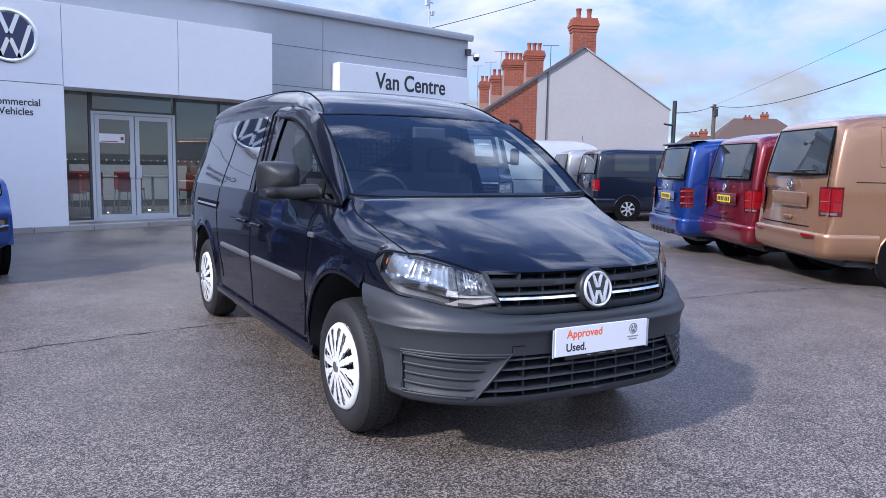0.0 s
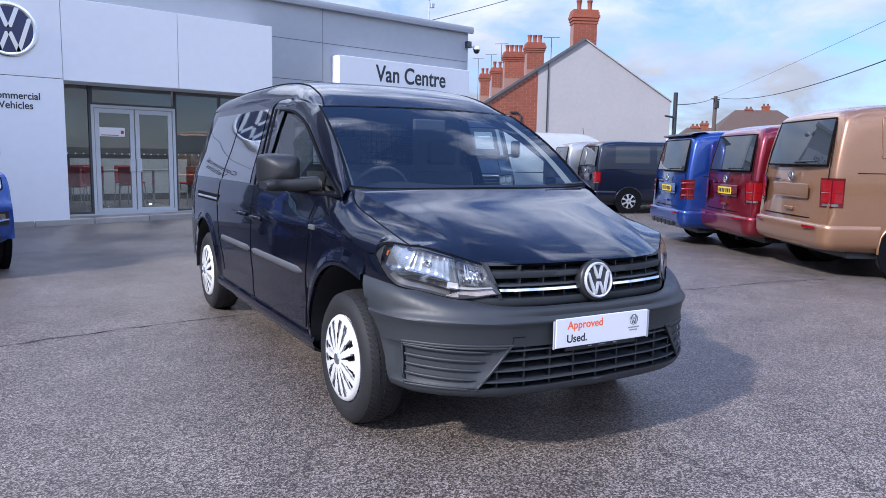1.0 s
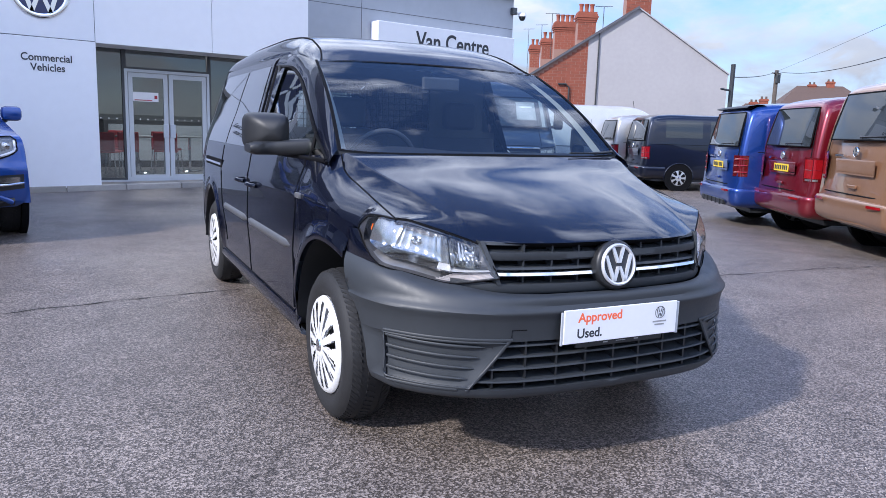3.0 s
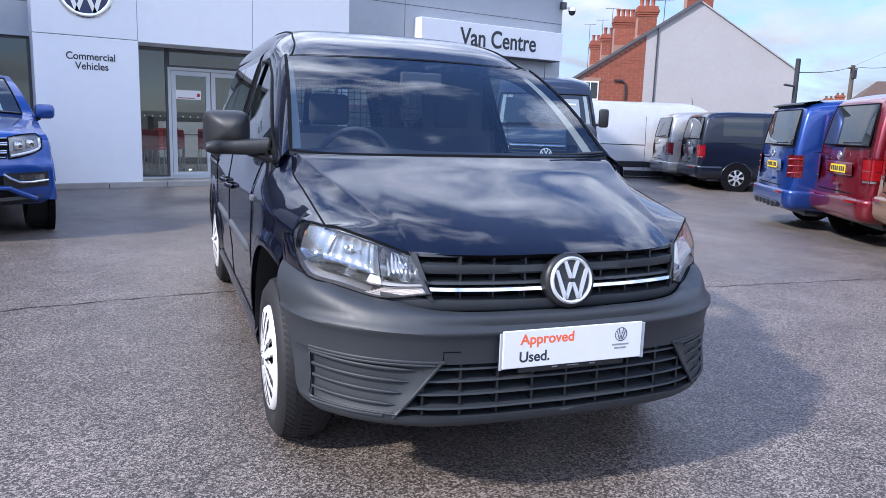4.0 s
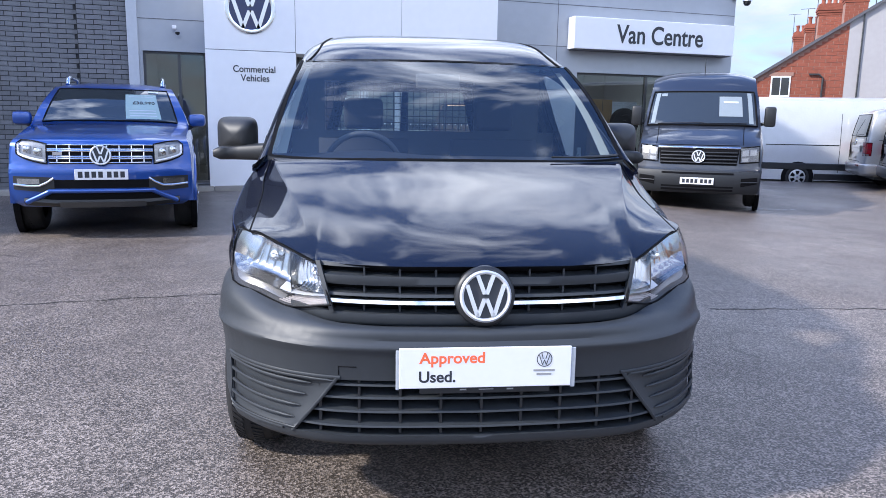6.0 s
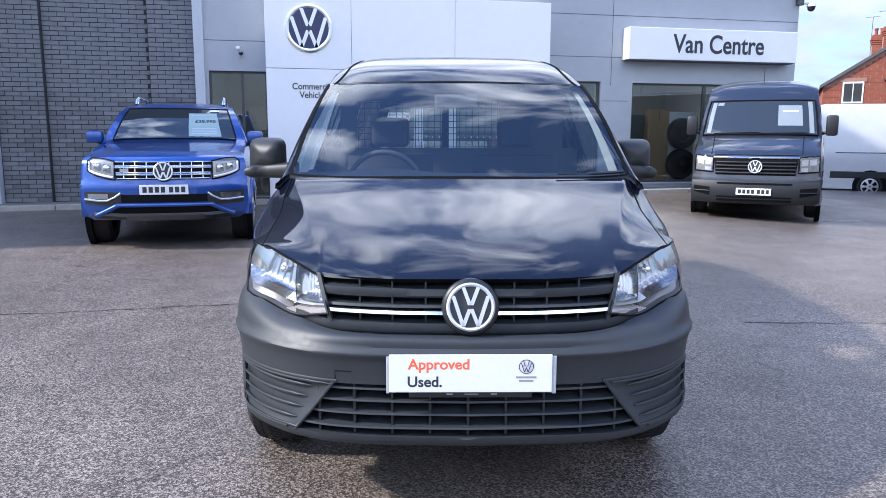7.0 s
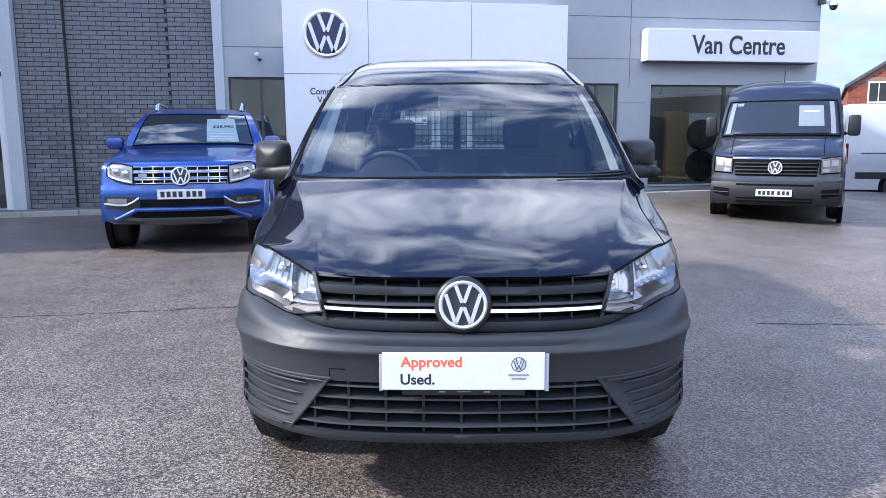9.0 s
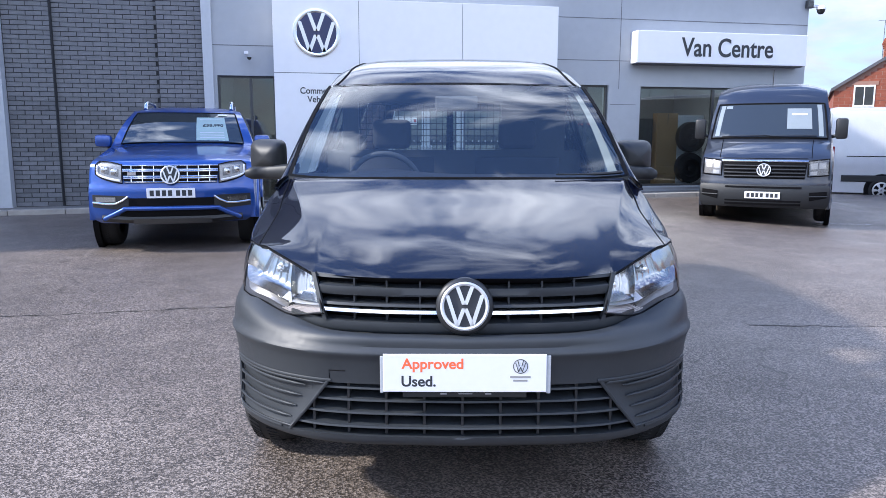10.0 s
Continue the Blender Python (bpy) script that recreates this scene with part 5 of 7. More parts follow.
                rows.append([(sg * (bx + dx * k), y, .672 + dz * k) for dx, dz in ((0, -.022), (.014, -.017), (.018, 0), (.014, .017), (0, .022))])
            part("rubbing_strip", Mesh().sheet(rows), M_rub, car, "grey rubbing strip", smooth=60)
        # handles
        for y, z in ((2.27, .893), (2.62, .897)):
            hb = Mesh().tube([(sg * (side_x(y, z) + d), y + dy, z + dz) for dy, d, dz in ((-.085, .004, 0), (-.06, .03, .004), (.0, .036, .006), (.06, .03, .004), (.085, .004, 0))], .013, 8)
            part("door_handle", hb, M_navy, car, "body-coloured door handle", smooth=60)
        part("rail_recess", Mesh().box(min(sg * .870, sg * .8925), max(sg * .870, sg * .8925), 3.36, 4.10, .925, .985, .004), M_gap, car, "black sliding door track")
        part("slide_rail", Mesh().box(min(sg * .880, sg * .899), max(sg * .880, sg * .899), 3.39, 4.06, .942, .962, .004), M_chrome, car, "bright sliding door rail")
        part("side_indicator", Mesh().box(min(sg * .880, sg * .903), max(sg * .880, sg * .903), 1.195, 1.272, .918, .944, .006), M_lampgrey, car, "pale side indicator")
        # sills
        sill = Mesh().sheet([[(sg * x, y, z) for x, z in ((.872, .345), (.885, .31), (.875, .265), (.80, .235), (.6, .235))] for y in lin(1.25, 3.46, 12)])
        part("sill", sill, M_navy, car, smooth=60)
    # mirrors
    for sg in (-1, 1):
        inn = 0 if sg < 0 else -.055

        def hood(k, b):
            """The upper shell: k from the front cap back to the glass, b round it."""
            cx, cz = math.cos(b), math.sin(b)
            ex, ez = math.copysign(abs(cx) ** .42, cx), math.copysign(abs(cz) ** .45, cz)
            grow = (1 - (1 - k) ** 2.6) ** .5
            x = .972 + inn + .101 * ex * grow
            z = 1.216 + .090 * ez * grow
            return (sg * x, 1.43 + .14 * k + .05 * ex * grow, z)
        mh = Mesh().sheet([[hood(k, 2 * math.pi * j / 40) for j in range(40)] for k in (0, .01, .03, .07, .13, .2, .3, .42, .56, .7, .85, 1)], close_v=True)
        mir = part("door_mirror", mh, M_mirror, car, "large dark grey plastic door mirror", smooth=50)
        rows = []
        for k in lin(0, 1, 10):
            x = .80 + (1.068 + inn - .80) * k
            y, wd = 1.42 + .09 * min(1, k * 1.5), .06 + .035 * k
            zc, hz = 1.147 - .012 * k, .041 - .010 * k
            rows.append([(sg * x, y + wd * math.copysign(abs(math.cos(a)) ** .5, math.cos(a)) * (1 if k < 1 else .8), zc + hz * math.copysign(abs(math.sin(a)) ** .4, math.sin(a)) * (1 if k < 1 else .6)) for a in lin(0, 2 * math.pi, 17)[:-1]])
        arm = Mesh().sheet(rows, close_v=True)
        arm.f.append(tuple(range(len(arm.v) - 16, len(arm.v))))
        part("mirror_arm", arm, M_mirror, mir, smooth=50)
        part("mirror_glass", Mesh().sheet(grid(lambda u, v: (sg * (.972 + inn + .088 * u), 1.572 + .05 * u, 1.218 + .076 * v), lin(-1, 1, 4), lin(-1, 1, 4))), M_chrome, mir, "mirror glass")
    # bumper
    bp = Mesh()
    lows = [.298, .302, .308, .316, .325, .336, .345]
    highs = [.52, .545, .57, .59, .605, .615, .622, .628, .635, .645]
    def b_pt(z, s, extra=0.0):
        a = abs(s)
        if a > .7:
            stop = spline([(.28, .855), (.34, .860), (.42, .870), (.50, .892), (.56, .915), (.60, .935), (.65, .967), (.70, 1.0), (.82, 1.0)], z)
            a = .7 + (a - .7) / .3 * (stop - .7)
        k = max(0.0, min(1.0, (a - .74) / .2))
        x, y = plan(a if s >= 0 else -a, bumper_off(z) * (1 - k * k * (3 - 2 * k) * (1.08 if z > .64 else 0)) + extra + .045 * k * max(0.0, (.47 - z) / .17) ** 2)
        return (x, y, z)
    ss = lin(-1, 1, 73)
    bp.sheet([[b_pt(z + (.345 - z) / .047 * .012 * max(0, (abs(s) - .72) / .28) ** 1.6, s) for s in ss] for z in lows])
    def up_z(z, s):
        k = (z - .52) / (.645 - .52)
        return z + (0.02 * abs(s) ** 2) * k

    def brow(s, k):
        """The bumper's upper slope, from its ridge back to the lamps and the grille."""
        a = Vector(b_pt(up_z(.645, s), s))
        g = -1 if s < 0 else 1
        b = Vector((g * spline(BROW_X, abs(s)), spline(BROW_Y, abs(s)), bumper_top(s) + .001))
        p = a.lerp(b, k)
        d = math.sin(math.pi * k)
        return (p.x + g * .010 * d * min(1, abs(s) * 1.3), p.y - .012 * d * (1 - .6 * abs(s)), p.z + .010 * d)
    bp.sheet([[b_pt(up_z(z, s), s) for s in ss] for z in highs] + [[brow(s, k) for s in ss] for k in lin(0, 1, 9)[1:]])
    for sg in (-1, 1):
        rows = []
        for z in lin(.345, .52, 10):
            s0 = s_at(low_edge(z))
            rows.append([b_pt(z, sg * (s0 + (1 - s0) * k), .012 * min(1, k * 12, (1 - k) * 8) if .35 < z < .515 else 0) for k in [0, .02, .05] + lin(.1, .9, 18) + [.95, 1]])
        bp.sheet(rows)
        # return at the slanting edge
        bp.sheet([[b_pt(z, sg * s_at(low_edge(z))) for z in lin(.345, .52, 5)], [(b_pt(z, sg * s_at(low_edge(z)))[0], b_pt(z, sg * s_at(low_edge(z)))[1] + .10, z) for z in lin(.345, .52, 5)]])
    # returns above and below the grille opening
    for z in (.345, .52):
        e = s_at(low_edge(z))
        bp.sheet([[b_pt(z, s) for s in lin(-e, e, 25)], [(b_pt(z, s)[0], b_pt(z, s)[1] + .09, z) for s in lin(-e, e, 25)]])
    edge_z = lin(.30, .665, 12)
    for sg in (-1, 1):
        bp.sheet([[b_pt(z, sg) for z in edge_z], [(b_pt(z, sg)[0] - sg * .012, b_pt(z, sg)[1] + .006, z) for z in edge_z], [(b_pt(z, sg)[0] - sg * .14, b_pt(z, sg)[1] + .01, z) for z in edge_z]])
    bump = part("front_bumper", bp, M_bumper, car, "dark grey plastic front bumper", smooth=38)
    part("under_tray", Mesh().sheet([[b_pt(.30, s * .8) for s in lin(-1, 1, 31)], [(b_pt(.30, s * .8)[0] * .9, 1.0, .24) for s in lin(-1, 1, 31)]]), M_blackpl, car)
    # rims and fins of the side vents, the fins ending along a slant
    for sg in (-1, 1):
        rim = [b_pt(z, sg * s_at(low_edge(z)), -.001) for z in lin(.352, .515, 8)] + [b_pt(.517, sg * (s_at(low_edge(.517)) + (.835 - s_at(low_edge(.517))) * k), -.001) for k in lin(.05, 1, 12)]
        rim += [b_pt(.517 - .15 * k, sg * (.835 + .012 * k), -.001) for k in lin(.1, 1, 8)] + [b_pt(.357 - .005 * k, sg * (.845 + (s_at(low_edge(.352)) - .845) * k), -.001) for k in lin(.05, .97, 12)]
        part("vent_rim", Mesh().tube(rim, .0045, 6, closed=True), M_bumper, bump, smooth=60)
        for i, z in enumerate(lin(.382, .498, 4)):
            sa, sb = s_at(low_edge(z) + .03 + .012 * i), .822
            line = [b_pt(z + .012 * k, sg * (sa + (sb - sa) * k), .006 - .006 * min(1, k * 3)) for k in lin(0, 1, 12)]
            part("vent_fin", Mesh().tube(line, [.002] + [.0055] * 11, 6), M_bumper, bump, smooth=60)
        rim_line = [b_pt(.527, sg * s) for s in lin(s_at(.44), .83, 14)] + [b_pt(z, sg * .845, .004) for z in lin(.51, .375, 6)] + [b_pt(.345, sg * s) for s in lin(.83, s_at(.62), 10)]
        part("vent_rim", Mesh().tube(rim_line, .006, 6), M_bumper, bump, smooth=60)
        diag = [b_pt(z, sg * s_at(low_edge(z))) for z in lin(.34, .525, 6)]
        part("vent_edge", Mesh().tube(diag, .006, 6), M_bumper, bump, smooth=60)
        tow = [b_pt(z, sg * s_at(x)) for x, z in ((.445, .535), (.445, .563), (.39, .563))] if sg < 0 else None
        if tow:
            part("tow_cover", Mesh().tube(tow, .002, 5), M_gap, bump, "outline of the towing eye cover")
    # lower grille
    # near-black sheet stands in for the unlit depth behind the slats
    part("lower_grille_back", Mesh().sheet([[(x, plan(s_at(abs(x)))[1] + .085, z) for x in lin(-.60, .60, 20)] for z in (.33, .53)]), M_gap, car, "near-black sheet painted for the shade behind the grille")
    for z in (.371, .416, .459, .500):
        e = s_at(low_edge(z) + .01)
        rows = [[(b_pt(z, s)[0], b_pt(z, s)[1] + dy, z + dz) for dy, dz in ((.012, -.004), (.004, 0), (.006, .006), (.07, .018), (.07, .002))] for s in lin(-e, e, 31)]
        part("grille_slat", Mesh().sheet(rows, close_v=True), M_bumper, car, smooth=50)
    for x in (-.50, -.381, -.256, -.131, -.006, .119, .244, .369, .49):
        y = plan(s_at(abs(x)))[1]
        part("grille_rib", Mesh().box(x - .004, x + .004, y + .022, y + .08, .348, .518), M_blackpl, car)
    # upper grille
    def g_edge(z):
        return .455 + (z - .70) * .30

    def g_y(x, z):
        return spline([(0, .052), (.2, .060), (.33, .078), (.46, .112), (.53, .160), (.60, .226)], abs(x)) + .25 * max(0.0, z - .75)
    # a second near-black sheet paints the shade behind the upper bars
    part("upper_grille_back", Mesh().sheet([[(x, g_y(x, .75) + .075, z) for x in lin(-.50, .50, 20)] for z in (.66, .852)]), M_gap, car, "near-black sheet painted for the shade behind the grille")
    for nm, z0, z1, y0, mt in (("grille_base", .676, .716, .002, M_bumper), ("chrome_strip", .741, .759, .0, M_chrome), ("grille_bar", .760, .775, .014, M_bumper), ("grille_bar", .795, .829, .004, M_bumper), ("grille_bar", .846, .864, .012, M_bumper)):
        zm = (z0 + z1) / 2
        e = g_edge(zm) if z0 > .7 else .60
        rows = []
        for x in lin(-e, e, 41):
            y = g_y(x, zm) + y0
            sag = -.010 * max(0.0, abs(x) - .40) / .20 if zm < .73 else 0
            rows.append([(x, y + .006, z0 + .003 - sag), (x, y, z0 + (z1 - z0) * .3 - sag), (x, y + .004, z1 - .002 - sag), (x, y + .05, z1 + .004 - sag), (x, y + .05, z0 + .004 - sag)])
        part(nm, Mesh().sheet(rows, close_v=True), mt, car, "chrome grille strip" if mt is M_chrome else "", smooth=50)
    for x in (-.365, -.256, -.146, .146, .256, .365):
        y = g_y(x, .78)
        part("grille_rib", Mesh().box(x - .003, x + .003, y + .022, y + .06, .70, .855), M_bumper, car)
    for sg in (-1, 1):                     # upright ends of the grille beside the lamps
        part("grille_end", Mesh().sheet([[(sg * (g_edge(z) + d), g_y(g_edge(z), z) + c, z) for d, c in ((-.004, .02), (-.002, -.002), (.012, .004), (.014, .03))] for z in lin(.715, .866, 6)]), M_bumper, car, smooth=50)
    bd = badge(car, pose(0, .040, .777, -9), .079)
    part("badge_surround", Mesh().lathe([(.08, -.004), (.09, .0), (.094, .012), (.09, .05)], (0, 0, 0), "y", 40), M_blackpl, bd, smooth=50)
    # headlamps
    for sg in (-1, 1):
        def lamp_at(u, v, off=0.0):
            return lamp(sg, u, v, off)
        lens = part("headlamp", Mesh().sheet(grid(lamp_at, lin(0, 1, 22), lin(0, 1, 12))), M_lampglass, car, "clear-lensed headlamp with chrome reflectors", smooth=70)
        part("lamp_housing", Mesh().sheet(grid(lambda u, v: lamp_at(u, v, .006 + .075 * min(1, 6 * u, 7 * (1 - u), 5 * v, 5 * (1 - v))), lin(0, 1, 22), lin(0, 1, 14))), M_lampdark, lens, smooth=50)
        outline = [lamp_at(u, 0) for u in lin(0, 1, 14)] + [lamp_at(1, v) for v in lin(.1, 1, 8)] + [lamp_at(u, 1) for u in lin(.95, 0, 14)] + [lamp_at(0, v) for v in lin(.9, .1, 8)]
        part("lamp_seal", Mesh().tube(outline, .003, 6, closed=True), M_gap, lens, smooth=60)
        # fluted main reflector, a smaller inner one, and their bulbs
        for nm, u0, u1, v0, v1, deep in (("main_reflector", .335, .89, .25, .95, .060), ("inner_reflector", .035, .325, .33, .94, .045)):
            def dish(u, v):
                e = max(abs(2 * u - 1) ** 4, abs(2 * v - 1) ** 4)
                flute = .0035 * abs(math.sin(9 * math.pi * u)) * (1 - e)
                return lamp_at(u0 + (u1 - u0) * u, v0 + (v1 - v0) * v - .05 * (1 - u) * (1 - v), .014 + deep * (1 - e) ** .7 + flute)
            part(nm, Mesh().sheet(grid(dish, lin(0, 1, 46), lin(0, 1, 14))), M_reflector, lens, smooth=25)
            c = Vector(dish(.5, .5))
            part("bulb_shield", Mesh().lathe([(.001, -.034), (.011, -.030), (.016, -.012), (.017, .02)], (c.x, c.y, c.z), "y", 16), M_chrome, lens, smooth=50)
        # bright blade along the foot, ridged reflex panel under it, grey fairing outside
        part("lamp_blade", Mesh().sheet(grid(lambda u, v: lamp_at(.03 + .40 * u, .20 + .10 * v + .04 * u, .012 + .03 * v), lin(0, 1, 12), lin(0, 1, 4))), M_silver, lens, "bright strip", smooth=60)
        for k in range(6):
            part("lamp_line", Mesh().tube([lamp_at(.04 + (.40 - .02 * k) * u, .04 + .026 * k, .014 + .003 * k) for u in lin(0, 1, 10)], .0026, 5), M_reflex, lens, smooth=60)
        part("lamp_fairing", Mesh().sheet(grid(lambda u, v: lamp_at(.42 + .44 * u, .05 + (.21 - .10 * abs(2 * u - 1)) * v, .020 + .03 * v), lin(0, 1, 12), lin(0, 1, 4))), M_lampgrey, lens, smooth=60)
        part("upper_fairing", Mesh().sheet(grid(lambda u, v: lamp_at(.04 + .88 * u, .93 + .06 * v, .010 + .012 * (1 - v)), lin(0, 1, 18), lin(0, 1, 3))), M_lampgrey, lens, smooth=60)
        part("lamp_end", Mesh().sheet(grid(lambda u, v: lamp_at(.94 + .06 * u, v, .005), lin(0, 1, 10), lin(0, 1, 10))), M_lampdark, lens, "dark outer end", smooth=60)
        part("indicator_lens", Mesh().sheet(grid(lambda u, v: lamp_at(.925 + .012 * u, .46 + .22 * v, .03), lin(0, 1, 3), lin(0, 1, 5))), M_amber, lens, "amber indicator", smooth=60)
    # sale board over the number plate
    card = part("sale_board", Mesh().box(-.262, .262, -.012, -.004, .507, .632, .002), M_plate, car, "white printed sale board")
    text("board_word", "Approved", .052, pose(-.203, -.0122, .573, 90), M_orange, card, "orange lettering", bold=.0012, depth=.0002, fit=(.198, .046))
    text("board_word", "Used.", .052, pose(-.203, -.0122, .525, 90), M_ink, card, "black lettering", bold=.0012, depth=.0002, fit=(.110, .036))
    mk = Mesh().lathe([(.0215, -.0002), (.024, -.0002)], (.178, -.0128, .593), "y", 36)
    for a, b, c2, d in ((-.004, .001, -.009, .019), (.004, .001, .009, .019), (-.016, .012, -.006, -.018), (.016, .012, .006, -.018), (-.006, -.018, 0, -.002), (.006, -.018, 0, -.002)):
        mk.tube([(.178 + a, -.0128, .593 + b), (.178 + c2, -.0128, .593 + d)], .0013, 5)
    M_print = mat("pale_print", (.3, .3, .3), .5, vary=.05)
    part("board_mark", mk, M_ink, card, "small round outline mark")
    part("board_bars", Mesh().box(.145, .211, -.0128, -.0122, .555, .561).box(.155, .201, -.0128, -.0122, .543, .549), M_print, card, "two small bars of print")
    M_edge = mat("clear_edge", (.4, .42, .45), .2, vary=.1)
    part("board_holder", Mesh().box(.262, .276, -.010, -.002, .502, .627, .002), M_edge, card)
    part("board_holder", Mesh().box(-.272, -.262, -.008, -.002, .502, .625, .002), M_edge, card)
    part("plate_surround", Mesh().box(-.20, .20, -.004, .01, .486, .512, .003), M_blackpl, card, "black number plate surround")
    for x0, x1, z0, z1 in ((-.02, .025, .4975, .5), (-.078, -.058, .4965, .501), (.066, .086, .4965, .501)):
        part("surround_bar", Mesh().box(x0, x1, -.0052, -.0042, z0, z1), M_print, card, "small pale bar of print")
    # wiper
    wp = Mesh()
    wp.tube([lift(screen_pt(.02, q), .014) for q in lin(.56, .96, 8)], [.004] * 4 + [.008] * 4, 6)
    part("wiper", wp, M_blackpl, car, "black windscreen wiper", smooth=60)
    # wheels
    for sg in (-1, 1):
        for h in (HUB_F, HUB_R):
            build_wheel(car, (sg * .775, h, HUB_Z + .003), sg, M_trim)
    # cabin
    part("dashboard", Mesh().sheet(grid(lambda u, v: (.78 * u, .972 + .055 * abs(u) ** 2.4 + .56 * v, 1.112 + .03 * math.sin(math.pi * v) + .035 * math.exp(-((u + .45) / .25) ** 2) * v - .25 * max(0, v - .85)), lin(-1, 1, 21), lin(0, 1, 10))), M_dash, car, "black dashboard", smooth=60)
    sw = Mesh().tube([(-.37 + .185 * math.cos(a), 1.55 - .07 * math.sin(a), 1.06 + .175 * math.sin(a)) for a in lin(0, 2 * math.pi * 31 / 32, 32)], .014, 8, closed=True)
    sw.tube([(-.37 - .18, 1.55, 1.06), (-.37, 1.53, 1.05), (-.37 + .18, 1.55, 1.06)], .016, 6)
    part("steering_wheel", sw, M_cabin, car, "black steering wheel", smooth=60)
    for x in (-.37, .37):
        st = Mesh()
        st.sheet([[(x + .25 * cx, y + .07 * cy, z) for cx, cy in ((-1, 0), (-.8, -.8), (0, -1), (.8, -.8), (1, 0), (.8, .8), (-.8, .8))] for y, z in ((1.98, .70), (2.02, .95), (2.08, 1.12), (2.10, 1.20))], close_v=True)
        st.box(x - .24, x + .24, 1.5, 2.0, .55, .74, .04)
        st.box(x - .11, x + .11, 2.06, 2.15, 1.25, 1.42, .03)
        part("front_seat", st, M_seat, car, "dark cloth front seat", smooth=50)
    part("bulkhead", Mesh().box(-.80, .80, 2.40, 2.43, .4, 1.24).box(-.70, -.60, 2.40, 2.43, 1.24, 1.60).box(.30, .70, 2.40, 2.43, 1.24, 1.60).box(-.60, .30, 2.40, 2.43, 1.53, 1.62), M_cabin, car, "dark bulkhead panel")
    gm = Mesh()
    for x in lin(-.59, .29, 23):
        gm.tube([(x, 2.41, 1.24), (x, 2.41, 1.53)], .0022, 4)
    for z in lin(1.25, 1.52, 8):
        gm.tube([(-.60, 2.41, z), (.30, 2.41, z)], .0022, 4)
    part("bulkhead_mesh", gm, M_mesh, car, "steel mesh bulkhead")
    part("cabin_floor", Mesh().box(-.82, .82, 1.0, 4.7, .36, .40), M_cabin, car)
    part("roof_lining", Mesh().sheet(grid(lambda y, q: (roof_pt(y, q * .93)[0], y + .02, roof_pt(y, q * .93)[2] - .05), lin(1.80, 4.6, 10), lin(-1, 1, 9))), M_cabin, car)
    for sg in (-1, 1):
        part("pillar_trim", Mesh().sheet([[(sg * (side_x(y, z) - .05), y, z) for z in lin(1.10, 1.60, 6)] for y in (2.40, 2.54)]), M_cream, car, "pale pillar trim")
        tm = Mesh().sheet([[(sg * (screen_pt(t, 1)[0] - .026 - w * (1 - .5 * t)), screen_pt(t, 1)[1] + .05 + w * .5, screen_pt(t, 1)[2] - .02) for w in (0, .04)] for t in lin(.05, .98, 8)])
        part("pillar_trim", tm, M_cream, car, "pale pillar trim", smooth=60)
    part("rear_view_mirror", Mesh().box(-.11, .11, 1.60, 1.63, 1.46, 1.53, .01), M_cabin, car, "rear view mirror")
    for x0, x1 in ((-.70, -.04), (.04, .70)):
        part("rear_door_window", Mesh().sheet(grid(lambda z, q: (rear_pt(z, q)[0], rear_pt(z, q)[1] - .01, z), lin(1.10, 1.56, 5), lin(-.86 if x0 < 0 else .05, -.05 if x0 < 0 else .86, 6))), M_sideglass, car, "rear door window")
    return car


build_caddy(pose(0, 0, 0, 0, 0, -11))

# ---- the other vehicles in the yard ----
def paint(name, col, metal=0.5):
    return mat(name, col, 0.3, metal, vary=0.06, scale=4, coat=1.0)


M_red = mat("red_lamp_lens", (0.26, 0.006, 0.009), 0.12, vary=0.25, scale=22, coat=0.8)
M_reddark = mat("dark_red_lamp", (0.10, 0.004, 0.006), 0.12, vary=0.2, scale=22, coat=0.8)
M_yellow = mat("yellow_plate", (0.78, 0.55, 0.03), 0.4, vary=0.03)
M_alloy = mat("alloy_wheel", (0.60, 0.61, 0.63), 0.3, 0.7, vary=0.05)
M_alloydark = mat("dark_alloy", (0.10, 0.105, 0.11), 0.35, 0.6, vary=0.08)
M_autoglass = mat("dark_vehicle_glass", (0.028, 0.034, 0.038), 0.02, vary=0.0, spec=0.75)

SECTION = [(0, 0), (.55, 0), (.86, .004), (.95, .03), (.985, .09), (1, .2), (1, .42), (.996, .52), (.985, .60), (.968, .70), (.948, .79), (.925, .87), (.895, .925), (.84, .965), (.72, .987), (.4, .997), (0, 1)]


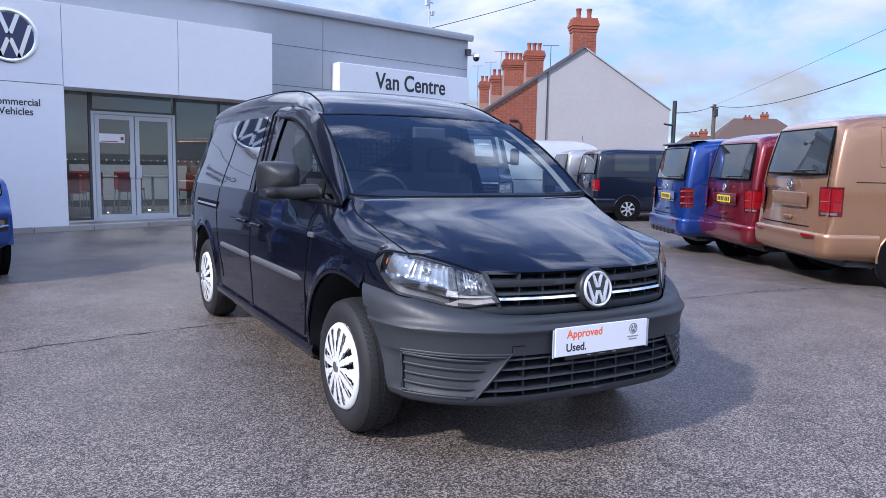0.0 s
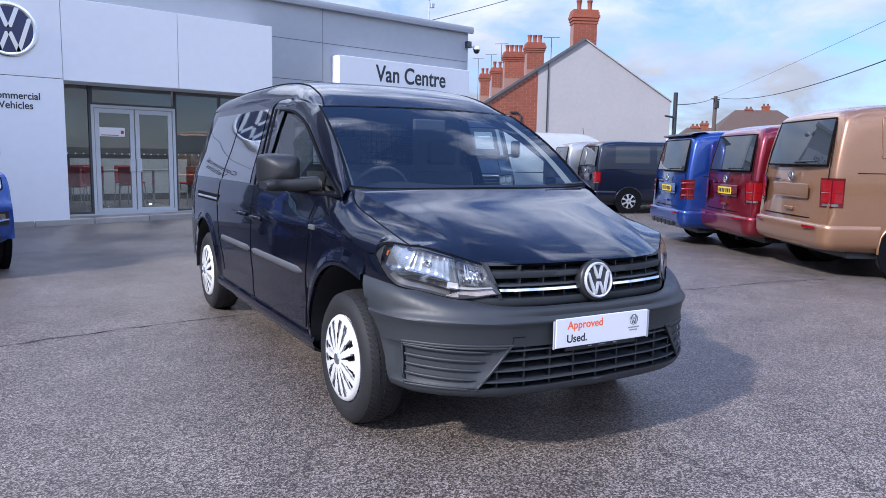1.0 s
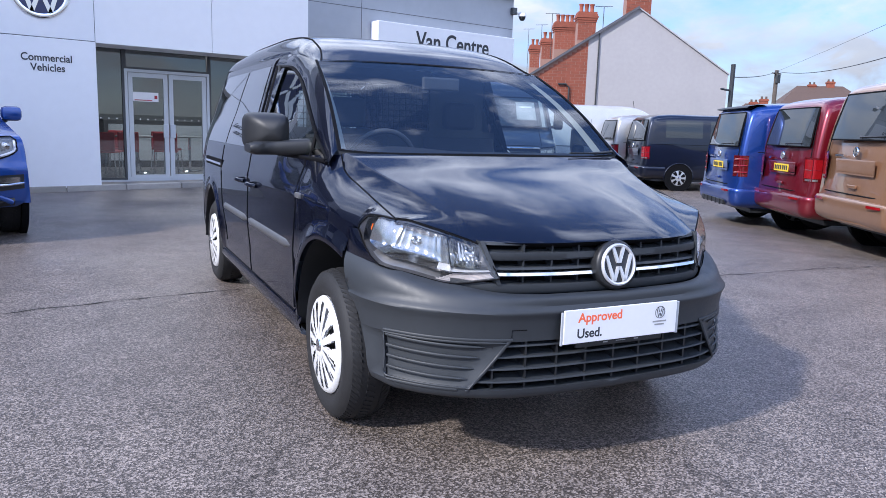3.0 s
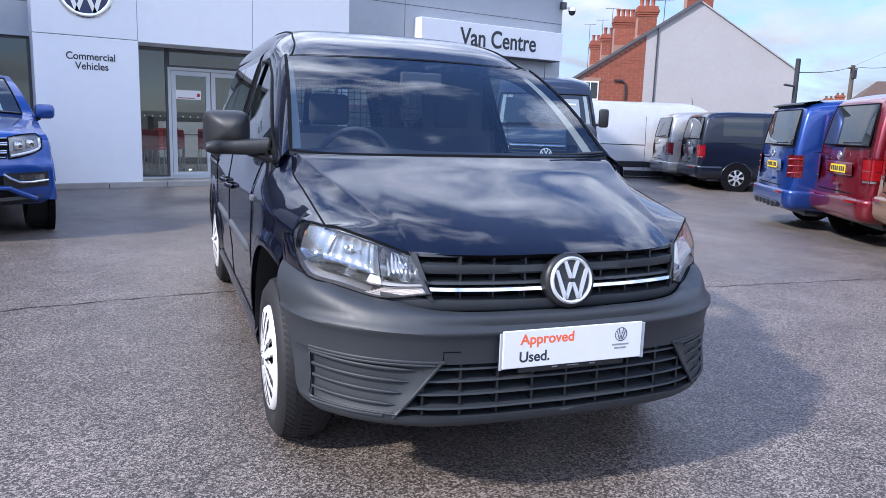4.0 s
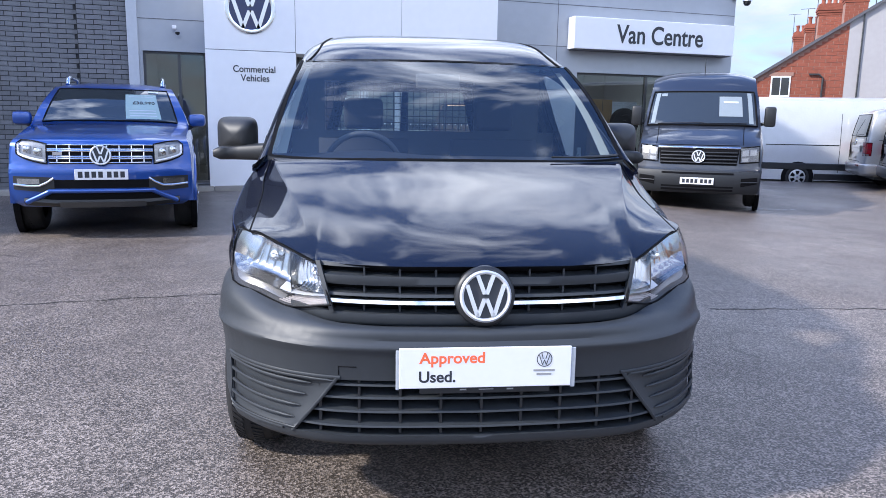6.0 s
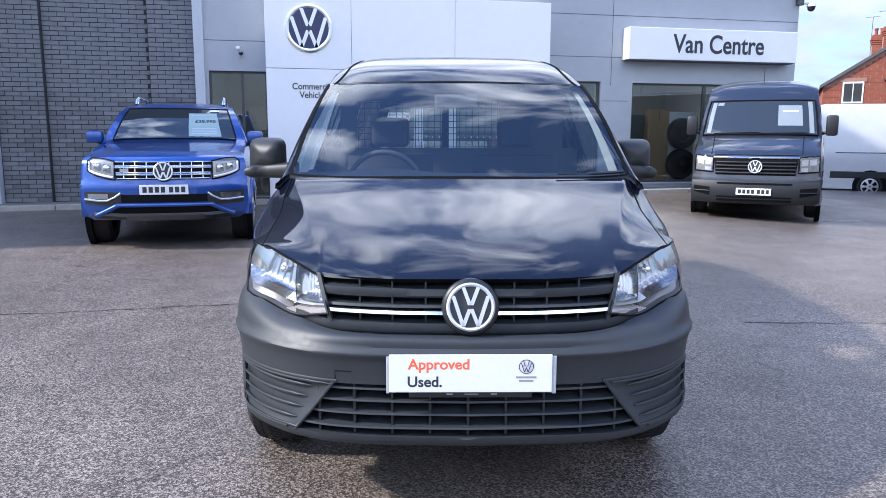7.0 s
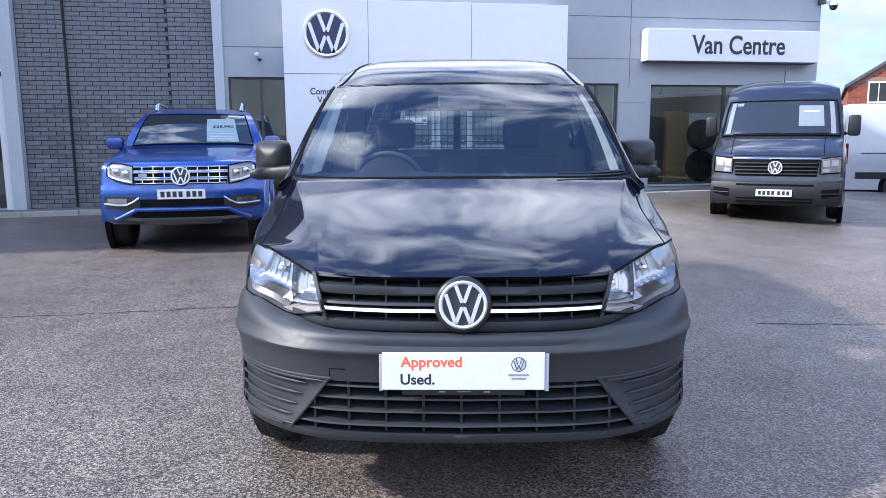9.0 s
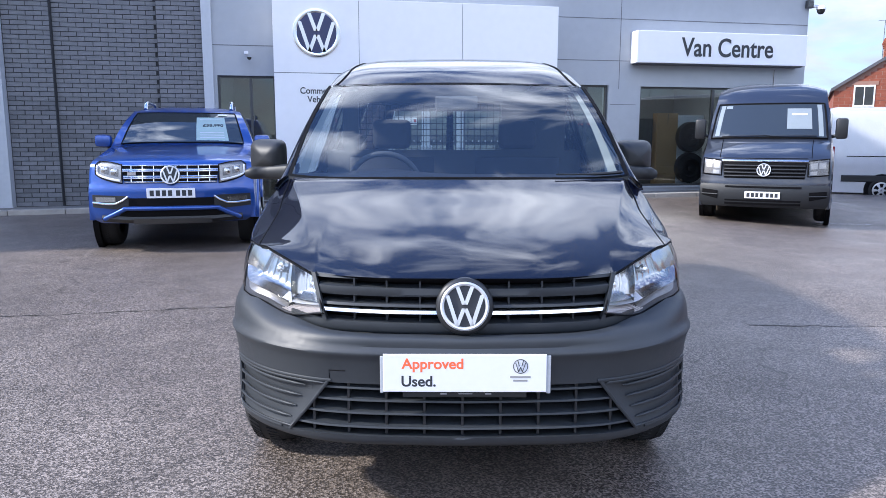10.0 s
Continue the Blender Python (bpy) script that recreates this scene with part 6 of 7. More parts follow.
def shell(mesh, stations, ys, section=SECTION, rake=None, bow=None):
    """A body skin. stations: y, half width, underside, top, each drawn smoothly along y. Returns a function of (y, k) with k along the section."""
    hw, zb, zt = [(s[0], s[1]) for s in stations], [(s[0], s[2]) for s in stations], [(s[0], s[3]) for s in stations]
    us = lin(0, len(section) - 1, 49)
    sx, sz = [(i, p[0]) for i, p in enumerate(section)], [(i, p[1]) for i, p in enumerate(section)]

    def at(y, u, off=0.0):
        w, b, t = spline(hw, y), spline(zb, y), spline(zt, y)
        x, z = (w + off) * spline(sx, u), b + (t - b) * spline(sz, u) + (off if u > 13 else 0)
        yy = y + (rake(y, z) if rake else 0) + (bow(y, x, z) if bow else 0)
        return (x, yy, z)
    def top(y, frac, off=0.006):
        """A place on the upper skin at a share of the half width."""
        lo, hi = 10.0, 16.0
        for _ in range(24):
            m = (lo + hi) / 2
            lo, hi = (m, hi) if spline(sx, m) > frac else (lo, m)
        p = at(y, lo)
        return (p[0], p[1] - off * .8, p[2] + off)
    shell.top = top
    rows = [[at(y, u) for u in us] for y in ys]
    rows = [[(-x, yy, z) for x, yy, z in reversed(r)] + r[1:] for r in rows]
    mesh.sheet(rows)
    mesh.f.append(tuple(range(len(rows[0]))))
    n = len(rows[0])
    k = len(mesh.v)
    mesh.f.append(tuple(range(k - 1, k - n - 1, -1)))
    return at


def plate_bars(parent, m, yellow, w=.52, h=.11):
    """A number plate whose characters are plain bars. Faces -y."""
    p = new("number_plate", Mesh().box(-w / 2, w / 2, -.006, 0, -h / 2, h / 2, .003).data("number_plate", M_yellow if yellow else M_plate))
    p.parent = parent
    p.matrix_basis = m
    b = Mesh()
    for i, x in enumerate((-.205, -.14, -.075, -.01, .075, .14, .205)):
        b.box(x - .022, x + .022, -.0085, -.006, -.032, .032)
    tagged(part("plate_bar", b, M_ink, p, "dark bars"), kind="stuff")
    return p


def sheet_on(fn, us, vs):
    return Mesh().sheet(grid(fn, us, vs))


def cargo_van(label, m, col, name="van", spoiler=False, plate=True, dark_lamp=False, windows=False, bumper_col=None):
    """A mid-size van seen from behind: rear at y = 0, nose towards +y."""
    pm = paint("van_paint", col)
    car = thing(name, label, "van", m, "vans parked in a row")
    st = [(0, .90, .36, 1.87), (.02, .932, .33, 1.905), (.07, .948, .32, 1.94), (.25, .952, .30, 1.985), (.8, .952, .28, 2.02), (3.2, .952, .28, 2.02), (3.6, .945, .28, 1.90), (4.15, .93, .28, 1.36), (4.6, .90, .28, 1.16), (4.86, .80, .34, .98)]

    def rake(y, z):
        k = max(0.0, 1 - y / 1.2)
        return (.15 * max(0, (z - 1.15) / .75) ** 1.3 - .035 * (1 if z < .66 else 0) * max(0, 1 - y / .3)) * k

    def bow(y, x, z):
        return .045 * max(0.0, 1 - y / .25) * (abs(x) / .9) ** 4
    body = Mesh()
    at = shell(body, st, [0, .015, .03, .06, .10, .16, .25, .4] + lin(.6, 3.2, 12) + lin(3.35, 4.86, 14), rake=rake, bow=bow)
    part("body", body, pm, car, smooth=35)

    def face(x, z, off=.004):
        """A place on the rear face."""
        return (x, rake(0.0, z) + .045 * (abs(x) / .9) ** 4 - off, z)
    # rear window and its wiper
    def gl(u, v):
        z = 1.30 + .54 * v
        w = .775 - .075 * v
        return face(w * u, z, .006)
    rg = part("rear_window", sheet_on(gl, lin(-1, 1, 15), lin(0, 1, 9)), M_autoglass, car, "dark tailgate window", smooth=60)
    edge = [gl(u, 0) for u in lin(-1, 1, 12)] + [gl(1, v) for v in lin(.1, 1, 8)] + [gl(u, 1) for u in lin(.9, -1, 12)] + [gl(-1, v) for v in lin(.9, .1, 8)]
    part("window_seal", Mesh().tube(edge, .010, 5, closed=True), M_gap, rg, smooth=60)
    part("rear_wiper", Mesh().tube([face(x, z, .02) for x, z in ((.05, 1.30), (.02, 1.335), (.55, 1.345))], .008, 5), M_blackpl, car, "black rear wiper")
    # tailgate outline
    tg = [face(x, z, .001) for x, z in [(-.80, .69), (-.83, 1.1), (-.80, 1.45), (-.72, 1.80)]]
    for sg in (-1, 1):
        part("tailgate_gap", Mesh().tube([(sg * abs(p[0]), p[1], p[2]) for p in tg], .006, 5), M_gap, car)
    part("tailgate_gap", Mesh().tube([face(x, .675, .001) for x in lin(-.80, .80, 12)], .008, 5), M_gap, car)
    # number plate recess, handle, badge
    rc = Mesh().sheet([[face(x, z, d) for x, z, d in ((x0, 1.075, .014), (x0, 1.06, .02), (x0 * .98, .92, .003), (x0 * .96, .90, .006))] for x0 in lin(-.47, .47, 9)])
    part("plate_recess", rc, pm, car, smooth=40)
    # with a plate, a near-black sheet paints the recess shade
    part("recess_shadow", sheet_on(lambda u, v: face(.455 * u, .925 + .125 * v, .005), lin(-1, 1, 7), lin(0, 1, 3)), M_gap if plate else pm, car)
    if plate:
        plate_bars(car, pose(0, face(0, .985)[1] - .008, .985), True)
    part("tailgate_handle", Mesh().box(-.10, .10, face(0, .76)[1] - .02, face(0, .76)[1] + .004, .745, .785, .008), pm, car)
    badge(car, pose(0, face(0, 1.165)[1] - .002, 1.165), .058, ring=M_chrome)
    part("model_bar", Mesh().box(-.52, -.30, face(.4, 1.09)[1] - .004, face(.4, 1.09)[1] + .03, 1.10, 1.125), M_chrome, car, "bright name bar")
    # lamps, bumper
    for sg in (-1, 1):
        def lp(u, v, off=.010):
            z = .82 + .335 * v
            if u < .7:
                x = .735 + .185 * u / .7 - .015 * v * (1 - u / .7)
                return (sg * x, face(x, z)[1] - off * (1 - .5 * u), z)
            k = (u - .7) / .3
            return (sg * (.935 + off + .008 * k), face(.92, z)[1] + .012 + .11 * k, z)
        lamp_ob = part("rear_lamp", sheet_on(lp, lin(0, 1, 14), lin(0, 1, 9)), M_reddark, car, "red rear lamp", smooth=50)
        if dark_lamp:
            for v0 in (.16, .48, .78):
                part("lamp_band", Mesh().tube([lp(u, v0 + .05 * math.sin(u * 2), .014) for u in lin(.2, .95, 9)], .012, 6), M_red, lamp_ob, "bright red band", smooth=50)
        else:
            part("lamp_band", sheet_on(lambda u, v: lp(.10 + .85 * u, .16 + .76 * v, .0135), lin(0, 1, 12), lin(0, 1, 8)), M_red, lamp_ob, "bright red lens", smooth=50)
            part("reversing_lens", sheet_on(lambda u, v: lp(.18 + .66 * u, .05 + .08 * v, .014), lin(0, 1, 9), lin(0, 1, 3)), M_lampgrey, lamp_ob, "clear strip")
            part("lamp_line", Mesh().tube([lp(u, .50, .0145) for u in lin(.12, .94, 9)], .004, 5), M_reddark, lamp_ob)
        part("bumper_reflector", sheet_on(lambda u, v: face(sg * (.55 + .26 * u), .570 + .03 * v, .066), lin(0, 1, 6), lin(0, 1, 2)), M_red, car)
        # side glass or blank panels, crease
        for y0, y1 in ((.55, 1.55), (1.75, 2.55)):
            pn = sheet_on(lambda u, v: (sg * (at(y0 + (y1 - y0) * u, 8.4 + 3.0 * v)[0] + .003), y0 + (y1 - y0) * u + rake(y0, 1.5) * (1 - u) * .5, at(1, 8.4 + 3.0 * v)[2]), lin(0, 1, 8), lin(0, 1, 8))
            part("side_window" if windows else "blank_panel", pn, M_autoglass if windows else pm, car, smooth=60)
            if not windows:
                ed = [(0, 0), (1, 0), (1, 1), (0, 1), (0, 0)]
                ln = []
                for (a0, b0), (a1, b1) in zip(ed, ed[1:]):
                    for k in lin(0, .9, 6):
                        u, v = a0 + (a1 - a0) * k, b0 + (b1 - b0) * k
                        y = y0 + (y1 - y0) * u
                        ln.append((sg * (at(y, 8.4 + 3.0 * v)[0] + .004), y + rake(y0, 1.5) * (1 - u) * .5, at(1, 8.4 + 3.0 * v)[2]))
                part("panel_crease", Mesh().tube(ln, .006, 5, closed=True), pm, car, smooth=60)
        part("side_gap", Mesh().tube([(sg * (at(y, 7.2)[0] + .001), y, at(1, 7.2)[2]) for y in lin(.3, 2.9, 8)], .005, 5), M_gap, car)
        part("side_gap", Mesh().tube([(sg * (at(2.9, u)[0] + .001), 2.9, at(1, u)[2]) for u in lin(4, 11, 10)], .005, 5), M_gap, car)
        part("cab_window", sheet_on(lambda u, v: (sg * (at(3.05 + .6 * u, 8.6)[0] - .05 * v + .004), 3.05 + (.85 - .35 * v) * u, 1.36 + .42 * v), lin(0, 1, 5), lin(0, 1, 5)), M_autoglass, car)
    def skirt(z, d):
        half = [(x, -.040 - d) for x in lin(0, .80, 12)] + [(.80 + (.155 + d) * math.sin(a), .115 - (.155 + d) * math.cos(a)) for a in lin(.15, math.pi / 2, 8)] + [(.955 + d, y) for y in lin(.2, .60, 4)]
        return [(-x, y, z) for x, y in reversed(half)] + [(x, y, z) for x, y in half[1:]]
    bo = part("rear_bumper", Mesh().sheet([skirt(z, d) for z, d in ((.34, -.05), (.37, -.01), (.42, .010), (.52, .016), (.575, .016), (.605, .012), (.62, .0), (.627, -.035))]), bumper_col or pm, car, smooth=40)
    if spoiler:
        sp = Mesh().sheet([[(x, y + .03 * (abs(x) / .8) ** 2, z) for y, z in ((.40, 1.975), (.22, 1.962), (.10, 1.935), (.09, 1.915), (.22, 1.90))] for x in lin(-.80, .80, 15)])
        part("roof_spoiler", sp, M_blackpl, car, "black roof spoiler", smooth=50)
        dif = Mesh().box(-.6, .6, -.075, .1, .34, .42, .01)
        for x in lin(-.45, .45, 5):
            dif.box(x - .012, x + .012, -.085, -.06, .33, .42)
        part("rear_diffuser", dif, M_blackpl, bo, "black rear diffuser")
    part("under_shadow_tray", Mesh().box(-.85, .85, .3, 4.5, .24, .30), M_blackpl, car)
    for sg in (-1, 1):
        for y in (.98, 3.98):
            rows = []
            for a in lin(0, math.pi, 18):
                yy, zz = y + .385 * math.cos(a), .34 + .385 * math.sin(a)
                rows.append([(sg * (at(y, 5.5)[0] + .006), yy, zz), (sg * (at(y, 5.5)[0] - .10), yy, zz)])
            part("wheel_arch", Mesh().sheet(rows), M_blackpl, car)
            # near-black disc paints the shade inside the arch
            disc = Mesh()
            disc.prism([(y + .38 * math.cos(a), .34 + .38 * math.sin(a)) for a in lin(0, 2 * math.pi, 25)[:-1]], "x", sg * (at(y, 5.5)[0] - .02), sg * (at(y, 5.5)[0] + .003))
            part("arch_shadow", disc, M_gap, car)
            lip_pts = [(sg * (at(y, 5.5)[0] + .004), y + .39 * math.cos(a), .34 + .39 * math.sin(a)) for a in lin(-.1, math.pi + .1, 20)]
            part("arch_lip", Mesh().tube(lip_pts, .014, 6), pm, car, smooth=60)
            build_wheel(car, (sg * .835, y, .34), sg, M_alloy if not spoiler else M_alloydark, radius=.34, rim=.225, width=.22, trim=False, spokes=7)
    return car


def van_pose(x, y, a):
    return pose(x, y, ground_z(x, y), 0, 0, a)


cargo_van("copper-bronze panel van parked with its tailgate to the yard", van_pose(7.06, 2.34, -131.5) @ Matrix.Scale(1.04, 4), (0.33, 0.175, 0.095), plate=False)
cargo_van("metallic dark red panel van with a yellow plate", van_pose(8.37, 3.94, -130), (0.17, 0.005, 0.014))
cargo_van("bright metallic blue van with a black roof spoiler", van_pose(9.29, 5.56, -130.5), (0.010, 0.045, 0.23), spoiler=True, dark_lamp=True)
cargo_van("dark navy van with black bumper and bright alloy wheels", van_pose(14.25, 11.38, -125), (0.006, 0.009, 0.022), windows=True, plate=False)
cargo_van("pale silver van parked behind a dark van", van_pose(15.06, 13.11, -125), (0.42, 0.41, 0.40), plate=False)


M_cardpale = mat("pale_card_behind_glass", (0.24, 0.27, 0.275), .25, vary=.06, coat=.8)


def loft(mesh, rows, zb, wide, belt):
    """A body drawn along its centre line. rows: y, z, half width, sweep back and fall at the edges. Returns functions for places on the skin."""
    cols = [[(i, r[k]) for i, r in enumerate(rows)] for k in range(5)]
    top_r = len(rows) - 1

    def raw(r, u):
        y, z, w, bow, drop = (spline(c, r) for c in cols)
        return Vector((w * u, y + bow * abs(u) ** 2.6, z - drop * abs(u) ** 4))

    def at(r, u, off=0.0):
        p = raw(r, u)
        if off:
            d1 = raw(min(r + .05, top_r), u) - raw(max(r - .05, 0), u)
            d2 = raw(r, min(u + .02, 1)) - raw(r, max(u - .02, -1))
            nrm = d1.cross(d2).normalized()
            if .25 * nrm.z - nrm.y < 0:
                nrm = -nrm
            p = p + nrm * off
        return tuple(p)

    def face(x, z, off=0.0):
        """A place on the front skin at a width and a height."""
        lo, hi = 0.0, 13.0
        for _ in range(26):
            m = (lo + hi) / 2
            lo, hi = (m, hi) if spline(cols[1], m) < z else (lo, m)
        w = spline(cols[2], lo)
        return at(lo, max(-1, min(1, x / w)), off)
    steps = []
    for i in range(top_r):
        steps += [i + k / 4 for k in range(4)]
    steps.append(top_r)
    mesh.sheet([[at(r, u) for u in lin(-1, 1, 41)] for r in steps])
    for sg in (-1, 1):
        side = []
        for r in steps:
            e = raw(r, 1)
            wm = e.x + (wide - e.x) * min(1, max(0, e.y - .10) / .35)
            col = []
            for k in lin(0, 1, 16):
                z = e.z + (zb - e.z) * k
                if e.z > belt + .1:
                    x = e.x + (wm - e.x) * max(0, min(1, (e.z - z) / (e.z - belt))) ** .8
                else:
                    x = e.x + (wm - e.x) * max(0, min(1, (e.z - z) / .16)) ** .6
                col.append((sg * x, e.y, z))
            side.append(col)
        mesh.sheet(side)
    back = [(p[0], p[1], p[2]) for p in (at(top_r, u) for u in lin(-1, 1, 15))]
    mesh.sheet([back, [(x, y, zb) for x, y, z in back]])
    return at, face


def large_van(label, m, col, lower, front=True, tall=1.0):
    """A tall delivery van, nose at y = 0, tail towards +y."""
    pm = paint("large_van_paint", col, .3)
    car = thing("large_van", label, "van", m)
    rows = [(.07, .27, .88, .14, 0), (.015, .34, .93, .16, 0), (0, .50, .95, .17, 0), (.01, .64, .96, .17, 0), (.03, .74, .955, .17, 0), (.055, .88, .95, .18, 0), (.09, 1.02, .945, .19, 0),
            (.16, 1.09, .94, .19, .005), (.32, 1.18, .94, .19, .01), (.55, 1.28, .95, .19, .02), (.76, 1.36, .96, .18, .02), (1.0, 1.59, .94, .15, .01), (1.22, 1.81, .915, .12, .01), (1.37, 1.96, .89, .10, .01),
            (1.50, 2.09, .875, .09, .02), (1.68, 2.22, .865, .07, .05), (2.0, 2.325, .865, .04, .10), (2.5, 2.36, .87, 0, .12), (4.0, 2.36, .87, 0, .12), (5.7, 2.36, .87, 0, .12), (5.9, 2.30, .86, 0, .12)]
    rows = [(y, z if z < 1.5 else 1.5 + (z - 1.5) * tall, w, b, d) for y, z, w, b, d in rows]
    body = Mesh()
    at, face = loft(body, rows, .27, 1.0, 1.15)
    part("body", body, pm, car, smooth=40)
    if front:
        bp = Mesh().sheet([[face(x, z, d) for x in lin(-.94, .94, 31)] for z, d in ((.275, .0), (.30, .03), (.36, .04), (.50, .04), (.60, .035), (.635, .02), (.64, .0))])
        bo = part("front_bumper", bp, lower, car, "dark plastic front bumper", smooth=40)
        for z in (.33, .375, .585):
            part("bumper_slot", sheet_on(lambda u, v: face(.55 * u, z + .026 * v, .044), lin(-1, 1, 13), lin(0, 1, 2)), M_gap, bo, "dark slot")
        for sg in (-1, 1):
            part("side_slot", sheet_on(lambda u, v: face(sg * (.66 + .24 * u), .40 + .05 * u + (.13 - .03 * u) * v, .046), lin(0, 1, 8), lin(0, 1, 3)), M_gap, bo, "dark corner slot")
            part("corner_fin", Mesh().tube([face(sg * x, .47 + .02 * (x - .66), .05) for x in lin(.66, .90, 6)], .010, 6), lower, bo, smooth=50)
        part("grille", sheet_on(lambda u, v: face((.62 - .03 * (1 - v)) * u, .735 + .265 * v, .014), lin(-1, 1, 15), lin(0, 1, 5)), M_gap, car, "black grille")
        for z in (.765, .82, .875, .93):
            part("grille_bar", Mesh().tube([face(.585 * u, z, .026) for u in lin(-1, 1, 15)], .014, 6), lower, car, smooth=50)
        part("grille_chrome", Mesh().tube([face(.63 * u, 1.005, .020) for u in lin(-1, 1, 15)], .016, 6), M_chrome, car, "bright grille strip", smooth=50)
        badge(car, pose(0, face(0, .87)[1] - .05, .87, -8), .105)
        for sg in (-1, 1):
            def lp(u, v, off=.020):
                return face(sg * (.635 + .285 * u), .775 + .02 * u + (.235 + .01 * u) * v, off)
            ln = part("headlamp", sheet_on(lp, lin(0, 1, 10), lin(0, 1, 8)), M_lampglass, car, "clear headlamp", smooth=60)
            part("lamp_back", sheet_on(lambda u, v: lp(u, v, .006), lin(0, 1, 10), lin(0, 1, 8)), M_lampdark, ln, smooth=60)
            for u0, v0 in ((.10, .45), (.52, .45), (.10, .08)):
                part("lamp_unit", sheet_on(lambda a, b: lp(u0 + .34 * a, v0 + .38 * b * (1 if v0 > .2 else .6), .011), lin(0, 1, 5), lin(0, 1, 5)), M_lampgrey, ln)
            part("lamp_edge", Mesh().tube([lp(u, 0, .016) for u in lin(0, 1, 8)] + [lp(1, v, .016) for v in lin(.2, 1, 5)] + [lp(u, 1, .016) for u in lin(.85, 0, 7)] + [lp(0, v, .016) for v in lin(.8, .2, 4)], .010, 6, closed=True), M_gap, ln)
    # windscreen
    def ws(u, v, off=.012):
        return at(10.08 + 2.86 * v, u * .93, off)
    part("windscreen", sheet_on(ws, lin(-1, 1, 21), lin(0, 1, 12)), M_autoglass, car, "large dark windscreen", smooth=60)
    border = [ws(u, 0, .013) for u in lin(-1, 1, 14)] + [ws(1, v, .013) for v in lin(.1, 1, 8)] + [ws(u, 1, .013) for u in lin(.9, -1, 14)] + [ws(-1, v, .013) for v in lin(.9, .1, 8)]
    part("screen_border", Mesh().tube(border, .016, 6, closed=True), M_gap, car, smooth=60)
    if front:
        for sg in (-1, 1):
            part("pillar_trim", sheet_on(lambda u, v: ws(sg * (.86 + .08 * u), .06 + .88 * v, .015), lin(0, 1, 3), lin(0, 1, 8)), M_cardpale, car, "pale pillar trim behind the glass")
        part("price_card", sheet_on(lambda u, v: ws(.32 + .43 * u, .22 + .56 * v, .016), lin(0, 1, 5), lin(0, 1, 5)), M_cardpale, car, "white price card")
        part("card_bar", sheet_on(lambda u, v: ws(.40 + .28 * u, .56 + .05 * v, .019), lin(0, 1, 4), lin(0, 1, 2)), M_lightgrey, car, "grey bar of print")
        part("window_sticker", sheet_on(lambda u, v: ws(-.84 + .12 * u, .80 + .12 * v, .016), lin(0, 1, 3), lin(0, 1, 2)), M_cardpale, car, "pale sticker")
    for a, b in ((-.80, .05), (.0, .82)):
        part("wiper", Mesh().tube([ws(a + (b - a) * k, .02 + .03 * k, .03) for k in lin(0, 1, 5)], .010, 5), M_blackpl, car, "black wiper")
    part("bonnet_gap", Mesh().tube([at(6.4, u, .002) for u in lin(-.66, .66, 12)], .006, 5), M_gap, car)
    for sg in (-1, 1):
        part("bonnet_gap", Mesh().tube([at(r, sg * .72, .002) for r in lin(6.6, 9.9, 10)], .006, 5), M_gap, car)
    aer = at(15.6, 0)
    part("roof_aerial", Mesh().tube([aer, (0, aer[1] + .06, aer[2] + .28)], .009, 5), M_blackpl, car, "short black aerial")
    for sg in (-1, 1):
        def flank(y, z, off=.006):
            e = at(16 if y < 2.2 else 17.5, 1)
            k = max(0, min(1, (e[2] - z) / (e[2] - 1.15)))
            return (sg * (e[0] + (1.0 - e[0]) * k ** .8 + off), y, z)
        part("side_window", sheet_on(lambda u, v: flank(1.22 + .42 * v + (1.05 - .42 * v) * u, 1.30 + .60 * v), lin(0, 1, 6), lin(0, 1, 6)), M_autoglass, car, "dark cab door window")
        mh = Mesh().box(sg * 1.10 - .09, sg * 1.10 + .09, 1.02, 1.14, 1.36, 1.70, .04)
        mh.tube([(sg * .96, 1.12, 1.40), (sg * 1.06, 1.08, 1.42)], .03, 6)
        part("door_mirror", mh, M_blackpl, car, "tall black door mirror", smooth=40)
        rub = Mesh().sheet([[(sg * (1.0 + d), y, z) for z, d in ((.56, .0), (.58, .022), (.72, .022), (.74, 0))] for y in lin(1.5, 5.6, 6)])
        part("side_strip", rub, M_blackpl, car, "black side strip")
        part("sill_trim", Mesh().sheet([[(sg * (.99 + d), y, z) for z, d in ((.28, .0), (.30, .028), (.44, .030), (.46, .02))] for y in lin(1.55, 4.2, 6)]), M_blackpl, car, "black sill trim")
        for y in (1.18, 2.36, 3.6):
            part("door_gap", Mesh().tube([flank(y, z, .001) for z in lin(.5, 2.1 if y > 1.5 else 1.3, 10)], .006, 5), M_gap, car)
        part("slide_rail", Mesh().tube([flank(y, 1.24, .003) for y in (3.62, 5.5)], .012, 5), M_gap, car)
        part("rear_lamp", Mesh().box(sg * .965 - .045, sg * .965 + .045, 5.80, 5.93, .95, 1.5, .01), M_red, car, "tall red rear lamp")
        for y in (.98, 4.62):
            # shade of the arch, drawn as a near-black disc
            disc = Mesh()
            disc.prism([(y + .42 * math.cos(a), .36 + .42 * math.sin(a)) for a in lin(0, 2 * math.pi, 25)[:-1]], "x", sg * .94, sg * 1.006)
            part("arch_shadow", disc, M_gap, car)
            build_wheel(car, (sg * .895, y, .345), sg, M_alloy if not front else M_blackpl, radius=.345, rim=.215, width=.225, trim=False, spokes=6)
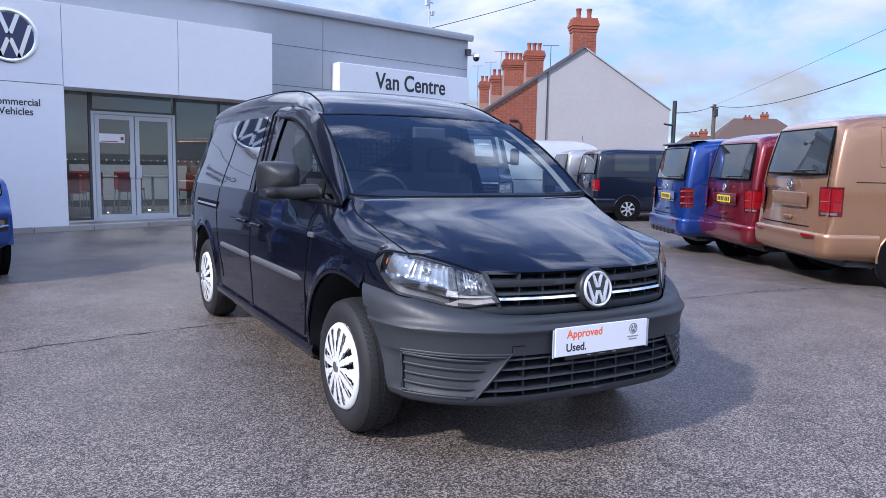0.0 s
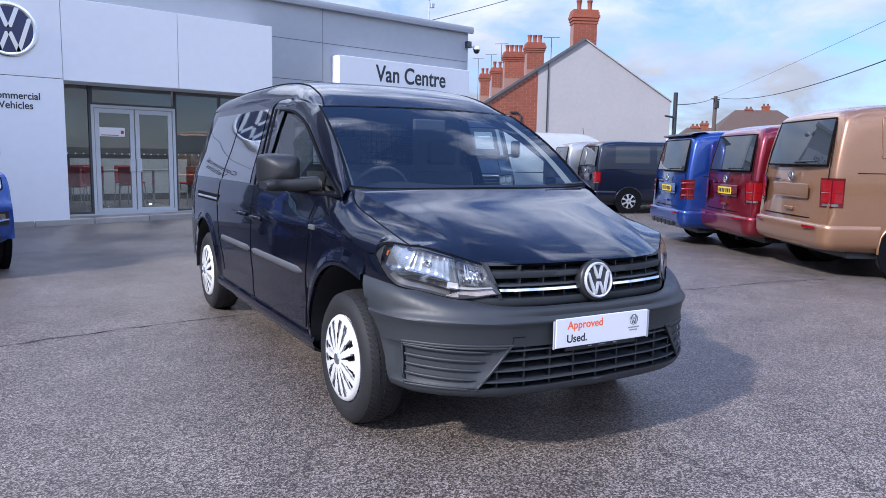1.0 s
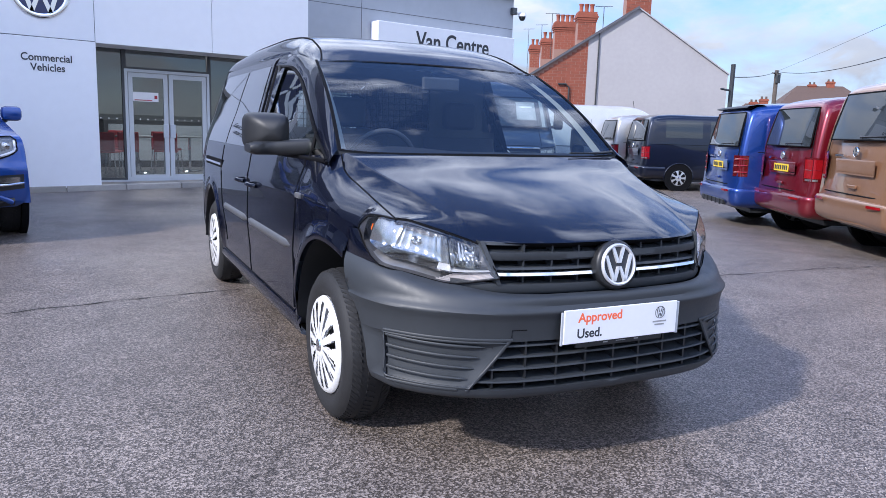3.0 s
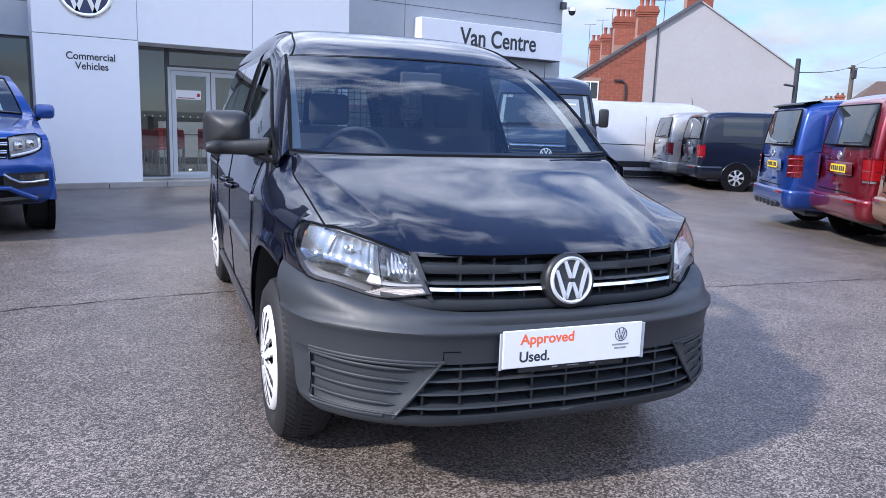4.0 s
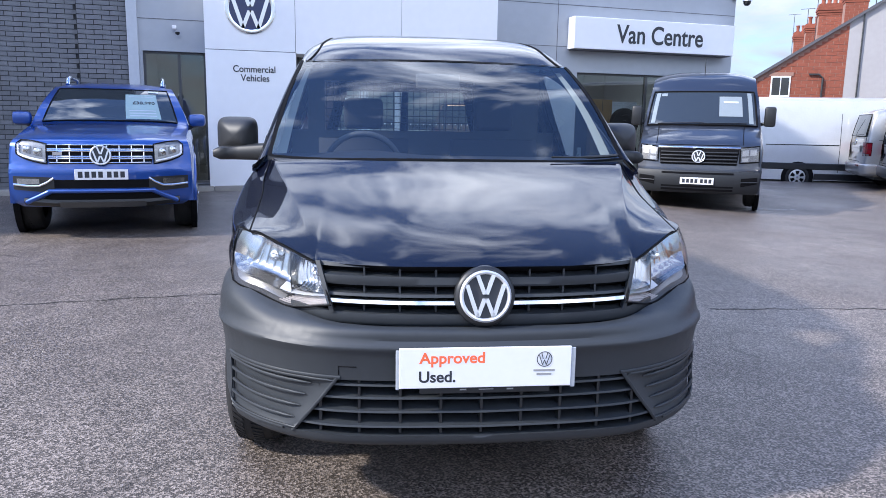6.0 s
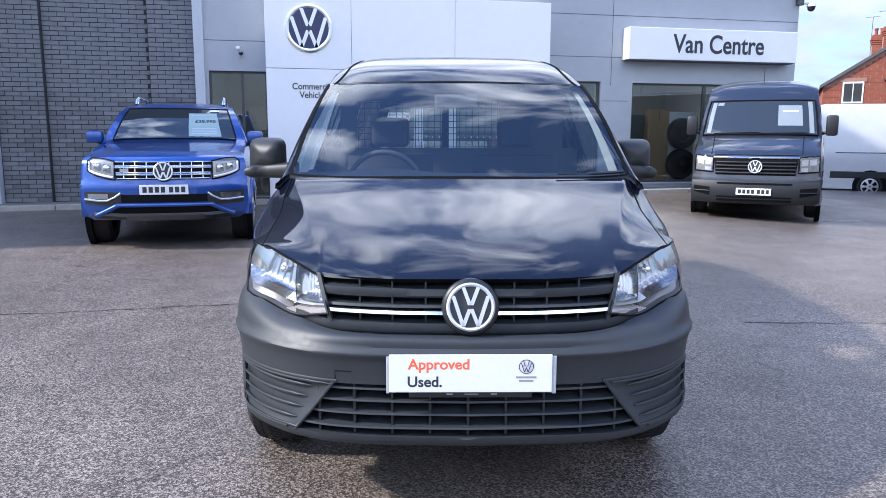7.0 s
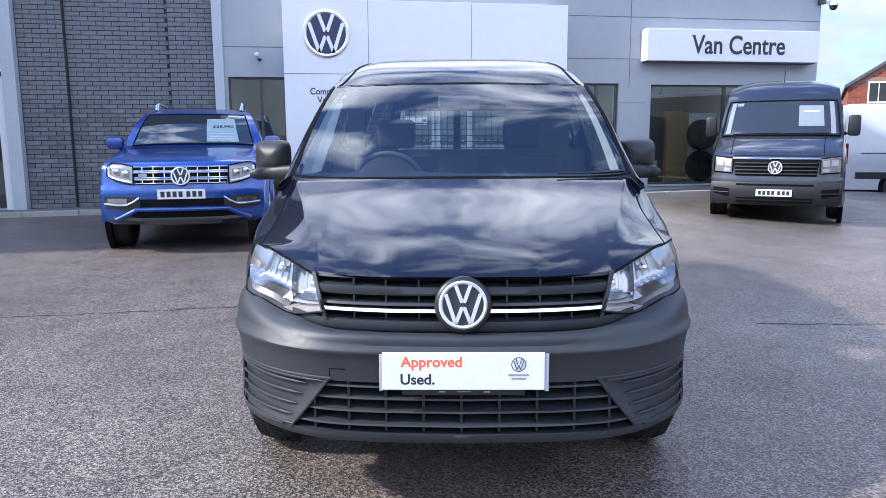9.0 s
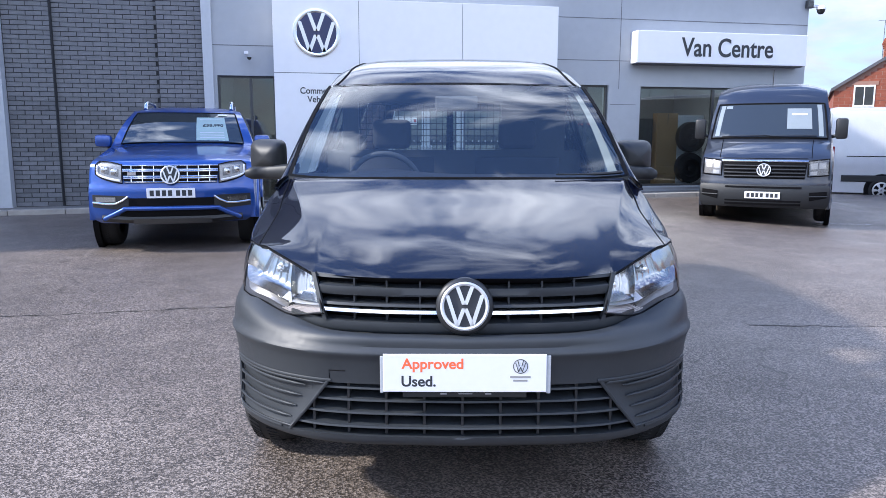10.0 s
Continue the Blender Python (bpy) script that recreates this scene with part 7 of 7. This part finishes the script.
    if front:
        plate_bars(car, pose(0, face(0, .475)[1] - .046, .475), False)
    else:
        part("rear_bumper", Mesh().box(-.97, .97, 5.86, 6.02, .36, .56, .02), M_plate, car, "white rear step bumper")
    return car


large_van("dark grey tall delivery van with a price card", pose(6.72, 8.22, ground_z(6.72, 8.22), 0, 0, -36.5), (0.024, 0.028, 0.040), mat("dark_grey_bumper", (0.013, 0.015, 0.018), .55, vary=.1))
large_van("white tall delivery van parked side-on", pose(19.2, 13.2, -.4, 0, 0, 60), (0.60, 0.61, 0.63), M_blackpl, front=False, tall=1.24)


def pickup(m):
    pm = paint("pickup_blue", (0.010, 0.062, 0.29), .4)
    car = thing("pickup_truck", "bright metallic blue pickup truck with chrome grille bars", "truck", m)
    rows = [(.10, .34, .80, .14, 0), (.03, .40, .87, .16, 0), (0, .55, .905, .18, 0), (0, .70, .905, .18, 0), (.02, .80, .90, .19, 0), (.04, .92, .895, .20, 0), (.065, 1.0, .885, .20, 0),
            (.11, 1.045, .87, .19, .005), (.25, 1.09, .86, .18, .02), (.6, 1.14, .87, .16, .03), (1.0, 1.19, .885, .13, .04), (1.34, 1.235, .89, .12, .04), (1.6, 1.42, .82, .10, .01), (1.85, 1.57, .755, .08, .01),
            (2.0, 1.635, .72, .07, .01), (2.15, 1.69, .70, .06, .02), (2.5, 1.74, .69, .03, .06), (3.1, 1.745, .69, 0, .06), (3.35, 1.70, .70, 0, .05), (3.55, 1.25, .84, 0, .02), (3.62, 1.13, .89, 0, 0), (4.4, 1.13, .89, 0, 0), (5.2, 1.13, .89, 0, 0)]
    body = Mesh()
    at, face = loft(body, rows, .38, .935, 1.08)
    part("body", body, pm, car, smooth=40)
    # grille: black field, bright bars with posts
    part("grille", sheet_on(lambda u, v: face((.50 + .02 * v) * u, .80 + .20 * v, .008), lin(-1, 1, 15), lin(0, 1, 4)), M_gap, car, "black grille")
    for z, w in ((.855, .50), (.875, .50), (.932, .51), (.95, .51), (.812, .49), (.992, .51)):
        part("chrome_bar", Mesh().tube([face(w * u, z, .018) for u in lin(-1, 1, 15)], .0085 if .82 < z < .98 else .006, 6), M_chrome, car, "chrome grille bar", smooth=50)
    for x in lin(-.42, .42, 8):
        part("grille_post", Mesh().tube([face(x, .81, .013), face(x, .99, .013)], .007, 5), M_chrome, car)
    badge(car, pose(0, face(0, .895)[1] - .045, .895, -6), .105)
    part("model_mark", Mesh().box(-.46, -.37, face(.42, .90)[1] - .03, face(.42, .90)[1] - .02, .89, .925), M_chrome, car, "bright mark on the grille")
    for sg in (-1, 1):
        def lp(u, v, off=.018):
            zt = spline([(0, 1.0), (.5, 1.028), (.85, 1.035), (1, 1.0)], u)
            zb = spline([(0, .80), (.3, .815), (.8, .86), (1, .90)], u)
            return face(sg * (.52 + .295 * u), zb + (zt - zb) * v, off)
        ln = part("headlamp", sheet_on(lp, lin(0, 1, 12), lin(0, 1, 8)), M_lampglass, car, "clear headlamp with bright units", smooth=60)
        part("lamp_back", sheet_on(lambda u, v: lp(u, v, .005), lin(0, 1, 12), lin(0, 1, 8)), M_lampgrey, ln, smooth=60)
        for u0 in (.14, .50):
            part("lamp_unit", sheet_on(lambda a, b: lp(u0 + .28 * a, .32 + .42 * b, .010), lin(0, 1, 5), lin(0, 1, 5)), M_lampdark, ln)
            c = lp(u0 + .14, .53, .012)
            part("lamp_lens", Mesh().lathe([(.001, -.01), (.03, -.006), (.042, 0.004)], c, "y", 18), M_reflector, ln, smooth=50)
        part("lamp_strip", Mesh().tube([lp(u, .12, .013) for u in lin(.06, .9, 7)] + [lp(.93, v, .013) for v in lin(.25, .8, 4)], .013, 5), M_plate, ln, "white light strip")
        part("lamp_edge", Mesh().tube([lp(u, 0, .014) for u in lin(0, 1, 8)] + [lp(1, v, .014) for v in lin(.2, 1, 5)] + [lp(u, 1, .014) for u in lin(.85, 0, 7)] + [lp(0, v, .014) for v in lin(.8, .2, 4)], .008, 6, closed=True), M_gap, ln)
        # fog lamp in its black corner
        part("corner_vent", sheet_on(lambda u, v: face(sg * (.46 + .40 * u), .50 + .03 * u + (.16 - .02 * u) * v, .008), lin(0, 1, 10), lin(0, 1, 4)), M_blackpl, car, "black corner intake")
        part("fog_lamp", sheet_on(lambda u, v: face(sg * (.60 + .22 * u), .59 + .055 * v, .013), lin(0, 1, 6), lin(0, 1, 3)), M_reflector, car, "fog lamp")
        part("fog_trim", Mesh().tube([face(sg * x, z, .018) for x, z in ((.46, .655), (.52, .61), (.60, .572), (.70, .57), (.85, .585))], .012, 6), M_chrome, car, "chrome fog lamp trim")
        part("bumper_brace", Mesh().tube([face(sg * x, z, .012) for x, z in ((.50, .515), (.62, .455), (.74, .40))], .028, 8), pm, car, smooth=60)
    # lower intake, plate, skid plate
    part("middle_intake", sheet_on(lambda u, v: face(.46 * u, .545 + .09 * v, .008), lin(-1, 1, 11), lin(0, 1, 3)), M_gap, car, "black intake below the plate")
    part("lower_intake", sheet_on(lambda u, v: face((.60 - .10 * v) * u, .42 + .075 * v, .008), lin(-1, 1, 11), lin(0, 1, 3)), M_gap, car, "black lower intake")
    part("bumper_bar", Mesh().tube([face(.52 * u, .518, .016) for u in lin(-1, 1, 15)], .024, 8), pm, car, smooth=60)
    sk = Mesh().sheet([[face(x, z + .06 * max(0, abs(x) - .45), d) for x in lin(-.76, .76, 21)] for z, d in ((.345, .0), (.36, .02), (.40, .03), (.425, .01))])
    part("skid_plate", sk, M_blackpl, car, "black lower lip", smooth=40)
    part("skid_insert", Mesh().sheet([[face(x, z, .036) for x in lin(-.42, .42, 11)] for z in (.365, .412)]), M_alloydark, car, "grey skid plate")
    plate_bars(car, pose(0, face(0, .69)[1] - .012, .69), False)
    # screen, roof rails, mirrors, windows
    def ws(u, v, off=.012):
        return at(11.05 + 2.9 * v, u * (.85 + .03 * v), off)
    part("windscreen", sheet_on(ws, lin(-1, 1, 15), lin(0, 1, 9)), M_autoglass, car, "dark windscreen reflecting cloud", smooth=60)
    part("screen_surround", Mesh().tube([ws(u, 0) for u in lin(-1, 1, 12)] + [ws(1, v) for v in lin(.1, 1, 7)] + [ws(u, 1) for u in lin(.9, -1, 12)] + [ws(-1, v) for v in lin(.9, .1, 7)], .010, 6, closed=True), M_gap, car, smooth=60)
    part("price_card", Mesh().sheet([[ws(u, v, .016) for v in lin(.05, .66, 9)] for u in lin(.22, .76, 8)]), M_card, car, "pale green price card")
    o, ax, ay = (Vector(ws(a, b, .019)) for a, b in ((.34, .36), (.72, .36), (.34, .50)))
    ax, ay = (ax - o).normalized(), (ay - o)
    ay = (ay - ax * ay.dot(ax)).normalized()
    az = ax.cross(ay)
    text("price_word", "\u00a338,990", .1, Matrix(((ax.x, ay.x, az.x, o.x), (ax.y, ay.y, az.y, o.y), (ax.z, ay.z, az.z, o.z), (0, 0, 0, 1))), M_ink, car, "dark price figures", fit=(.26, .075), bold=.001)
    for v in (.12, .17, .22, .56):
        part("card_bar", Mesh().sheet([[ws(u, v + d, .019) for d in (0, .018)] for u in lin(.28, .70, 5)]), M_lightgrey, car, "grey bar of print")
    part("card_bar", Mesh().sheet([[ws(u, v, .018) for v in lin(.76, .88, 4)] for u in lin(.64, .82, 4)]), M_plate, car, "white sticker")
    for sg in (-1, 1):
        part("roof_rail", Mesh().tube([(sg * .575, y, z) for y, z in ((2.30, 1.70), (2.36, 1.78), (2.5, 1.805), (3.1, 1.805), (3.3, 1.72))], .028, 8), M_chrome, car, "bright roof rail", smooth=60)
        mh = Mesh().box(sg * 1.0 - .105, sg * 1.0 + .105, 1.50, 1.64, 1.185, 1.35, .05)
        part("door_mirror", mh, pm, car, "blue door mirror", smooth=40)
        part("mirror_arm", Mesh().tube([(sg * .86, 1.60, 1.14), (sg * .95, 1.58, 1.20)], .03, 6), M_blackpl, car)
        part("side_window", sheet_on(lambda u, v: (sg * (.925 - .205 * v + .008), 1.75 + .45 * v + (1.6 - .55 * v) * u, 1.16 + .46 * v), lin(0, 1, 6), lin(0, 1, 6)), M_autoglass, car)
        for y in (.90, 4.0):
            # dark disc in place of the arch's inner shade
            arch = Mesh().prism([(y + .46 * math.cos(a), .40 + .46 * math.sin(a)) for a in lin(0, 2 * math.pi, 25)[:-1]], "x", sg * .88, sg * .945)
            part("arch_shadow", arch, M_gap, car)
            part("arch_flare", Mesh().tube([(sg * .93, y + .46 * math.cos(a), .40 + .46 * math.sin(a)) for a in lin(-.1, math.pi + .1, 16)], .03, 6), pm, car, smooth=60)
            build_wheel(car, (sg * .82, y, .385), sg, M_alloy, radius=.385, rim=.245, width=.255, trim=False, spokes=5)
    return car


M_card = mat("pale_green_card", (0.30, 0.40, 0.39), .4, vary=.04)
pickup(pose(-1.94, 6.50, 0, 0, 0, 2))
